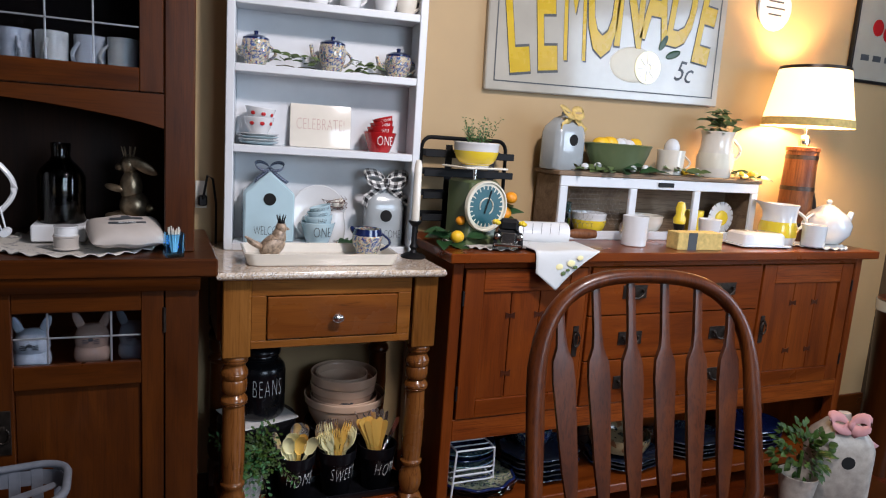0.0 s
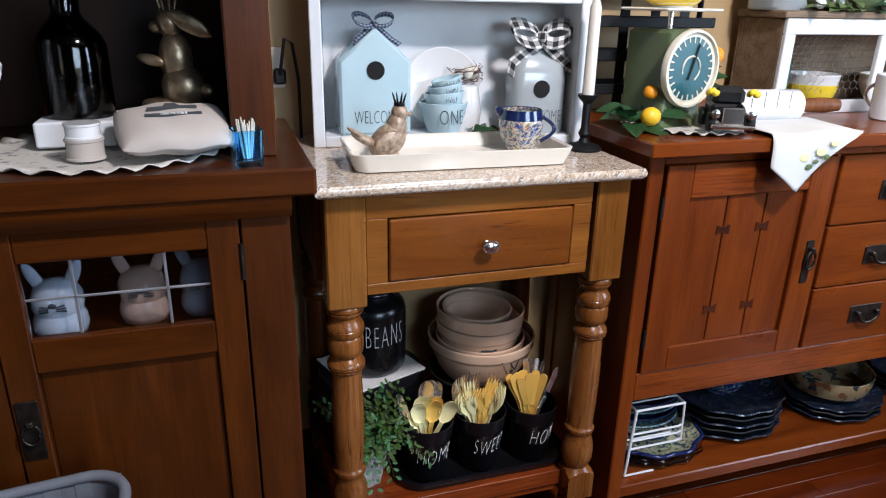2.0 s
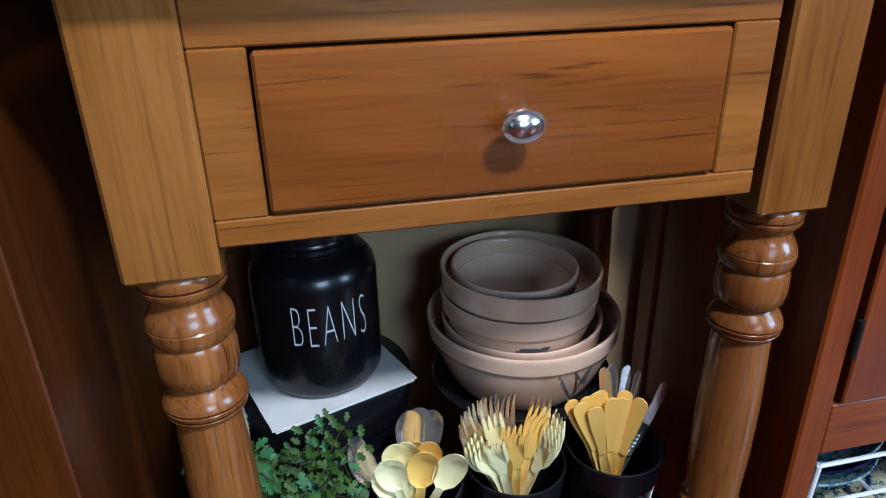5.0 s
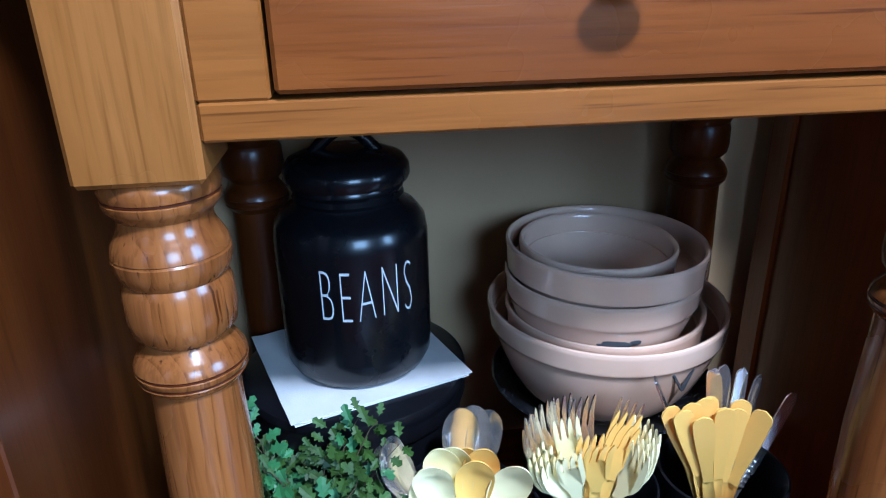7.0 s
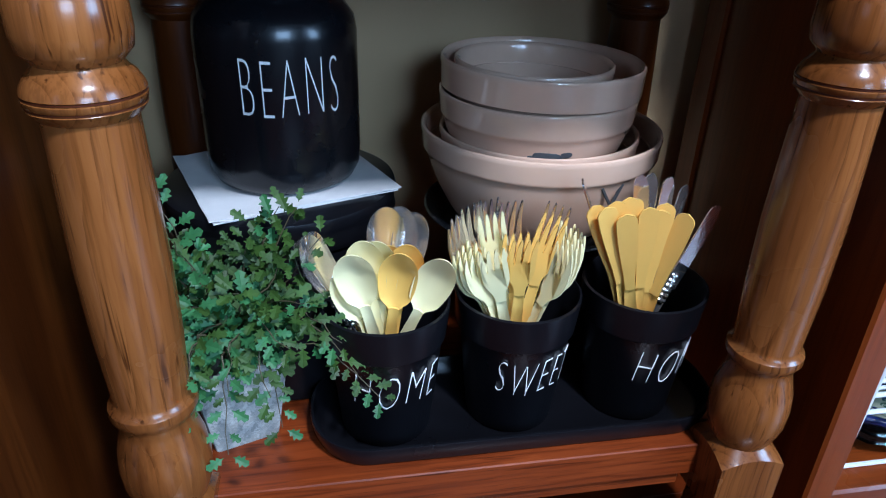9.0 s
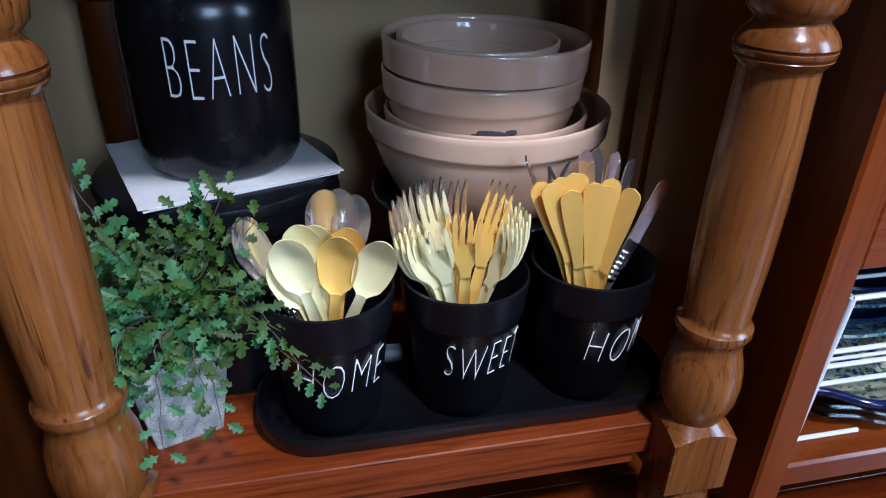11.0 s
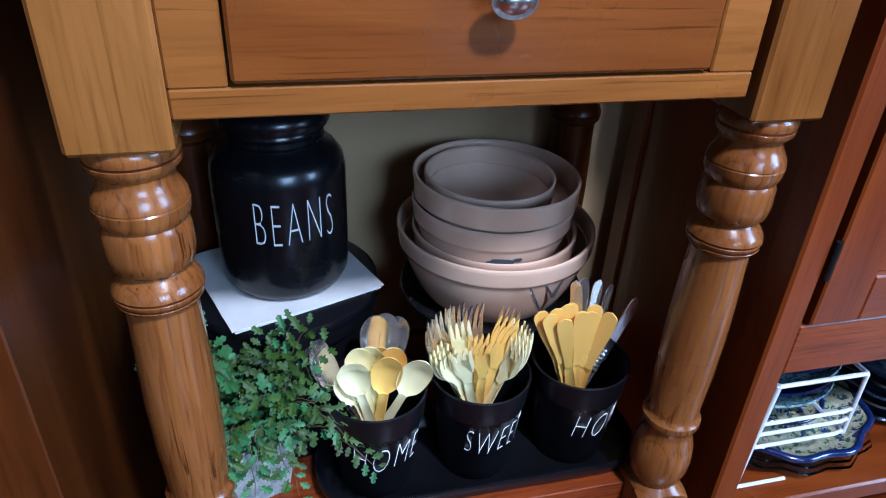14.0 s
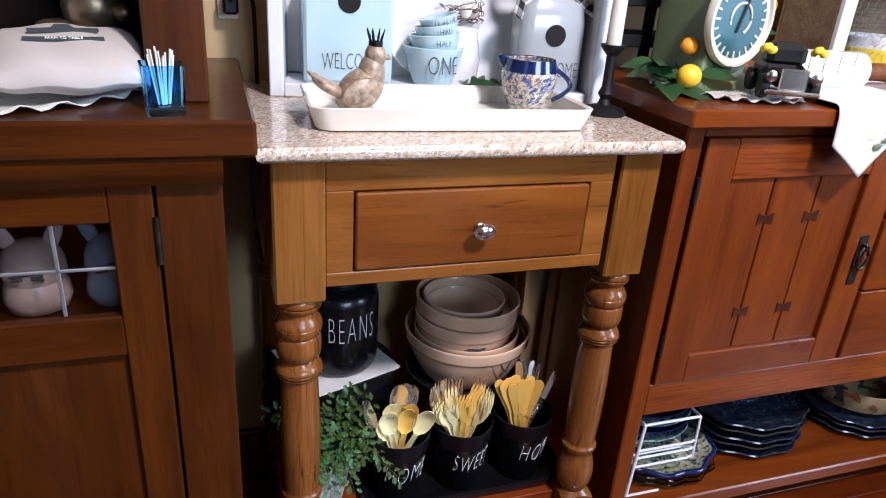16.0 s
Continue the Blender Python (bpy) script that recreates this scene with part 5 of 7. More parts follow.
def bow(parent, mat, x, y, z, s, width, tails=True, name="bow"):
    """Two loops, a knot and two tails; thickness comes from a shell of cloth."""
    bm = bmesh.new()
    for sgn in (-1, 1):
        lp = [(x, y, z)]
        for k in range(1, 10):
            a = math.pi * 2 * k / 10
            lp.append((x + sgn * s * (0.5 - 0.5 * math.cos(a)) * 1.0, y - 0.012 * math.sin(a) - 0.004, z + s * (0.27 * math.sin(a) * -1 + 0.22 * (0.5 - 0.5 * math.cos(a)))))
        lp.append((x, y - 0.004, z))
        strip(bm, lp, width, (0.25 * sgn, 0.55, 0.8))
        if tails:
            strip(bm, [(x, y - 0.004, z), (x + sgn * s * 0.35, y - 0.012, z - s * 0.35), (x + sgn * s * 0.85, y - 0.008, z - s * 0.75), (x + sgn * s * (1.25 if sgn > 0 else 0.95), y - 0.012, z - s * (1.0 if sgn > 0 else 1.15))], width, (0.75, 0.2, 0.55 * sgn))
    strip(bm, [(x - width * 0.35, y - 0.006, z), (x, y - 0.016, z + 0.001), (x + width * 0.35, y - 0.006, z)], width * 0.75, (0, 0, 1))
    o = part(name, bm, mat, parent, "", 60)
    sol = o.modifiers.new("thickness", "SOLIDIFY")
    sol.thickness = 0.0007
    return o


def leaf_bm(bm, at, along, up, length, width):
    along, up = Vector(along).normalized(), Vector(up).normalized()
    side = along.cross(up).normalized()
    up = side.cross(along)
    mid, lft, rgt = [], [], []
    n = 6
    for k in range(n + 1):
        u = k / n
        w = width * math.sin(math.pi * u ** 0.85) * 0.5
        c = Vector(at) + along * length * u - up * length * 0.22 * u * u
        mid.append(bm.verts.new(c))
        lft.append(bm.verts.new(c + side * max(w, 1e-4) + up * w * 0.35))
        rgt.append(bm.verts.new(c - side * max(w, 1e-4) + up * w * 0.35))
    for k in range(n):
        bm.faces.new((mid[k], mid[k + 1], lft[k + 1], lft[k]))
        bm.faces.new((rgt[k], rgt[k + 1], mid[k + 1], mid[k]))


def sprig(name, label, x, y, z, count, size, mat, seed, spread=(0.05, 0.03, 0.02), flat=0.4, fruit=None, category="greenery"):
    e = thing(name, label, category, x, y, z)
    r = random.Random(seed)
    bm, bs = bmesh.new(), bmesh.new()
    for k in range(count):
        p = Vector((r.uniform(-1, 1) * spread[0], r.uniform(-1, 1) * spread[1], abs(r.uniform(0, 1)) * spread[2] + 0.003))
        a = r.uniform(0, 2 * math.pi)
        leaf_bm(bm, p, (math.cos(a), math.sin(a), r.uniform(-0.1, 0.8) * flat), (r.uniform(-0.3, 0.3), -0.5, 0.9), size * r.uniform(0.7, 1.2), size * 0.5 * r.uniform(0.8, 1.2))
    part("leaves", bm, mat, e, "", 60)
    tube(bs, [(-spread[0], 0, 0.003), (0, 0, 0.006), (spread[0], 0.004, 0.003)], 0.0015, 6)
    part("stem", bs, STEM, e)
    for k, (fx, fy, fz, fr, fm) in enumerate(fruit or ()):
        bm = bmesh.new()
        ball(bm, (fx, fy, fz), (fr * 1.12, fr, fr), 16, 10)
        part("fruit", bm, fm, e)
    return e


def house(label, mat, m, w, d, h, roof, hole_z, hole_r, word=None, square=True):
    """Ceramic birdhouse: gabled box or shouldered bottle."""
    e = thing("birdhouse", label, "birdhouse")
    e.matrix_world = m
    bm = bmesh.new()
    if square:
        prism(bm, [(-w / 2, 0), (w / 2, 0), (w / 2, h), (0, h + roof), (-w / 2, h)], -d / 2, d / 2, 0.005)
    else:
        lp = []
        for s, z in ((0.94, 0), (1.0, 0.006), (1.0, h), (0.9, h + roof * 0.35), (0.5, h + roof * 0.85), (0.2, h + roof), (0.18, h + roof * 1.2)):
            lp.append([(px, py, z) for px, py in rounded(w * s, d * s, min(w, d) * 0.26 * s, 4)])
        loft(bm, lp)
    part("body", bm, mat, e)
    # no opening is cut: a near-black disc paints the shaded entrance hole
    lathepart("entrance_hole", [(0, -0.0005), (hole_r, -0.0005), (hole_r, 0.0012), (0, 0.0012)], HOLE_SHADE, e, 28, pose(0, -d / 2 - 0.0002, hole_z, 90, 0, 0))
    if word:
        letters("lettering", word, 0.026, DARK_L, e, pose(0.002, -d / 2 - 0.0006, 0.034), 0.5, -0.022, None, 1.0, 0.0, 0.02)
    return e


# ---- on the stone top ----
wt = thing("serving_tray", "white ceramic oblong serving tray on the granite", "tray", -0.02, 0.118, 0.8602, -2)
bm = bmesh.new()
lp = []
for g, z in ((-0.012, 0.0), (-0.006, 0.002), (0.0, 0.02), (0.003, 0.032), (0.0, 0.033), (-0.004, 0.030), (-0.010, 0.009), (-0.016, 0.007)):
    lp.append([(px, py, z) for px, py in rounded(0.40 + 2 * g, 0.175 + 2 * g, 0.025, 6)])
loft(bm, lp)
part("body", bm, IVORY, wt)

bird = thing("bird_figurine", "speckled fawn ceramic bird with a dark twig crown", "figurine", -0.135, 0.115, 0.868, 4)
bm = bmesh.new()


def lump(c, r, turn=0.0, skew=0.0):
    vs = ball(bm, (0, 0, 0), r, 20, 12)
    bmesh.ops.transform(bm, matrix=Matrix.Translation(c) @ pose(0, 0, 0, 0, turn, skew), verts=vs)


lump((0.0, 0, 0.033), (0.045, 0.027, 0.029), -24)
lump((0.02, 0, 0.054), (0.024, 0.021, 0.030), 12)
lump((0.027, 0, 0.080), (0.0185, 0.017, 0.018))
lump((-0.05, 0, 0.036), (0.036, 0.014, 0.009), 22)
lump((-0.066, -0.006, 0.046), (0.026, 0.007, 0.005), 26, 8)
lump((-0.066, 0.006, 0.046), (0.026, 0.007, 0.005), 26, -8)
lump((0.047, 0, 0.078), (0.009, 0.004, 0.004), 8)
lathe(bm, [(0, 0), (0.024, 0), (0.026, 0.004), (0.018, 0.014), (0, 0.014)], 20, pose(0.004, 0, 0))
part("body", bm, FAWN, bird, "", 60)
bird.scale.x = 0.8
bird.location.x -= 0.012
bm = bmesh.new()
lump((-0.008, -0.024, 0.036), (0.032, 0.006, 0.016), -20)
part("wing", bm, FAWN, bird, "", 60)
bm = bmesh.new()
for k in range(8):
    a = 2 * math.pi * k / 8
    tube(bm, [(0.027 + 0.008 * math.cos(a), 0.008 * math.sin(a), 0.096), (0.027 + 0.012 * math.cos(a), 0.012 * math.sin(a), 0.106), (0.027 + 0.016 * math.cos(a), 0.016 * math.sin(a), 0.115)], 0.002, 5, False, 1.0, [1, 1, 0.4])
lathe(bm, [(0.006, 0.093), (0.012, 0.093), (0.012, 0.099), (0.006, 0.099)], 12, pose(0.027, 0, 0))
part("crown", bm, IRON, bird)

cr = mug("blue and cream flower-painted pottery creamer in the white tray", POTTERY, pose(0.118, 0.135, 0.868, 0, 0, -20), 0.037, 0.078, 0.72, 1.3, "creamer", False)
handle(cr, COBALT, 0.041, 0.018, 0.066, 0.026, 0.0045)
tubepart("spout", [(-0.034, 0, 0.066), (-0.042, 0, 0.074), (-0.047, 0, 0.081)], 0.008, COBALT, cr, 8, False, 1.0, "", [1.3, 1.0, 0.5])
lathepart("cobalt_rim", [(0.0405, 0.060), (0.042, 0.0615), (0.0382, 0.079), (0.0345, 0.079), (0.039, 0.060)], COBALT, cr, 32)

stick = thing("candlestick", "black iron candlestick holding a tall cream taper", "candlestick", 0.264, 0.148, 0.8602)
stick.scale = (1.15, 1.15, 1.08)
lathepart("base", [(0, 0), (0.031, 0), (0.032, 0.004), (0.026, 0.009), (0.010, 0.014), (0.007, 0.022), (0.011, 0.03), (0.007, 0.04), (0.007, 0.085), (0.013, 0.092), (0.017, 0.098), (0.017, 0.101), (0.010, 0.101), (0.0, 0.1)], IRON, stick, 28)
lathepart("candle", [(0, 0.1), (0.0105, 0.1), (0.0095, 0.25), (0.006, 0.262), (0, 0.264)], IVORY, stick, 20)

# ---- on the white shelves ----
h1 = house("pale blue ceramic gabled birdhouse lettered welcome", BLUE_G, on_unit(0.118, 0.06, 0, 6), 0.14, 0.09, 0.142, 0.062, 0.125, 0.0175, "WELCOME")
bow(h1, CHECK_S, 0.0, -0.02, 0.212, 0.04, 0.011)
h2 = house("grey ceramic bottle-shaped birdhouse lettered welcome", GREY_G, on_unit(0.455, 0.056, 0, 4), 0.115, 0.08, 0.112, 0.062, 0.09, 0.0175, "WELCOME", False)
bow(h2, CHECK_L, 0.0, -0.018, 0.190, 0.066, 0.028)
dp = thing("plate", "white round plate standing against the shelf back", "plate")
dp.matrix_world = on_unit(0.265, 0.092, 0) @ pose(0, 0, 0.083, 82, 0, 0)
lathepart("dish", [(0, 0), (0.05, 0), (0.078, 0.008), (0.082, 0.011), (0.08, 0.012), (0.05, 0.004), (0, 0.004)], WHITE_G, dp, 48)


def cups(m, mat, words, ink, label, sizes):
    z = 0.0
    for k, (r, h) in enumerate(sizes):
        c = thing("measuring_cup", label, "measuring cup", group=label)
        c.matrix_world = m @ pose(0.004 * k, -0.002 * k, z, 0, -5 * k if k else 0, 0)
        lathepart("body", vessel_profile(r, h, 0.66, 1.03), mat, c, 36)
        letters("lettering", words[k], h * (0.48 if k == 0 else 0.26), ink, c, pose(0, 0, h * (0.56 if k == 0 else 0.74), 0, 0, 14), 0.6, -0.02, r * 0.945)
        z += h * (0.52 if k == 0 else 0.46)


cups(on_unit(0.262, 0.045, 0), BLUE_G, ("ONE", "HALF", "THIRD", "QUARTER"), DARK_L, "pale blue measuring cup in a nested stack", ((0.05, 0.062), (0.042, 0.05), (0.036, 0.042), (0.032, 0.036)))
nest = thing("nest", "twig nest with white eggs resting on the cups", "nest")
nest.matrix_world = on_unit(0.312, 0.072, 0) @ pose(0, 0, 0.0)
bm = bmesh.new()
rn = random.Random(8)
for k in range(46):
    a = rn.uniform(0, 6.28)
    rr, z = rn.uniform(0.018, 0.036), rn.uniform(0.095, 0.125)
    tube(bm, [(rr * math.cos(a), rr * math.sin(a), z), (rr * 1.15 * math.cos(a + 0.6), rr * 1.1 * math.sin(a + 0.6), z + rn.uniform(-0.008, 0.012)), (rr * math.cos(a + 1.3), rr * math.sin(a + 1.3), z + rn.uniform(-0.006, 0.016))], 0.0008, 4)
part("twig_ring", bm, STRAW, nest)
lathepart("stand", [(0, 0), (0.03, 0), (0.034, 0.04), (0.026, 0.09), (0.0, 0.1)], WHITE_G, nest, 24)
for k, (ex, ey) in enumerate(((0.0, -0.02), (0.016, 0.0))):
    bm = bmesh.new()
    ball(bm, (ex, ey, 0.118), (0.011, 0.011, 0.014))
    part("egg", bm, IVORY, nest)
g = sprig("greenery", "sprig of long green leaves and buds on the white shelf", 0, 0, 0, 12, 0.05, LEAF, 5, (0.045, 0.012, 0.01), 0.2, ((0.02, -0.01, 0.03, 0.012, FAWN), (0.04, -0.005, 0.024, 0.010, IVORY)))
g.matrix_world = on_unit(0.365, 0.03, 0)

st = thing("plate_stack", "stack of white plates with thin blue rims", "plates")
st.matrix_world = on_unit(0.088, 0.058, 1)
for k in range(4):
    lathepart("plate", [(0, 0), (0.035, 0), (0.052, 0.006), (0.056, 0.0085), (0.055, 0.0095), (0.035, 0.003), (0, 0.003)], WHITE_G if k % 2 else BLUE_G, st, 40, pose(0, 0, 0.0075 * k))
for k in range(2):
    cb = mug("white bowl painted with red cherries, on the plates", WHITE_G, on_unit(0.088, 0.056, 1) @ pose(0, 0, 0.032 + 0.027 * k, 0, 5 * k, 0), 0.042, 0.045, 0.6, 1.05, "bowl", False, "cherry bowls")
    for a in (-30, 15, 60):
        bm = bmesh.new()
        ball(bm, (0, -0.0375, 0.028), (0.007, 0.0022, 0.006), 10, 6)
        o = part("cherry", bm, RED_G, cb)
        o.matrix_local = pose(0, 0, 0, 0, 0, a)
pl = thing("platter", "ivory rectangular platter lettered celebrate, leaning on the shelf back", "platter")
pl.matrix_world = on_unit(0.262, 0.082, 1) @ pose(0, 0, 0, -8, 0, 0)
bm = bmesh.new()
box(bm, (-0.088, -0.006, 0.0), (0.088, 0.0, 0.125), 0.005, None, 2)
part("dish", bm, IVORY, pl)
letters("lettering", "CELEBRATE!", 0.034, ROSE_L, pl, pose(0, -0.0066, 0.066), 0.52, -0.025)
cups(on_unit(0.432, 0.05, 1), RED_G, ("ONE", "HALF", "THIRD", "QUARTER"), WHITE_L, "red measuring cup in a nested stack", ((0.048, 0.058), (0.04, 0.045), (0.035, 0.038), (0.03, 0.033)))
for u, hgt, word in ((0.075, 0.07, "handled pot"), (0.285, 0.075, "teapot with a knobbed lid"), (0.475, 0.06, "bowl with white flowers")):
    tp = mug("flower-painted dark blue pottery " + word, POTTERY, on_unit(u, 0.055, 2, -10), 0.036, hgt, 0.75, 1.2, "teapot")
    lathepart("lid", [(0, hgt - 0.004), (0.036, hgt - 0.004), (0.036, hgt + 0.004), (0.02, hgt + 0.012), (0.005, hgt + 0.014), (0.007, hgt + 0.022), (0, hgt + 0.025)], COBALT, tp, 24)
    tubepart("spout", [(-0.036, 0, hgt * 0.4), (-0.055, 0, hgt * 0.6), (-0.062, 0, hgt * 0.95)], 0.007, POTTERY, tp, 8, False, 1.0, "", [1.3, 1, 0.7])
for u, seed in ((0.155, 3), (0.215, 6), (0.36, 9), (0.41, 12)):
    g = sprig("ivy", "trailing olive-green ivy sprig on the white shelf", 0, 0, 0, 12, 0.032, LEAF_L, seed, (0.025, 0.012, 0.035), 0.5, None, "greenery")
    g.matrix_world = on_unit(u, 0.028, 2)
for u in (0.12, 0.24, 0.33, 0.43):
    mug("white china cup on the upper shelf", WHITE_G, on_unit(u, 0.05, 3, 30), 0.036, 0.075, 0.7, 1.1, "cup")
ch = mug("small cream jug on the upper shelf", IVORY, on_unit(0.49, 0.05, 3, -30), 0.03, 0.06, 0.8, 1.15, "jug")

# ---- on the hutch counter ----
def ruffle(label, x, y, z, r, mat, rz=0):
    e = thing("doily", label, "doily", x, y, z, rz)
    bm = bmesh.new()
    n = 128
    rings = []
    for rad, amp, zz in ((0.0, 0, 0.0024), (0.55, 0, 0.0024), (0.84, 0.0002, 0.0026), (0.9, 0.0016, 0.0045), (1.0, 0.0042, 0.0062)):
        if rad == 0:
            rings.append([bm.verts.new((0, 0, zz))])
            continue
        rings.append([bm.verts.new((r * rad * (1 + 0.006 * math.sin(19 * a)) * math.cos(a), r * rad * (1 + 0.006 * math.sin(19 * a)) * math.sin(a), zz + amp * math.sin(26 * a + 1.2 * math.sin(5 * a)))) for a in (2 * math.pi * k / n for k in range(n))])
    for k in range(n):
        bm.faces.new((rings[0][0], rings[1][k], rings[1][(k + 1) % n]))
    for a, b in zip(rings[1:], rings[2:]):
        for k in range(n):
            j = (k + 1) % n
            bm.faces.new((a[k], a[j], b[j], b[k]))
    o = part("cloth", bm, mat, e, "", 60)
    sol = o.modifiers.new("thickness", "SOLIDIFY")
    sol.thickness = 0.0012
    return e


ruffle("round cream ticking doily with a ruffled edge on the hutch counter", -0.60, 0.14, ZH, 0.185, DOILY)
bg = thing("toothpick_holder", "square cobalt blue glass holder full of toothpicks", "glass", -0.392, -0.018, ZH, 8)
bm = bmesh.new()
loft(bm, [[(px, py, z) for px, py in rounded(2 * s, 2 * s, 0.006, 3)] for s, z in ((0.0195, 0.0), (0.0205, 0.003), (0.0225, 0.054), (0.0195, 0.054), (0.0175, 0.010))])
part("cup", bm, BLUE_GL, bg).visible_shadow = False
rn = random.Random(2)
for k in range(16):
    bm = bmesh.new()
    x, y = rn.uniform(-0.01, 0.01), rn.uniform(-0.01, 0.01)
    tube(bm, [(x * 0.6, y * 0.6, 0.011), (x * 1.4, y * 1.4, 0.064 + rn.uniform(-0.004, 0.006))], 0.0011, 5)
    part("toothpick", bm, IVORY, bg)
pw = thing("pillow", "small cream cotton sack pillow printed with a dark truck", "pillow")
pw.matrix_world = pose(-0.495, 0.055, ZH + 0.024, 16, 0, 10)
bm = bmesh.new()
N = 18
top, bot = [], []
for i in range(N + 1):
    ra, rb = [], []
    for j in range(N + 1):
        u, v = -1 + 2 * i / N, -1 + 2 * j / N
        f = max(0.0, (1 - abs(u) ** 3.2) * (1 - abs(v) ** 3.2)) ** 0.55
        x, y = 0.083 * u * (1 - 0.07 * v * v), 0.068 * v * (1 - 0.07 * u * u)
        z = 0.023 + 0.002 * math.sin(7 * u + 3 * v)
        ra.append(bm.verts.new((x, y, z + 0.025 * f)))
        rb.append(bm.verts.new((x, y, z - 0.022 * f - 0.0005)))
    top.append(ra), bot.append(rb)
for gsh in (top, bot):
    for i in range(N):
        for j in range(N):
            bm.faces.new((gsh[i][j], gsh[i + 1][j], gsh[i + 1][j + 1], gsh[i][j + 1]))
for k in range(N):
    bm.faces.new((top[k][0], top[k + 1][0], bot[k + 1][0], bot[k][0]))
    bm.faces.new((top[k][N], top[k + 1][N], bot[k + 1][N], bot[k][N]))
    bm.faces.new((top[0][k], top[0][k + 1], bot[0][k + 1], bot[0][k]))
    bm.faces.new((top[N][k], top[N][k + 1], bot[N][k + 1], bot[N][k]))
part("cushion", bm, TEXTILE, pw, "", 60)
bm = bmesh.new()
prism(bm, [(-0.035, 0.0), (0.036, 0.0), (0.036, 0.007), (0.012, 0.008), (0.006, 0.016), (-0.008, 0.016), (-0.012, 0.008), (-0.035, 0.006)], -0.0006, 0.0006, 0, pose(0.0, 0.012, 0.0485, -84, 0, 0))
box(bm, (-0.04, -0.010, 0.0478), (0.04, -0.002, 0.0488), 0)
bmesh.ops.translate(bm, vec=(0, 0, 0.0012), verts=bm.verts)
part("print", bm, DARK_L, pw)
letters("lettering", "FARM TO TABLE", 0.0055, WHITE_L, pw, pose(0, -0.006, 0.0502, -90, 0, 0), 0.62, 0.0)
for k, (r, h, z, mt) in enumerate(((0.027, 0.03, 0.008, TEXTILE), (0.025, 0.022, 0.0385, WHITE_G))):
    e = thing("spool", "short round cream spool stacked on the doily", "spool", -0.618, 0.04, ZH + z, 0, "two stacked spools")
    lathepart("body", [(0, 0), (r, 0), (r, 0.003), (r * 0.94, 0.004), (r * 0.94, h - 0.004), (r, h - 0.003), (r, h), (0, h)], mt, e, 32)
for x0, x1, mt, lab in ((-0.70, -0.585, WHITE_P, "chipped white painted wooden block"), (-0.575, -0.435, TEXTILE, "cream painted wooden block")):
    e = thing("block", lab + " on the doily", "block", (x0 + x1) / 2, 0.175, ZH + 0.0085)
    bm = bmesh.new()
    w = (x1 - x0) / 2
    box(bm, (-w, -0.055, 0.0), (w, 0.055, 0.04), 0.003)
    part("body", bm, mt, e)
bt = thing("bottle", "dark glass cloche bottle standing on the white block", "bottle", -0.64, 0.18, ZH + 0.0488)
lathepart("glass", [(0, 0), (0.05, 0), (0.052, 0.004), (0.052, 0.11), (0.045, 0.128), (0.024, 0.15), (0.02, 0.16), (0.022, 0.19), (0.018, 0.19), (0.016, 0.16), (0.021, 0.148), (0.043, 0.125), (0.049, 0.108), (0.049, 0.006), (0, 0.005)], SMOKE_GL, bt, 36)
bm = bmesh.new()
ball(bm, (0, 0, 0.075), (0.02, 0.015, 0.02))
ball(bm, (0.006, 0, 0.03), (0.024, 0.018, 0.024))
tube(bm, [(0, 0, 0.03), (0, 0, 0.08)], 0.008)
part("ornament", bm, PEWTER, bt)
rb = thing("rabbit_figurine", "antiqued gold standing rabbit figurine with a crown", "figurine", -0.487, 0.175, ZH + 0.0488, -20)
RS = 1.28
bm = bmesh.new()


def blob(c, r, m=None):
    vs = ball(bm, (0, 0, 0), r, 16, 10)
    bmesh.ops.transform(bm, matrix=(Matrix.Translation(c) @ (m or Matrix())), verts=vs)


lathe(bm, [(0, 0), (0.038, 0), (0.040, 0.004), (0.034, 0.009), (0, 0.009)], 24)
blob((0.006, 0, 0.034), (0.028, 0.024, 0.03))
blob((0.0, 0, 0.07), (0.021, 0.019, 0.034))
blob((-0.004, 0, 0.114), (0.016, 0.015, 0.019))
blob((-0.02, 0, 0.108), (0.010, 0.009, 0.008))
blob((0.026, -0.008, 0.112), (0.030, 0.004, 0.011), pose(0, 0, 0, 0, 28, 12))
blob((0.018, 0.012, 0.112), (0.026, 0.004, 0.010), pose(0, 0, 0, 0, 34, -10))
blob((-0.026, -0.012, 0.068), (0.020, 0.006, 0.007), pose(0, 0, 0, 0, 12, 0))
blob((-0.024, 0.012, 0.064), (0.018, 0.006, 0.007), pose(0, 0, 0, 0, 8, 0))
blob((-0.022, -0.016, 0.014), (0.022, 0.009, 0.008))
blob((-0.022, 0.016, 0.014), (0.022, 0.009, 0.008))
blob((0.038, 0, 0.03), (0.010, 0.010, 0.010))
for k in range(7):
    a = 2 * math.pi * k / 7
    tube(bm, [(-0.004 + 0.008 * math.cos(a), 0.008 * math.sin(a), 0.128), (-0.004 + 0.013 * math.cos(a), 0.013 * math.sin(a), 0.148)], 0.0018, 6, False, 1.0, [1, 0.5])
bmesh.ops.scale(bm, vec=(RS, RS, RS), verts=bm.verts)
part("statue", bm, PEWTER, rb, "", 60)
pitcher("white ceramic milk pitcher with black lettering", WHITE_G, pose(-0.814, 0.10, ZH + 0.0, 0, 0, -5), 0.058, 0.232, 0.86, 1.0)
mk = [o for o in bpy.data.objects if o.name.startswith("pitcher")][0]
letters("lettering", "MILK", 0.042, DARK_L, mk, pose(0, 0, 0.12, 0, 0, 0), 0.5, -0.02, 0.0525)
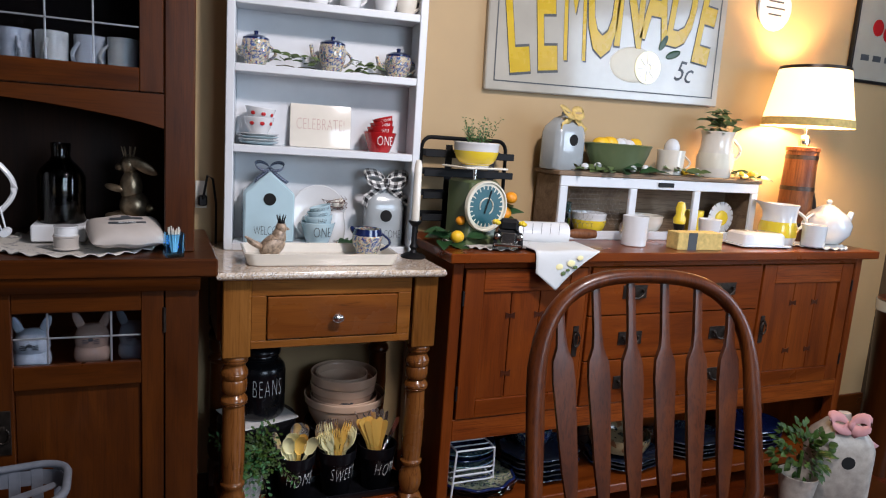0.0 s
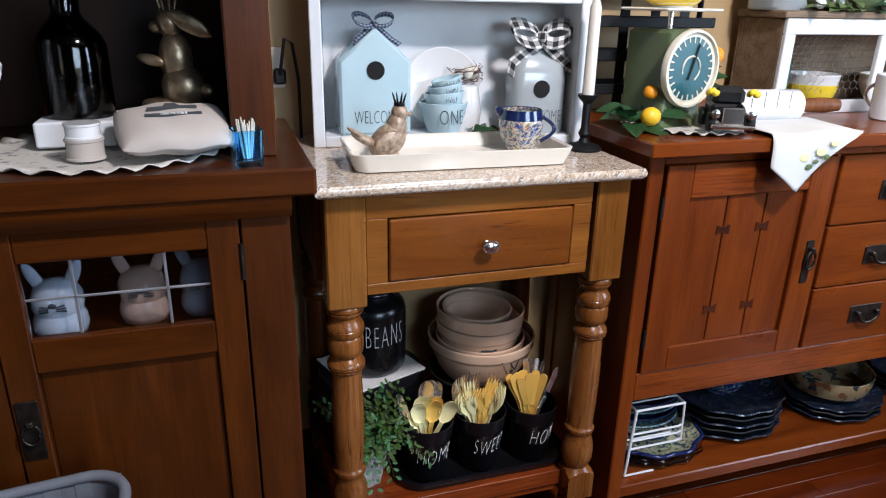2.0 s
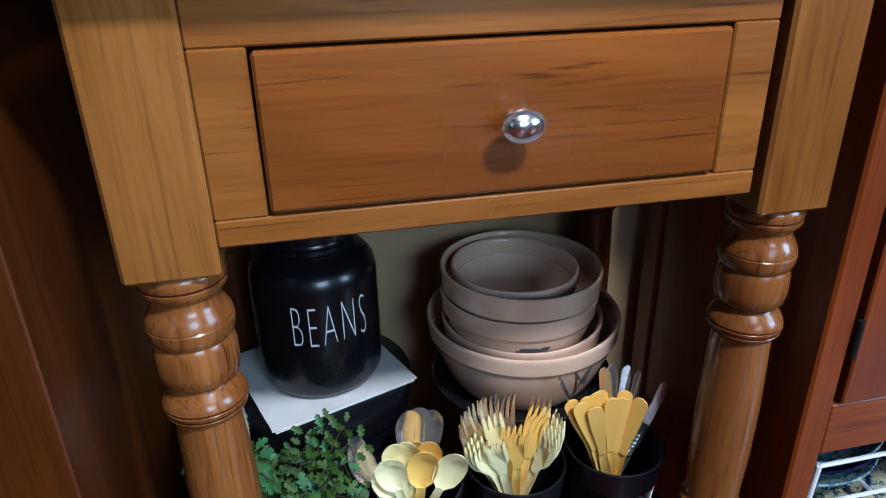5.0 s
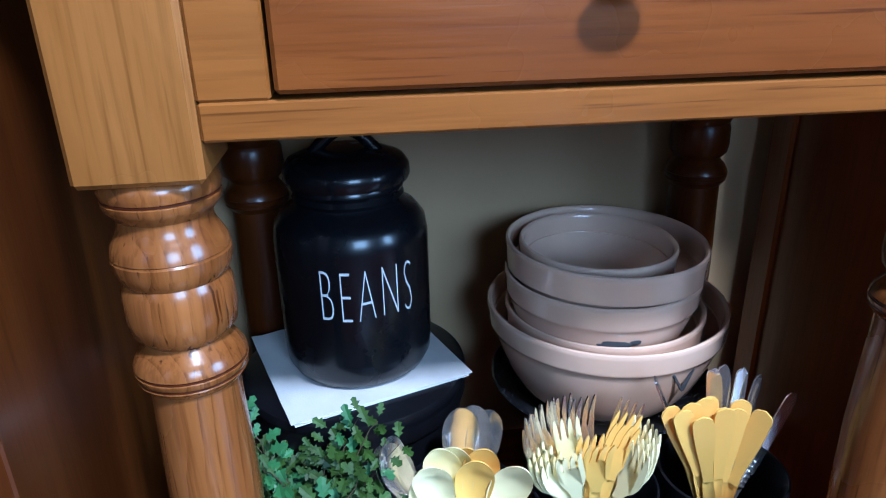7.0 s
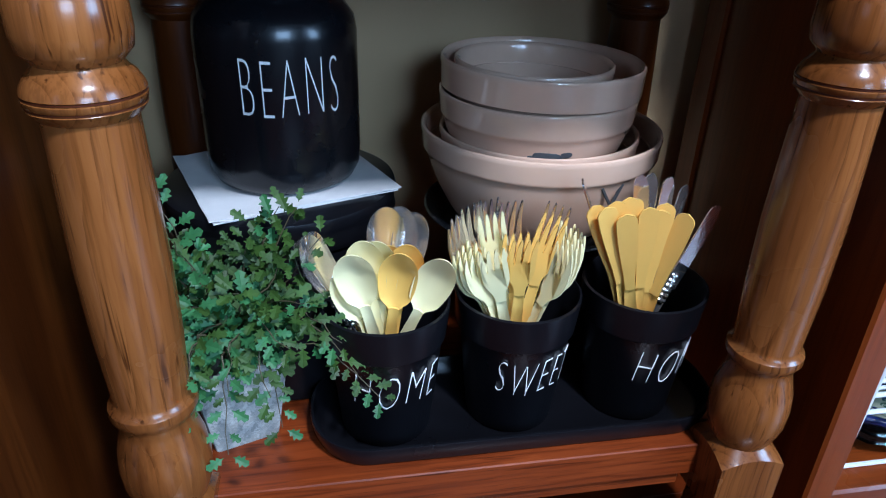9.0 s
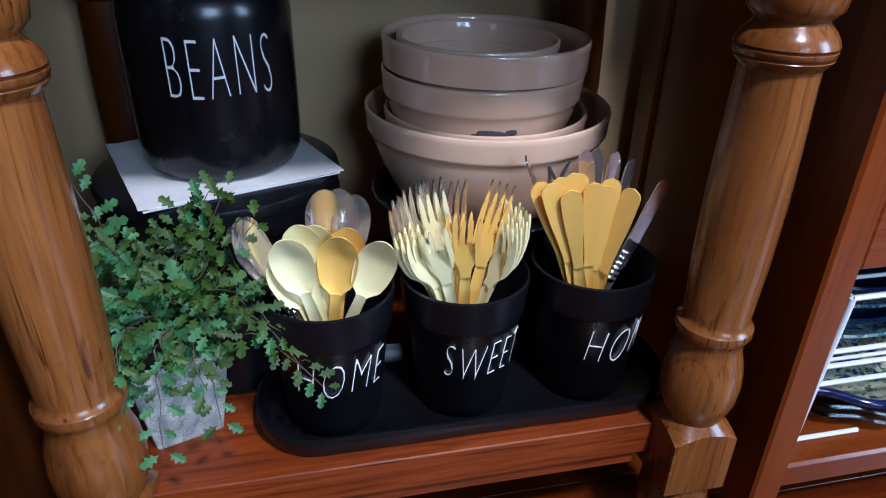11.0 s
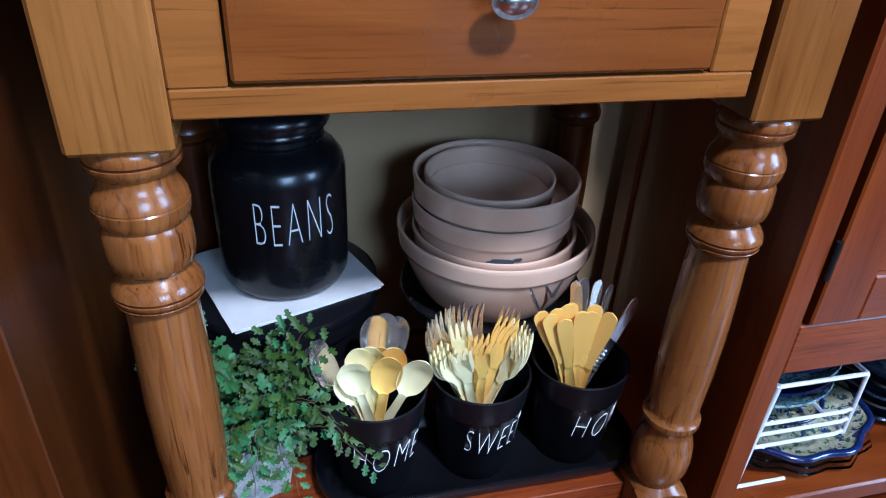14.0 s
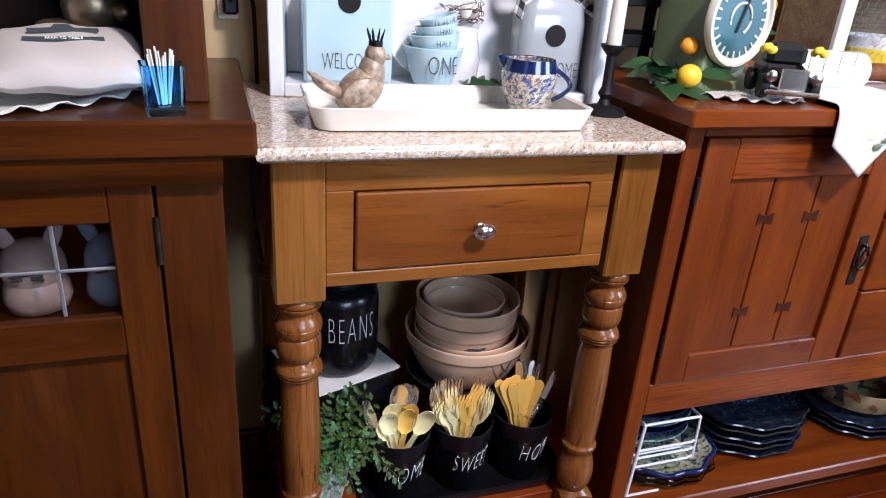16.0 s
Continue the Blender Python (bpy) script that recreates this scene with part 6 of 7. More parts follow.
mug("white ceramic canister behind the wire basket", WHITE_G, pose(-0.955, 0.10, ZH, 0, 0, 0), 0.05, 0.19, 0.95, 1.0, "canister", False)
mug("round white sugar bowl in the wire basket", WHITE_G, pose(-0.915, 0.005, ZH + 0.006, 0, 0, 0), 0.044, 0.085, 0.7, 1.15, "sugar_bowl", False)
wb = thing("wire_basket", "white wire basket with a wooden-gripped handle", "basket", -0.845, 0.005, ZH, 0)
bm = bmesh.new()
for z, s in ((0.003, 0.9), (0.035, 0.94), (0.068, 0.97), (0.1, 1.0)):
    tube(bm, [(px, py, z) for px, py in rounded(0.2 * s, 0.1 * s, 0.012, 3)], 0.0022 if z > 0.09 else 0.0015, 6, True)
part("hoop_frame", bm, WHITE_P, wb)
for k in range(10):
    x = -0.088 + 0.0196 * k
    tubepart("wire", [(x * 1.03, -0.05, 0.1), (x * 0.93, -0.045, 0.003), (x * 0.93, 0.045, 0.003), (x * 1.03, 0.05, 0.1)], 0.0014, WHITE_P, wb, 6)
for k in range(4):
    y = -0.033 + 0.022 * k
    tubepart("wire", [(-0.1, y, 0.1), (-0.09, y, 0.003), (0.09, y, 0.003), (0.1, y, 0.1)], 0.0014, WHITE_P, wb, 6)
hb = tubepart("handle", [(0.102, -0.03, 0.1), (0.112, -0.022, 0.06), (0.118, 0.0, 0.045), (0.112, 0.022, 0.06), (0.102, 0.03, 0.1)], 0.002, WHITE_P, wb)
lathepart("grip", [(0, -0.024), (0.008, -0.024), (0.0095, 0.0), (0.008, 0.024), (0, 0.024)], WHITE_P, hb, 14, pose(0.117, 0, 0.05, 90, 0, 0))


def bunny(x, y, z, mat, label):
    e = thing("bunny_mug", label, "mug", x, y, z, 0, "bunny mugs behind the leaded glass")
    lathepart("body", [(0, 0), (0.03, 0), (0.036, 0.004), (0.0405, 0.018), (0.038, 0.034), (0.0345, 0.042), (0.0385, 0.054), (0.037, 0.07), (0.030, 0.084), (0.016, 0.093), (0, 0.095)], mat, e, 32)
    for s in (-1, 1):
        bm = bmesh.new()
        vs = ball(bm, (0, 0, 0), (0.010, 0.005, 0.028), 12, 8)
        bmesh.ops.transform(bm, matrix=pose(s * 0.027, 0.0, 0.098, 0, s * 24, 0), verts=vs)
        part("ear", bm, mat, e)
        for q in (-6, 4, 14):
            boxpart("whisker", (s * 0.012 - 0.007, -0.0400, 0.057 + q * 0.0004), (s * 0.012 + 0.007, -0.0365, 0.0582 + q * 0.0004), DARK_L, e, 0, "", Matrix.Translation((s * 0.012, 0, 0.057)) @ pose(0, 0, 0, 0, -s * q, 0) @ Matrix.Translation((-s * 0.012, 0, -0.057)))
    bm = bmesh.new()
    ball(bm, (0, -0.0375, 0.064), (0.006, 0.003, 0.0045), 10, 6)
    part("nose", bm, DARK_L, e)
    return e


bunny(-0.693, 0.05, 0.6262, WHITE_G, "white glazed bunny-faced mug behind leaded glass")
bunny(-0.572, 0.075, 0.6262, PEACH, "peach glazed bunny-faced mug behind leaded glass")
bunny(-0.478, 0.085, 0.6262, GREY_G, "grey glazed bunny-faced mug behind leaded glass")
for k, x in enumerate((-0.50, -0.57, -0.645, -0.72, -0.86, -0.94, -1.02)):
    mug("white lettered mug on the hutch's upper shelf", WHITE_G if k % 2 else IVORY, pose(x, 0.115 + 0.02 * (k % 2), 1.2882, 0, 0, 200 + 30 * k), 0.034, 0.1, 0.95, 1.0, "mug", True, "mugs in the upper hutch")
cord = thing("power_cord", "black power cord hanging from a wall outlet", "cord", -0.305, 0.408, 0.90)
boxpart("outlet_plate", (-0.02, 0.0, 0.06), (0.012, 0.0095, 0.14), IVORY, cord, 0.002)
boxpart("plug", (-0.012, -0.03, 0.07), (0.012, -0.002, 0.1), IRON, cord, 0.004)
tubepart("cable", [(0.0, -0.03, 0.09), (0.01, -0.05, 0.16), (0.025, -0.045, 0.15), (0.035, -0.04, 0.08), (0.036, -0.03, 0.0), (0.036, -0.01, -0.4), (0.036, -0.01, -0.89)], 0.0035, IRON, cord)

# whitewashed splint basket standing on the floor before the hutch
sbk = thing("splint_basket", "whitewashed woven splint basket with a thick round-cornered rim", "basket", -0.727, -0.20, 0.0, 3)
rim = rounded(0.25, 0.19, 0.06, 8)
tubepart("rim", [(px, py, 0.455 + 0.005 * math.sin(9 * px)) for px, py in rim], 0.0085, BASKET_W, sbk, 8, True)
for k in range(5):
    z = 0.413 - 0.086 * k
    s = 0.98 - 0.03 * k
    bm = bmesh.new()
    lp = [[(px * s * g, py * s * g, z + dz) for px, py in rim] for g, dz in ((1.0, 0.0), (1.0, 0.035), (0.98, 0.035), (0.98, 0.0), (1.0, 0.0))]
    loft(bm, lp, False, False)
    part("band", bm, BASKET_W, sbk)
for k in range(6):
    x = -0.105 + 0.042 * k
    for sy in (-1, 1):
        boxpart("splint", (x - 0.011, sy * 0.0915 - 0.0015, 0.02), (x + 0.011, sy * 0.0915 + 0.0015, 0.455), BASKET_W, sbk, 0.0005)
bm = bmesh.new()
box(bm, (-0.11, -0.08, 0.0), (0.11, 0.08, 0.02), 0.004)
part("bottom", bm, BASKET_W, sbk)
for a in (28, -35):
    boxpart("cross_splint", (-0.115, -0.011, 0.425), (0.115, 0.011, 0.428), BASKET_W, sbk, 0, "", pose(0, 0, 0, 0, 0, a))


# ---- on the sideboard ----
sc = thing("kitchen_scale", "old green enamel kitchen scale with a teal dial", "scale", 0.468, 0.20, ZB, 12)
bm = bmesh.new()
lp = []
for w, d, z in ((0.14, 0.15, 0.0), (0.145, 0.155, 0.004), (0.125, 0.13, 0.02), (0.115, 0.12, 0.03), (0.115, 0.12, 0.185), (0.10, 0.105, 0.192)):
    lp.append([(px, py, z) for px, py in rounded(w, d, 0.012, 4)])
loft(bm, lp)
part("housing", bm, GREEN_P, sc)
lathepart("post", [(0, 0.19), (0.006, 0.19), (0.006, 0.226), (0, 0.226)], NICKEL, sc, 12)
bm = bmesh.new()
box(bm, (-0.08, -0.065, 0.226), (0.08, 0.065, 0.232), 0.003)
part("pan", bm, IVORY, sc)
dm = pose(0, -0.062, 0.117, 90, 0, 0)
dial = lathepart("dial_bezel", [(0.062, 0.0), (0.076, 0.0), (0.078, 0.006), (0.075, 0.014), (0.071, 0.014), (0.069, 0.008), (0.062, 0.008)], DIAL_W, sc, 48, dm)
lathepart("dial_face", [(0, 0.001), (0.069, 0.001), (0.069, 0.0075), (0, 0.0075)], TEAL, dial, 40, dm)
for k in range(24):
    a = 360 * k / 24
    boxpart("dial_mark", (-0.0013, -0.0016, 0.053 if k % 2 else 0.050), (0.0016, 0.0, 0.062), DIAL_W, dial, 0, "", pose(0, -0.0698, 0.117, 0, a, 0))
tubepart("inner_ring", arc(0, 0.117, 0.025, 200, -60, 24, -0.0705), 0.002, DIAL_W, dial, 6)
boxpart("needle", (-0.0025, -0.0728, -0.022), (0.0025, -0.0712, 0.05), IRON, dial, 0.0005, "", pose(0, 0, 0.117, 0, 18, 0))
yb = small_bowl("yellow and white banded bowl on the scale pan", 0.468, 0.20, ZB + 0.2322, 0.07, 0.072, 0.04, WHITE_G)
lathepart("yellow_band", [(0.0412, 0.004), (0.053, 0.012), (0.0615, 0.024), (0.066, 0.037), (0.0685, 0.046), (0.0676, 0.046), (0.0605, 0.024), (0.0405, 0.004)], YELLOW, yb, 48)
fr = thing("fern_sprig", "small green fern growing in the yellow bowl", "plant", 0.468, 0.20, ZB + 0.296)
bl, bs = bmesh.new(), bmesh.new()
r6 = random.Random(21)
for k in range(13):
    a = 2 * math.pi * k / 13
    q = r6.uniform(0.03, 0.075)
    frond(bl, bs, (0.012 * math.cos(a), 0.012 * math.sin(a), -0.04), (q * math.cos(a), q * math.sin(a), r6.uniform(0.03, 0.085)), 0.01, 0.0095, r6, 0.5)
lathe(bs, [(0, -0.05), (0.05, -0.05), (0.062, -0.012), (0, -0.01)], 24)
part("fronds", bl, [FERN, FERN_L], fr, "", 0)
part("soil_and_stems", bs, STEM, fr)

ws = thing("iron_rack", "black strap-iron basket standing behind the scale", "basket", 0.49, 0.335, ZB)
outer = [(-0.15, 0, 0.004), (-0.15, 0, 0.26)] + [(-0.12 - 0.03 * math.cos(math.pi / 2 * k / 5), 0, 0.27 + 0.04 * math.sin(math.pi / 2 * k / 5)) for k in range(1, 6)]
outer += [(-x, y, z) for x, y, z in outer[::-1]]
for y in (-0.045, 0.04):
    tubepart("frame", [(x, y, z) for x, y, z in outer], 0.0065, IRON, ws)
for x in (-0.075, 0.0, 0.075):
    boxpart("strap", (x - 0.012, -0.05, 0.0), (x + 0.012, -0.047, 0.29), IRON, ws)
for z in (0.05, 0.12, 0.19, 0.25):
    boxpart("strap", (-0.155, -0.054, z), (0.155, -0.0505, z + 0.022), IRON, ws)
    boxpart("strap", (-0.155, 0.044, z), (0.155, 0.0475, z + 0.022), IRON, ws)

sprig("lemon_branch", "lemons among large dark green leaves beside the scale", 0.392, 0.145, ZB, 16, 0.085, LEAF, 31, (0.05, 0.05, 0.03), 0.6, ((-0.012, -0.045, 0.03, 0.0185, LEMON), (0.02, 0.01, 0.07, 0.014, ORANGE)))
sprig("lemon_branch", "small orange fruits among dark leaves behind the scale", 0.60, 0.27, ZB, 14, 0.07, LEAF, 33, (0.035, 0.03, 0.15), 0.7, ((0.0, -0.03, 0.085, 0.023, ORANGE), (0.022, -0.03, 0.135, 0.019, ORANGE)))
ruffle("striped ruffled doily under the scale", 0.50, 0.155, ZB, 0.135, DOILY, 20)

trk = thing("toy_truck", "small black tin toy truck with silver grille", "toy", 0.525, 0.058, ZB + 0.0075, -28)
trk.scale = (1.25, 1.25, 1.25)
bm = bmesh.new()
box(bm, (-0.022, -0.045, 0.016), (0.022, 0.0, 0.036), 0.006)
box(bm, (-0.026, -0.005, 0.014), (0.026, 0.05, 0.04), 0.005)
box(bm, (-0.024, -0.004, 0.036), (0.024, 0.03, 0.066), 0.008)
part("body", bm, IRON, trk)
boxpart("grille", (-0.016, -0.049, 0.012), (0.016, -0.0455, 0.04), NICKEL, trk, 0.003)
boxpart("bumper", (-0.032, -0.056, 0.009), (0.032, -0.051, 0.015), NICKEL, trk, 0.002)
for s in (-1, 1):
    lathepart("headlight", [(0, 0), (0.006, 0), (0.007, 0.004), (0, 0.007)], NICKEL, trk, 14, pose(s * 0.026, -0.044, 0.03, 90, 0, 0))
    for y in (-0.03, 0.032):
        w = lathepart("wheel", [(0, -0.005), (0.014, -0.005), (0.0155, 0.0), (0.014, 0.005), (0, 0.005)], IRON, trk, 20, pose(s * 0.029, y, 0.0155, 0, 90, 0))
for s in (-1, 1):
    bm = bmesh.new()
    for k in range(5):
        ball(bm, (s * 0.03 + 0.006 * math.cos(k * 1.3), -0.02 + 0.006 * math.sin(k * 1.3), 0.058 + 0.003 * (k % 2)), 0.005, 8, 6)
    part("flower", bm, YELLOW, trk, "yellow paper flower")

rp = thing("rolling_pin", "white enamel rolling pin with wooden handles", "rolling pin", 0.685, 0.165, ZB + 0.035, -8)
lathepart("roller", [(0, -0.1), (0.033, -0.1), (0.035, -0.096), (0.035, 0.096), (0.033, 0.1), (0, 0.1)], WHITE_G, rp, 36, pose(0, 0, 0, 0, 90, 0))
for s in (-1, 1):
    lathepart("grip", [(0, 0.1), (0.008, 0.1), (0.009, 0.112), (0.016, 0.13), (0.017, 0.17), (0.013, 0.205), (0, 0.21)], CHURN_W, rp, 24, pose(0, 0, 0, 0, 90 * s, 0))
for k in range(6):
    boxpart("stripe", (-0.09 + 0.03 * k, -0.0354, -0.001), (-0.089 + 0.03 * k, -0.0346, 0.034), DARK_L, rp, 0)

tw = thing("tea_towel", "white cotton tea towel printed with lemons, hanging over the sideboard edge", "towel")
bm = bmesh.new()
nu, nv = 22, 30
grid = []
for j in range(nv + 1):
    v = j / nv
    row = []
    for i in range(nu + 1):
        u = i / nu
        x = 0.585 + 0.235 * u - 0.03 * v + 0.02 * v * (1 - u)
        reach = 0.30
        s = v * reach - 0.165
        lip = -0.0135
        hang = 0.118 * (1 - abs(u - 0.36) / 0.64 * (0.9 if u > 0.36 else 0.8))
        y = 0.15 - 0.1635 * min(1, v / 0.55)
        if v <= 0.55:
            z = ZB + 0.0085 + 0.0015 * math.sin(9 * u + 4 * v)
        else:
            q = (v - 0.55) / 0.45
            y = lip - 0.006 * math.sin(min(1, q * 3) * math.pi / 2) - 0.006 * q * math.sin(7 * u)
            z = ZB + 0.0085 - q * max(0.012, hang)
            x = x + 0.02 * q * (0.4 - u)
        row.append(bm.verts.new((x, y, z)))
    grid.append(row)
for j in range(nv):
    for i in range(nu):
        bm.faces.new((grid[j][i], grid[j][i + 1], grid[j + 1][i + 1], grid[j + 1][i]))
o = part("cloth", bm, TOWEL, tw, "", 60)
o.modifiers.new("thickness", "SOLIDIFY").thickness = 0.0015
for x, z, m_, r in ((0.66, 0.862, PALE_Y, 0.013), (0.70, 0.872, PALE_Y, 0.014), (0.73, 0.888, PALE_Y, 0.011), (0.675, 0.842, LEAF_L, 0.009), (0.69, 0.852, LEAF_L, 0.007), (0.715, 0.86, LEAF_L, 0.008)):
    bm = bmesh.new()
    ball(bm, (x, -0.0222, z), (r, 0.0009, r * 0.7), 14, 6)
    part("printed_lemon" if m_ is PALE_Y else "printed_leaf", bm, m_, tw)

crate = thing("egg_crate", "weathered white and grey wooden cabinet with chicken-wire front", "crate", 0.0, 0.0, ZB)
X0, X1, Y0, Y1, H = 0.80, 1.68, 0.245, 0.39, 0.215
boxpart("back_panel", (X0, Y1 - 0.008, 0), (X1, Y1, H), GREYWOOD, crate)
boxpart("side_panel", (X0, Y0, 0), (X0 + 0.014, Y1 - 0.008, H), GREYWOOD, crate)
boxpart("side_panel", (X1 - 0.014, Y0, 0), (X1, Y1 - 0.008, H), GREYWOOD, crate)
boxpart("bottom_panel", (X0 + 0.014, Y0, 0), (X1 - 0.014, Y1 - 0.008, 0.012), GREYWOOD, crate)
boxpart("top_board", (X0 - 0.012, Y0 - 0.015, H), (X1 + 0.012, Y1, H + 0.016), GREYWOOD, crate, 0.003)
for z0, z1 in ((0.0, 0.03), (0.18, H)):
    boxpart("rail", (X0, Y0 - 0.012, z0), (X1, Y0, z1), WHITE_P, crate)
for x in (X0, X0 + 0.285, X0 + 0.57, X1 - 0.03):
    boxpart("stile", (x, Y0 - 0.0125, 0.03), (x + 0.03, Y0, 0.18), WHITE_P, crate)
boxpart("latch", (1.2, Y0 - 0.018, 0.19), (1.27, Y0 - 0.0125, 0.205), IRON, crate, 0.002)
bm = bmesh.new()
hx = 0.011
for row in range(8):
    for col in range(14):
        cx = X0 + 0.045 + col * hx * 1.75 + (hx * 0.875 if row % 2 else 0)
        cz = 0.035 + row * hx * 1.5 + 0.012
        if cx > X0 + 0.275:
            continue
        a0, a1, a2 = [(cx + hx * math.cos(radians(a)), Y0 + 0.004, cz + hx * math.sin(radians(a))) for a in (30, 90, 150)]
        tube(bm, [a0, a1, a2, (a2[0], a2[1], a2[2] - hx)], 0.0006, 4)
tagged(part("wire_mesh", bm, NICKEL, crate), kind="stuff")
mug("teal glass jar inside the crate", TEAL_GL, pose(0.86, 0.30, ZB + 0.0122), 0.03, 0.11, 0.95, 1.0, "jar", False)
yb2 = small_bowl("yellow and white banded bowl inside the crate", 0.975, 0.305, ZB + 0.0122, 0.062, 0.075, 0.036, WHITE_G)
lathepart("yellow_band", [(0.037, 0.004), (0.048, 0.012), (0.055, 0.024), (0.059, 0.038), (0.061, 0.05), (0.060, 0.05), (0.054, 0.024), (0.036, 0.004)], YELLOW, yb2, 40)
small_bowl("cream banded bowl inside the crate", 1.22, 0.305, ZB + 0.0122, 0.066, 0.07, 0.038, IVORY)
mug("yellow and white cup inside the crate", YELLOW, pose(1.455, 0.31, ZB + 0.0122), 0.035, 0.09, 0.8, 1.0, "cup", False)
fl = thing("daisy_plaque", "white daisy flower plaque with a yellow centre", "ornament", 1.575, 0.30, ZB + 0.0122)
for k in range(16):
    boxpart("petal", (-0.010, -0.004, 0.026), (0.010, 0.0, 0.062), WHITE_G, fl, 0.0019, "", pose(0, -0.0003 * (k % 2), 0.064, 0, 360 * k / 16, 0))
lathepart("centre", [(0, 0), (0.03, 0), (0.028, 0.006), (0, 0.009)], YELLOW, fl, 28, pose(0, -0.0045, 0.064, 90, 0, 0))
ZC = ZB + H + 0.0162
h3 = house("grey galvanised birdhouse with a burlap bow, on the crate", GREY_G, pose(0.845, 0.315, ZC, 0, 0, 12), 0.135, 0.10, 0.12, 0.06, 0.10, 0.019, None, False)
bow(h3, BURLAP, 0.0, -0.03, 0.185, 0.05, 0.024)
for k, (x, s) in enumerate(((0.93, 41), (1.13, 43), (1.36, 44), (1.63, 47))):
    sprig("lemon_garland", "garland of dark leaves, white blossom and lemons along the crate top", x, 0.262, ZC, 13, 0.065, LEAF if k % 2 else LEAF_L, s, (0.075, 0.02, 0.022), 0.5, ((0.02, -0.012, 0.02, 0.013, WHITE_G if k < 3 else LEMON), (-0.03, -0.01, 0.016, 0.012, LEMON if k in (2, 3) else WHITE_G)))
gd = thing("serving_bowl", "wide dark green glazed bowl heaped with lemons and eggs", "bowl", 1.075, 0.315, ZC)
lathepart("body", [(0, 0), (0.05, 0), (0.056, 0.004), (0.062, 0.02), (0.074, 0.055), (0.078, 0.075), (0.082, 0.083), (0.079, 0.086), (0.072, 0.08), (0.0, 0.07)], GREEN_P, gd, 48, Matrix.Diagonal((1.7, 0.9, 1.15, 1)), "", 28, 0.012)
rl = random.Random(5)
for k in range(9):
    e = thing("lemon" if k % 3 else "egg", "lemon in the green bowl" if k % 3 else "white egg in the green bowl", "lemon" if k % 3 else "egg", 1.075 + rl.uniform(-0.09, 0.09), 0.315 + rl.uniform(-0.03, 0.03), ZC + 0.094 + rl.uniform(0, 0.006), rl.uniform(0, 360), "fruit in the green bowl")
    bm = bmesh.new()
    ball(bm, (0, 0, 0), (0.030, 0.022, 0.022), 14, 10)
    part("flesh", bm, LEMON if k % 3 else WHITE_G, e)
mug("white mug with an egg standing in it, on the crate", IVORY, pose(1.30, 0.30, ZC, 0, 0, -15), 0.05, 0.09, 0.92, 1.0)
eg = thing("egg", "white egg standing in the mug", "egg", 1.30, 0.30, ZC + 0.096)
bm = bmesh.new()
ball(bm, (0, 0, 0), (0.028, 0.028, 0.036))
part("shell", bm, WHITE_G, eg)
pitcher("ivory pitcher with a broad yellow glaze band, holding greenery", IVORY, pose(1.515, 0.305, ZC, 0, 0, -10), 0.066, 0.17, 0.86, 1.08, DIAL_W, False)
sprig("greenery", "bunch of pale and dark green leaves in the ivory pitcher", 1.515, 0.305, ZC + 0.15, 46, 0.05, LEAF_L, 53, (0.05, 0.035, 0.09), 1.2)
# front row
mug("white mug with a small dark print", WHITE_G, pose(1.035, 0.125, ZB, 0, 0, 100), 0.043, 0.1, 0.96, 1.0)
bx = thing("box", "small cream cardboard box with a black checked end", "box", 1.235, 0.06, ZB, -4)
boxpart("carton", (-0.09, -0.03, 0), (0.09, 0.03, 0.058), BURLAP, bx, 0.002)
boxpart("checked_band", (-0.05, -0.0308, 0.0), (-0.015, -0.0302, 0.0575), DARK_L, bx, 0)
pm = thing("pepper_mill", "tall yellow and black turned pepper mill", "mill", 1.245, 0.155, ZB)
lathepart("body", [(0, 0), (0.022, 0), (0.024, 0.01), (0.016, 0.03), (0.014, 0.05), (0.02, 0.07), (0, 0.07)], IRON, pm, 24)
lathepart("head", [(0, 0.07), (0.02, 0.072), (0.022, 0.09), (0.014, 0.105), (0.018, 0.125), (0.012, 0.145), (0, 0.15)], YELLOW, pm, 24)
mug("white cup with a small print", WHITE_G, pose(1.385, 0.155, ZB, 0, 0, 20), 0.04, 0.09, 0.8, 1.0, "cup", False)
bd = thing("butter_dish", "white china butter dish with lemon print", "dish", 1.575, 0.12, ZB, -6)
bm = bmesh.new()
loft(bm, [[(px, py, z) for px, py in rounded(w, d, 0.015, 4)] for w, d, z in ((0.19, 0.11, 0), (0.22, 0.135, 0.006), (0.22, 0.135, 0.01), (0.185, 0.105, 0.0105), (0.18, 0.1, 0.045), (0.165, 0.085, 0.052))])
part("body", bm, WHITE_G, bd)
pitcher("yellow and white glazed pitcher", WHITE_G, pose(1.735, 0.17, ZB, 0, 0, -20), 0.068, 0.15, 0.9, 1.06, YELLOW)
mug("small white cup on a doily", WHITE_G, pose(1.80, 0.065, ZB + 0.0075, 0, 0, 0), 0.042, 0.08, 0.95, 1.0, "cup", False)
ruffle("white ruffled doily under the teapot", 1.87, 0.13, ZB, 0.125, TOWEL)
tp = thing("teapot", "round white china teapot", "teapot", 1.965, 0.15, ZB + 0.0075, 180)
lathepart("body", [(0, 0), (0.05, 0), (0.06, 0.005), (0.088, 0.04), (0.092, 0.075), (0.075, 0.11), (0.045, 0.128), (0.04, 0.134), (0.02, 0.146), (0.008, 0.15), (0.012, 0.16), (0.006, 0.168), (0, 0.169)], WHITE_G, tp, 40)
handle(tp, WHITE_G, 0.085, 0.03, 0.11, 0.045, 0.007)
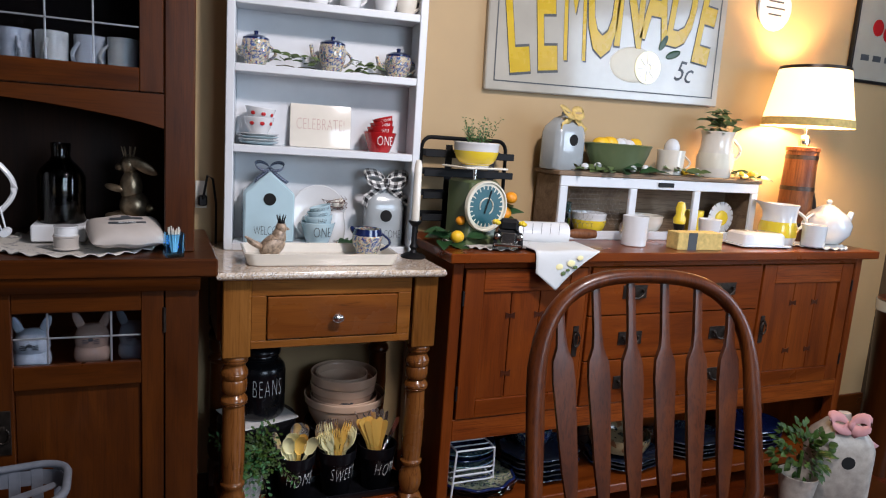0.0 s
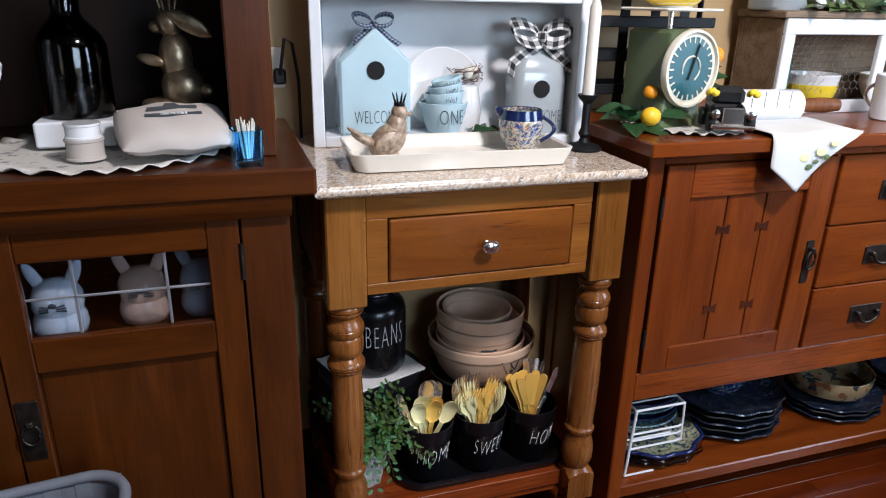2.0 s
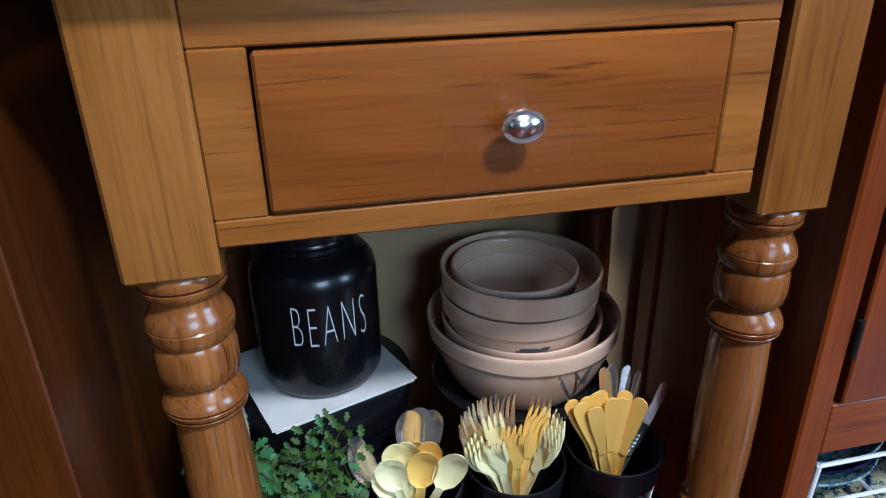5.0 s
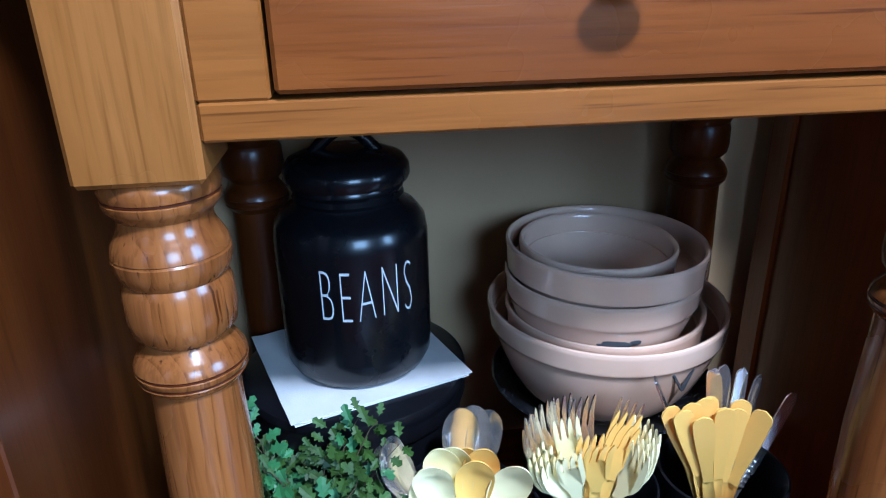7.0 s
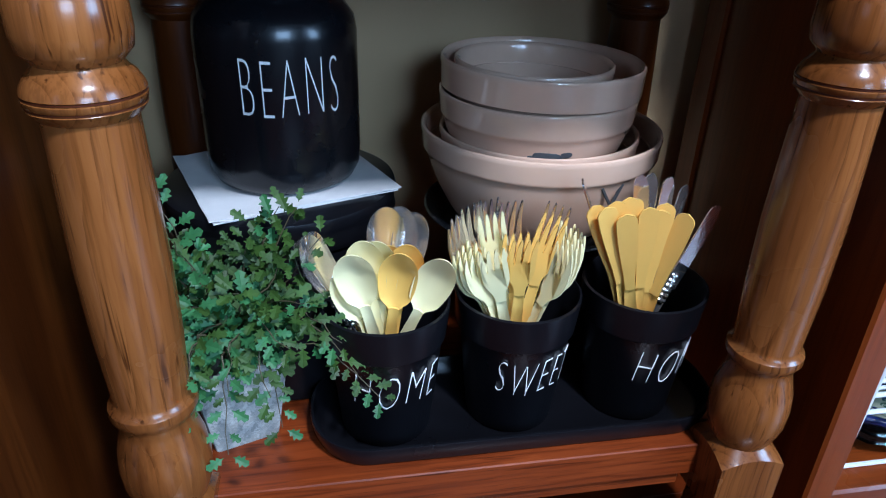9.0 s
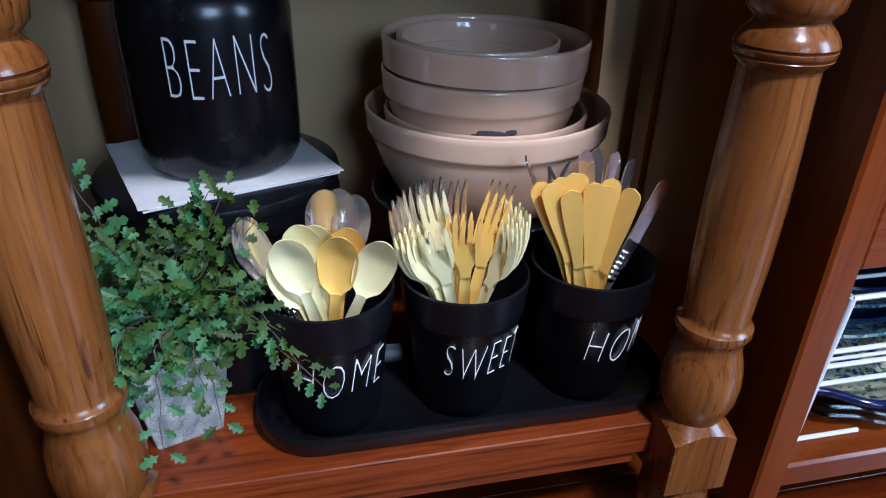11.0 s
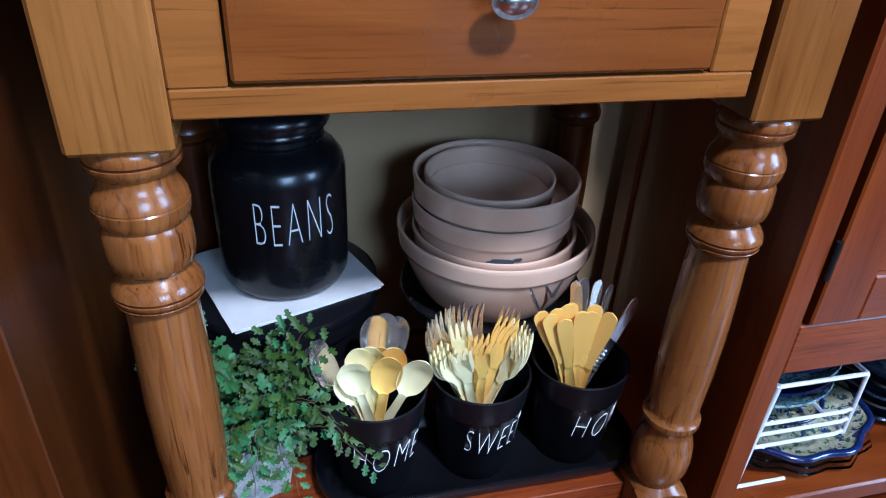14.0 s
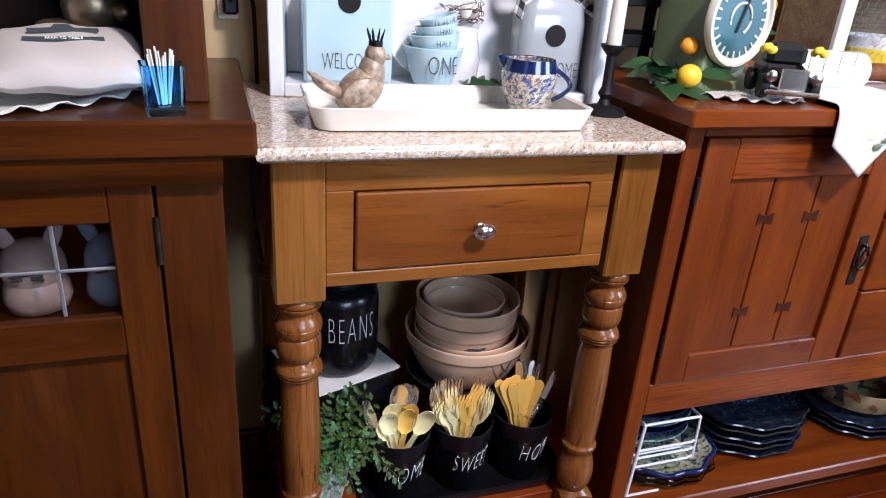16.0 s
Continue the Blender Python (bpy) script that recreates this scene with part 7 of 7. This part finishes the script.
tubepart("spout", [(-0.08, 0, 0.05), (-0.115, 0, 0.075), (-0.135, 0, 0.12)], 0.014, WHITE_G, tp, 10, False, 1.0, "", [1.4, 1.0, 0.7])
bo = thing("painted_board", "black oval board painted with yellow and white, leaning on the wall", "board", 2.10, 0.33, ZB)
bm = bmesh.new()
prism(bm, [(0.10 * math.cos(2 * math.pi * k / 32), 0.13 + 0.13 * math.sin(2 * math.pi * k / 32)) for k in range(32)], -0.006, 0.006, 0.002, pose(0, 0, 0, -10, 0, 0))
part("board", bm, IRON, bo)
for px, pz, m_, r in ((-0.02, 0.2, YELLOW, 0.03), (0.03, 0.19, WHITE_G, 0.025), (-0.04, 0.13, WHITE_G, 0.03), (0.03, 0.11, YELLOW, 0.03), (0.0, 0.06, WHITE_G, 0.028)):
    bm = bmesh.new()
    ball(bm, (px, -0.007, pz), (r, 0.002, r * 0.7), 14, 6)
    o = part("painted_fruit", bm, m_, bo)
    o.matrix_local = pose(0, 0, 0, -10, 0, 0)
bo.location.x = 2.045

lamp = thing("table_lamp", "wooden churn table lamp with a glowing cream drum shade", "lamp", 1.90, 0.25, ZB)
ch = lathepart("churn_base", [(0, 0), (0.066, 0), (0.068, 0.01), (0.063, 0.12), (0.059, 0.27), (0.058, 0.35), (0.062, 0.352), (0.062, 0.366), (0.03, 0.37), (0, 0.37)], CHURN_W, lamp, 40)
for z, r in ((0.06, 0.0668), (0.20, 0.0622), (0.32, 0.0597)):
    lathepart("hoop", [(r - 0.003, z), (r + 0.001, z), (r, z + 0.016), (r - 0.004, z + 0.016)], BRONZE, ch, 40)
lathepart("stem", [(0, 0.37), (0.018, 0.37), (0.022, 0.39), (0.016, 0.41), (0.006, 0.415), (0.006, 0.46), (0, 0.46)], NICKEL, lamp, 20)
bm = bmesh.new()
lathe(bm, [(0.165, 0.45), (0.125, 0.665), (0.123, 0.665), (0.163, 0.45)], 48)
sh = part("shade", bm, SHADE, lamp, "glowing cream linen shade")
lathepart("trim", [(0.1672, 0.445), (0.1632, 0.475), (0.1602, 0.475), (0.1642, 0.445)], BURLAP, sh, 48)
lathepart("trim", [(0.1275, 0.657), (0.1255, 0.669), (0.122, 0.669), (0.123, 0.657)], BRONZE, sh, 48)
bo2 = new("lamp_bulb", bulb)
bo2.location = (1.90, 0.25, ZB + 0.53)

# ---- on the wall ----
sign = thing("wall_sign", "chipped white enamel sign lettered lemonade with a lemon", "sign", 1.073, 0.416, 1.385, 0)
sign.matrix_world = pose(1.073, 0.416, 1.387, 0, -1.1, 0)
SW, SH = 1.0, 0.56
boxpart("panel", (-SW / 2, -0.022, 0), (SW / 2, 0, SH), SIGN_W, sign, 0.004)
for lo, hi in (((-SW / 2 + 0.03, -0.0235, 0.03), (SW / 2 - 0.03, -0.0222, 0.034)), ((-SW / 2 + 0.03, -0.0235, SH - 0.034), (SW / 2 - 0.03, -0.0222, SH - 0.03)), ((-SW / 2 + 0.03, -0.0235, 0.034), (-SW / 2 + 0.034, -0.0222, SH - 0.034)), ((SW / 2 - 0.034, -0.0235, 0.034), (SW / 2 - 0.03, -0.0222, SH - 0.034))):
    boxpart("border_line", lo, hi, DARK_L, sign, 0)
FEET = (0.045, 0.06, 0.09, 0.13, 0.17, 0.205, 0.19, 0.14)
for k, c in enumerate("LEMONADE"):
    t = (k - 3.5) / 3.5
    x, base = 0.405 * t, FEET[k]
    hgt = 0.505 - 0.03 * t * t - base
    bold, rim = (0.0, 0.0) if c == "M" else (0.022, 0.014)
    for m_, grow, q in ((DARK_L, rim, 0.0), (SIGN_Y, 0.0, 0.0012)):
        letters("letter" if m_ is SIGN_Y else "letter_outline", c, hgt, m_, sign, pose(x + (0.005 if c == "M" and not q else 0), -0.0226 - q, base + hgt / 2 - (0.005 if c == "M" and not q else 0), 0, t * 8, 0), 0.115 / hgt * (0.85 if c == "M" else 1.05), bold + grow)
letters("price", "5c", 0.075, DARK_L, sign, pose(0.318, -0.0228, 0.115, 0, 6, 0), 0.85, 0.0, None, 1.0, 0.3)
bm = bmesh.new()
ball(bm, (0.09, -0.022, 0.125), (0.105, 0.004, 0.062), 28, 10)
part("painted_lemon", bm, DIAL_W, sign)
lathepart("lemon_slice", [(0, 0), (0.058, 0), (0.058, 0.003), (0.05, 0.0035), (0, 0.003)], PALE_Y, sign, 32, pose(0.15, -0.0252, 0.12, 90, 0, 0))
for k in range(8):
    boxpart("slice_segment", (-0.006, -0.0305, 0.012), (0.006, -0.0285, 0.046), IVORY, sign, 0.0009, "", pose(0.15, 0, 0.12, 0, 45 * k, 0))
for k, (lx, lz, a) in enumerate(((0.2, 0.19, 30), (0.235, 0.165, 70))):
    bm = bmesh.new()
    ball(bm, (0, 0, 0.03), (0.014, 0.002, 0.035), 12, 8)
    o = part("painted_leaf", bm, LEAF, sign)
    o.matrix_local = pose(lx, -0.023, lz, 0, a, 0)
pq = thing("wall_plaque", "small round white plaque with dark bars of writing", "plaque", 1.82, 0.416, 1.80)
lathepart("disc", [(0, 0), (0.085, 0), (0.088, 0.004), (0.084, 0.01), (0, 0.01)], WHITE_P, pq, 40, pose(0, 0, 0, 90, 0, 0))
for z, w in ((0.02, 0.04), (-0.005, 0.05), (-0.03, 0.035)):
    boxpart("writing_bar", (-w, -0.0112, z), (w, -0.0104, z + 0.006), DARK_L, pq, 0)
pc = thing("framed_print", "dark framed white print with red cherries and bars of writing", "picture", 2.49, 0.416, 1.575)
boxpart("print", (-0.2, -0.012, 0.0), (0.2, 0.0, 0.55), SIGN_W, pc, 0)
for lo, hi in (((-0.212, -0.02, -0.012), (0.212, 0, 0.0)), ((-0.212, -0.02, 0.55), (0.212, 0, 0.562)), ((-0.212, -0.02, 0.0), (-0.2, 0, 0.55)), ((0.2, -0.02, 0.0), (0.212, 0, 0.55))):
    boxpart("frame", lo, hi, IRON, pc, 0.002)
for cx, cz in ((-0.07, 0.22), (0.0, 0.2)):
    bm = bmesh.new()
    ball(bm, (cx, -0.013, cz), (0.035, 0.002, 0.035), 16, 8)
    part("cherry", bm, RED_G, pc)
for k in range(4):
    boxpart("writing_bar", (-0.15 + 0.075 * k, -0.0135, 0.08), (-0.10 + 0.075 * k, -0.0125, 0.105), DARK_L, pc, 0)

# ---- under the sideboard ----
ZU = 0.0952
rk = thing("wire_rack", "white coated wire shelf rack over the plates", "rack", 0.48, 0.172, ZU, 0)
for sy in (-0.115, 0.115):
    tubepart("leg", [(-0.078, sy, 0.003), (-0.068, sy, 0.178)], 0.0034, WHITE_P, rk)
    tubepart("post", [(0.064, sy, 0.076), (0.06, sy, 0.178)] if sy < 0 else [(0.064, sy, 0.003), (0.06, sy, 0.178)], 0.0028, WHITE_P, rk)
    tubepart("rim_wire", [(-0.068, sy, 0.178), (0.06, sy, 0.178)], 0.003, WHITE_P, rk, 6)
    for z in (0.076, 0.098, 0.116):
        tubepart("basket_wire", [(-0.072, sy, z), (0.052, sy, z), (0.061, sy, z + 0.004), (0.064, sy * 0.93, z + 0.005)], 0.0027, WHITE_P, rk, 6)
    tubepart("foot_wire", [(-0.078, sy, 0.003), (0.0, sy, 0.003)], 0.0027, WHITE_P, rk, 6)
for x, z in ((-0.071, 0.076), (0.064, 0.076), (-0.068, 0.178), (0.06, 0.178), (-0.078, 0.003)):
    tubepart("rim_wire", [(x, -0.115, z), (x, 0.115, z)], 0.003, WHITE_P, rk, 6)
for z in (0.076, 0.178):
    for k in range(1, 7):
        y = -0.115 + 0.23 * k / 7
        tubepart("wire", [(-0.068, y, z), (0.06, y, z)], 0.0022, WHITE_P, rk, 6)


def dish_stack(name, label, x, y, z, r, n, mats, step=0.012, wavy=0, squash=0.8):
    e = thing(name, label, "plates", x, y, z)
    for k in range(n):
        q = r * (1 - 0.03 * (k % 2))
        lathepart("plate", [(0, 0), (q * 0.6, 0), (q * 0.85, 0.006), (q, 0.018), (q * 0.985, 0.021), (q * 0.84, 0.0095), (q * 0.6, 0.004), (0, 0.004)], mats[k % len(mats)], e, 56, pose(0, 0, step * k) @ Matrix.Diagonal((1, squash, 1, 1)), "", wavy, 0.03 if wavy else 0)
    return e


dish_stack("plate_stack", "scalloped clear glass plate under blue-rimmed pottery", 0.535, 0.178, ZU, 0.145, 2, (CUT_GL, CUT_GL), 0.008, 14, 0.93)
sp = dish_stack("serving_plate", "scalloped cream plate flowered in green with a cobalt rim", 0.535, 0.178, ZU + 0.019, 0.137, 1, (DISH_C,), 0.0, 10, 0.93)
tubepart("rim", [((0.134 + 0.0042 * math.cos(10 * a)) * math.cos(a), (0.134 + 0.0042 * math.cos(10 * a)) * 0.93 * math.sin(a), 0.0175) for a in (2 * math.pi * k / 80 for k in range(80))], 0.0052, COBALT, sp, 8, True)
sd = dish_stack("saucer", "small cream flowered dish with a cobalt rim on the plate", 0.52, 0.165, ZU + 0.036, 0.072, 1, (DISH_C,), 0.0, 0, 0.9)
tubepart("rim", [(0.0715 * math.cos(a), 0.0645 * math.sin(a), 0.0195) for a in (2 * math.pi * k / 48 for k in range(48))], 0.003, COBALT, sd, 8, True)
dish_stack("plate_stack", "teal and blue patterned pottery plates on the wire rack", 0.495, 0.175, ZU + 0.0805, 0.105, 4, (DISH_T, COBALT), 0.019)
dish_stack("plate_stack", "stack of dark patterned pottery dishes with wavy rims", 0.79, 0.19, ZU, 0.145, 5, (DISH_D, IRON, DISH_D, IRON, DISH_D), 0.018, 10)
small_bowl("blue flowered pottery bowl on the plates", 0.76, 0.2, ZU + 0.10, 0.07, 0.07, 0.04, DISHES)
dish_stack("plate_stack", "dark grey rimmed plates under a painted baking dish", 1.13, 0.17, ZU, 0.14, 3, (DISH_D, IRON), 0.014, 12)
bk = thing("baking_dish", "cream baking dish painted with birds and leaves", "dish", 1.13, 0.20, ZU + 0.052)
lathepart("body", vessel_profile(0.115, 0.055, 0.9, 1.03), DISH_B, bk, 48)
dish_stack("plate_stack", "stack of dark pottery plates", 1.45, 0.18, ZU, 0.14, 4, (IRON, DISH_D), 0.016)
dish_stack("plate_stack", "stack of dark pottery plates", 1.75, 0.18, ZU, 0.14, 5, (COBALT, IRON), 0.016)

# ---- by the far end of the sideboard ----
st2 = thing("low_stool", "low dark wooden stool holding ornaments", "stool", 1.68, -0.27, 0)
bm = bmesh.new()
box(bm, (-0.26, -0.12, 0.09), (0.26, 0.12, 0.115), 0.004)
part("seat", bm, OAK_X, st2)
for sx in (-0.22, 0.22):
    for sy in (-0.09, 0.09):
        boxpart("leg", (sx - 0.018, sy - 0.018, 0.0), (sx + 0.018, sy + 0.018, 0.09), OAK_Z, st2)
h4 = house("cream ceramic birdhouse with a pink gauze bow", CREAM_SHADE, pose(1.63, -0.285, 0.115, 0, 0, -28), 0.185, 0.14, 0.2, 0.09, 0.165, 0.021, None, False)
bow(h4, PINK, 0.0, -0.04, 0.28, 0.065, 0.035)
mug("white paper-wrapped pot of the boxwood plant", CREAM_SHADE, pose(1.46, -0.285, 0.115), 0.06, 0.12, 0.7, 1.0, "flower_pot", False)
bxw = thing("boxwood", "small round-leaved green plant in a cream pot", "plant", 1.46, -0.285, 0.22)
bm = bmesh.new()
rb5 = random.Random(77)
for k in range(170):
    v = Vector((rb5.gauss(0, 1), rb5.gauss(0, 1), rb5.gauss(0, 1))).normalized() * rb5.uniform(0.045, 0.105)
    leaf_bm(bm, (v.x, v.y * 0.8, 0.09 + v.z * 0.85), (v.x, v.y, v.z + 0.02), (0, -0.6, 0.8), 0.026, 0.018)
tube(bm, [(0, 0, 0.0), (0, 0, 0.09)], 0.006, 6)
part("leaves", bm, FERN, bxw, "", 60)
tn = thing("umbrella_bin", "tall dark wooden bin standing beside the sideboard", "bin", 2.27, -0.02, 0.0)
lathepart("body", [(0, 0), (0.075, 0), (0.1, 0.70), (0.104, 0.705), (0.1, 0.71), (0.096, 0.70), (0.072, 0.005), (0, 0.005)], OAK_Z, tn, 32)
lathepart("rim_band", [(0.1, 0.66), (0.104, 0.66), (0.107, 0.70), (0.101, 0.70)], GREY_G, tn, 32)


# ---- floor boards ----
bm = bmesh.new()
box(bm, (-0.6, -0.0286, -0.012), (0.6, 0.0286, 0.0), 0.0004)
plank_mesh = bpy.data.meshes.new("plank")
bm.to_mesh(plank_mesh)
bm.free()
plank_mesh.materials.append(FLOOR_W)
prng = random.Random(3)
rows_y = [WALL_Y - 0.03 - 0.0575 * k for k in range(36)]
for k, y in enumerate(rows_y):
    x = LEFT - prng.uniform(0.05, 1.1)
    while x < RIGHT - 0.05:
        a, b = max(x, LEFT + 0.001), min(x + 1.2, RIGHT - 0.001)
        if b - a > 0.05:
            o = new("plank", plank_mesh)
            o.location, o.scale.x = ((a + b) / 2, y, 0), (b - a) / 1.2
            o.parent = floor
        x += 1.2015
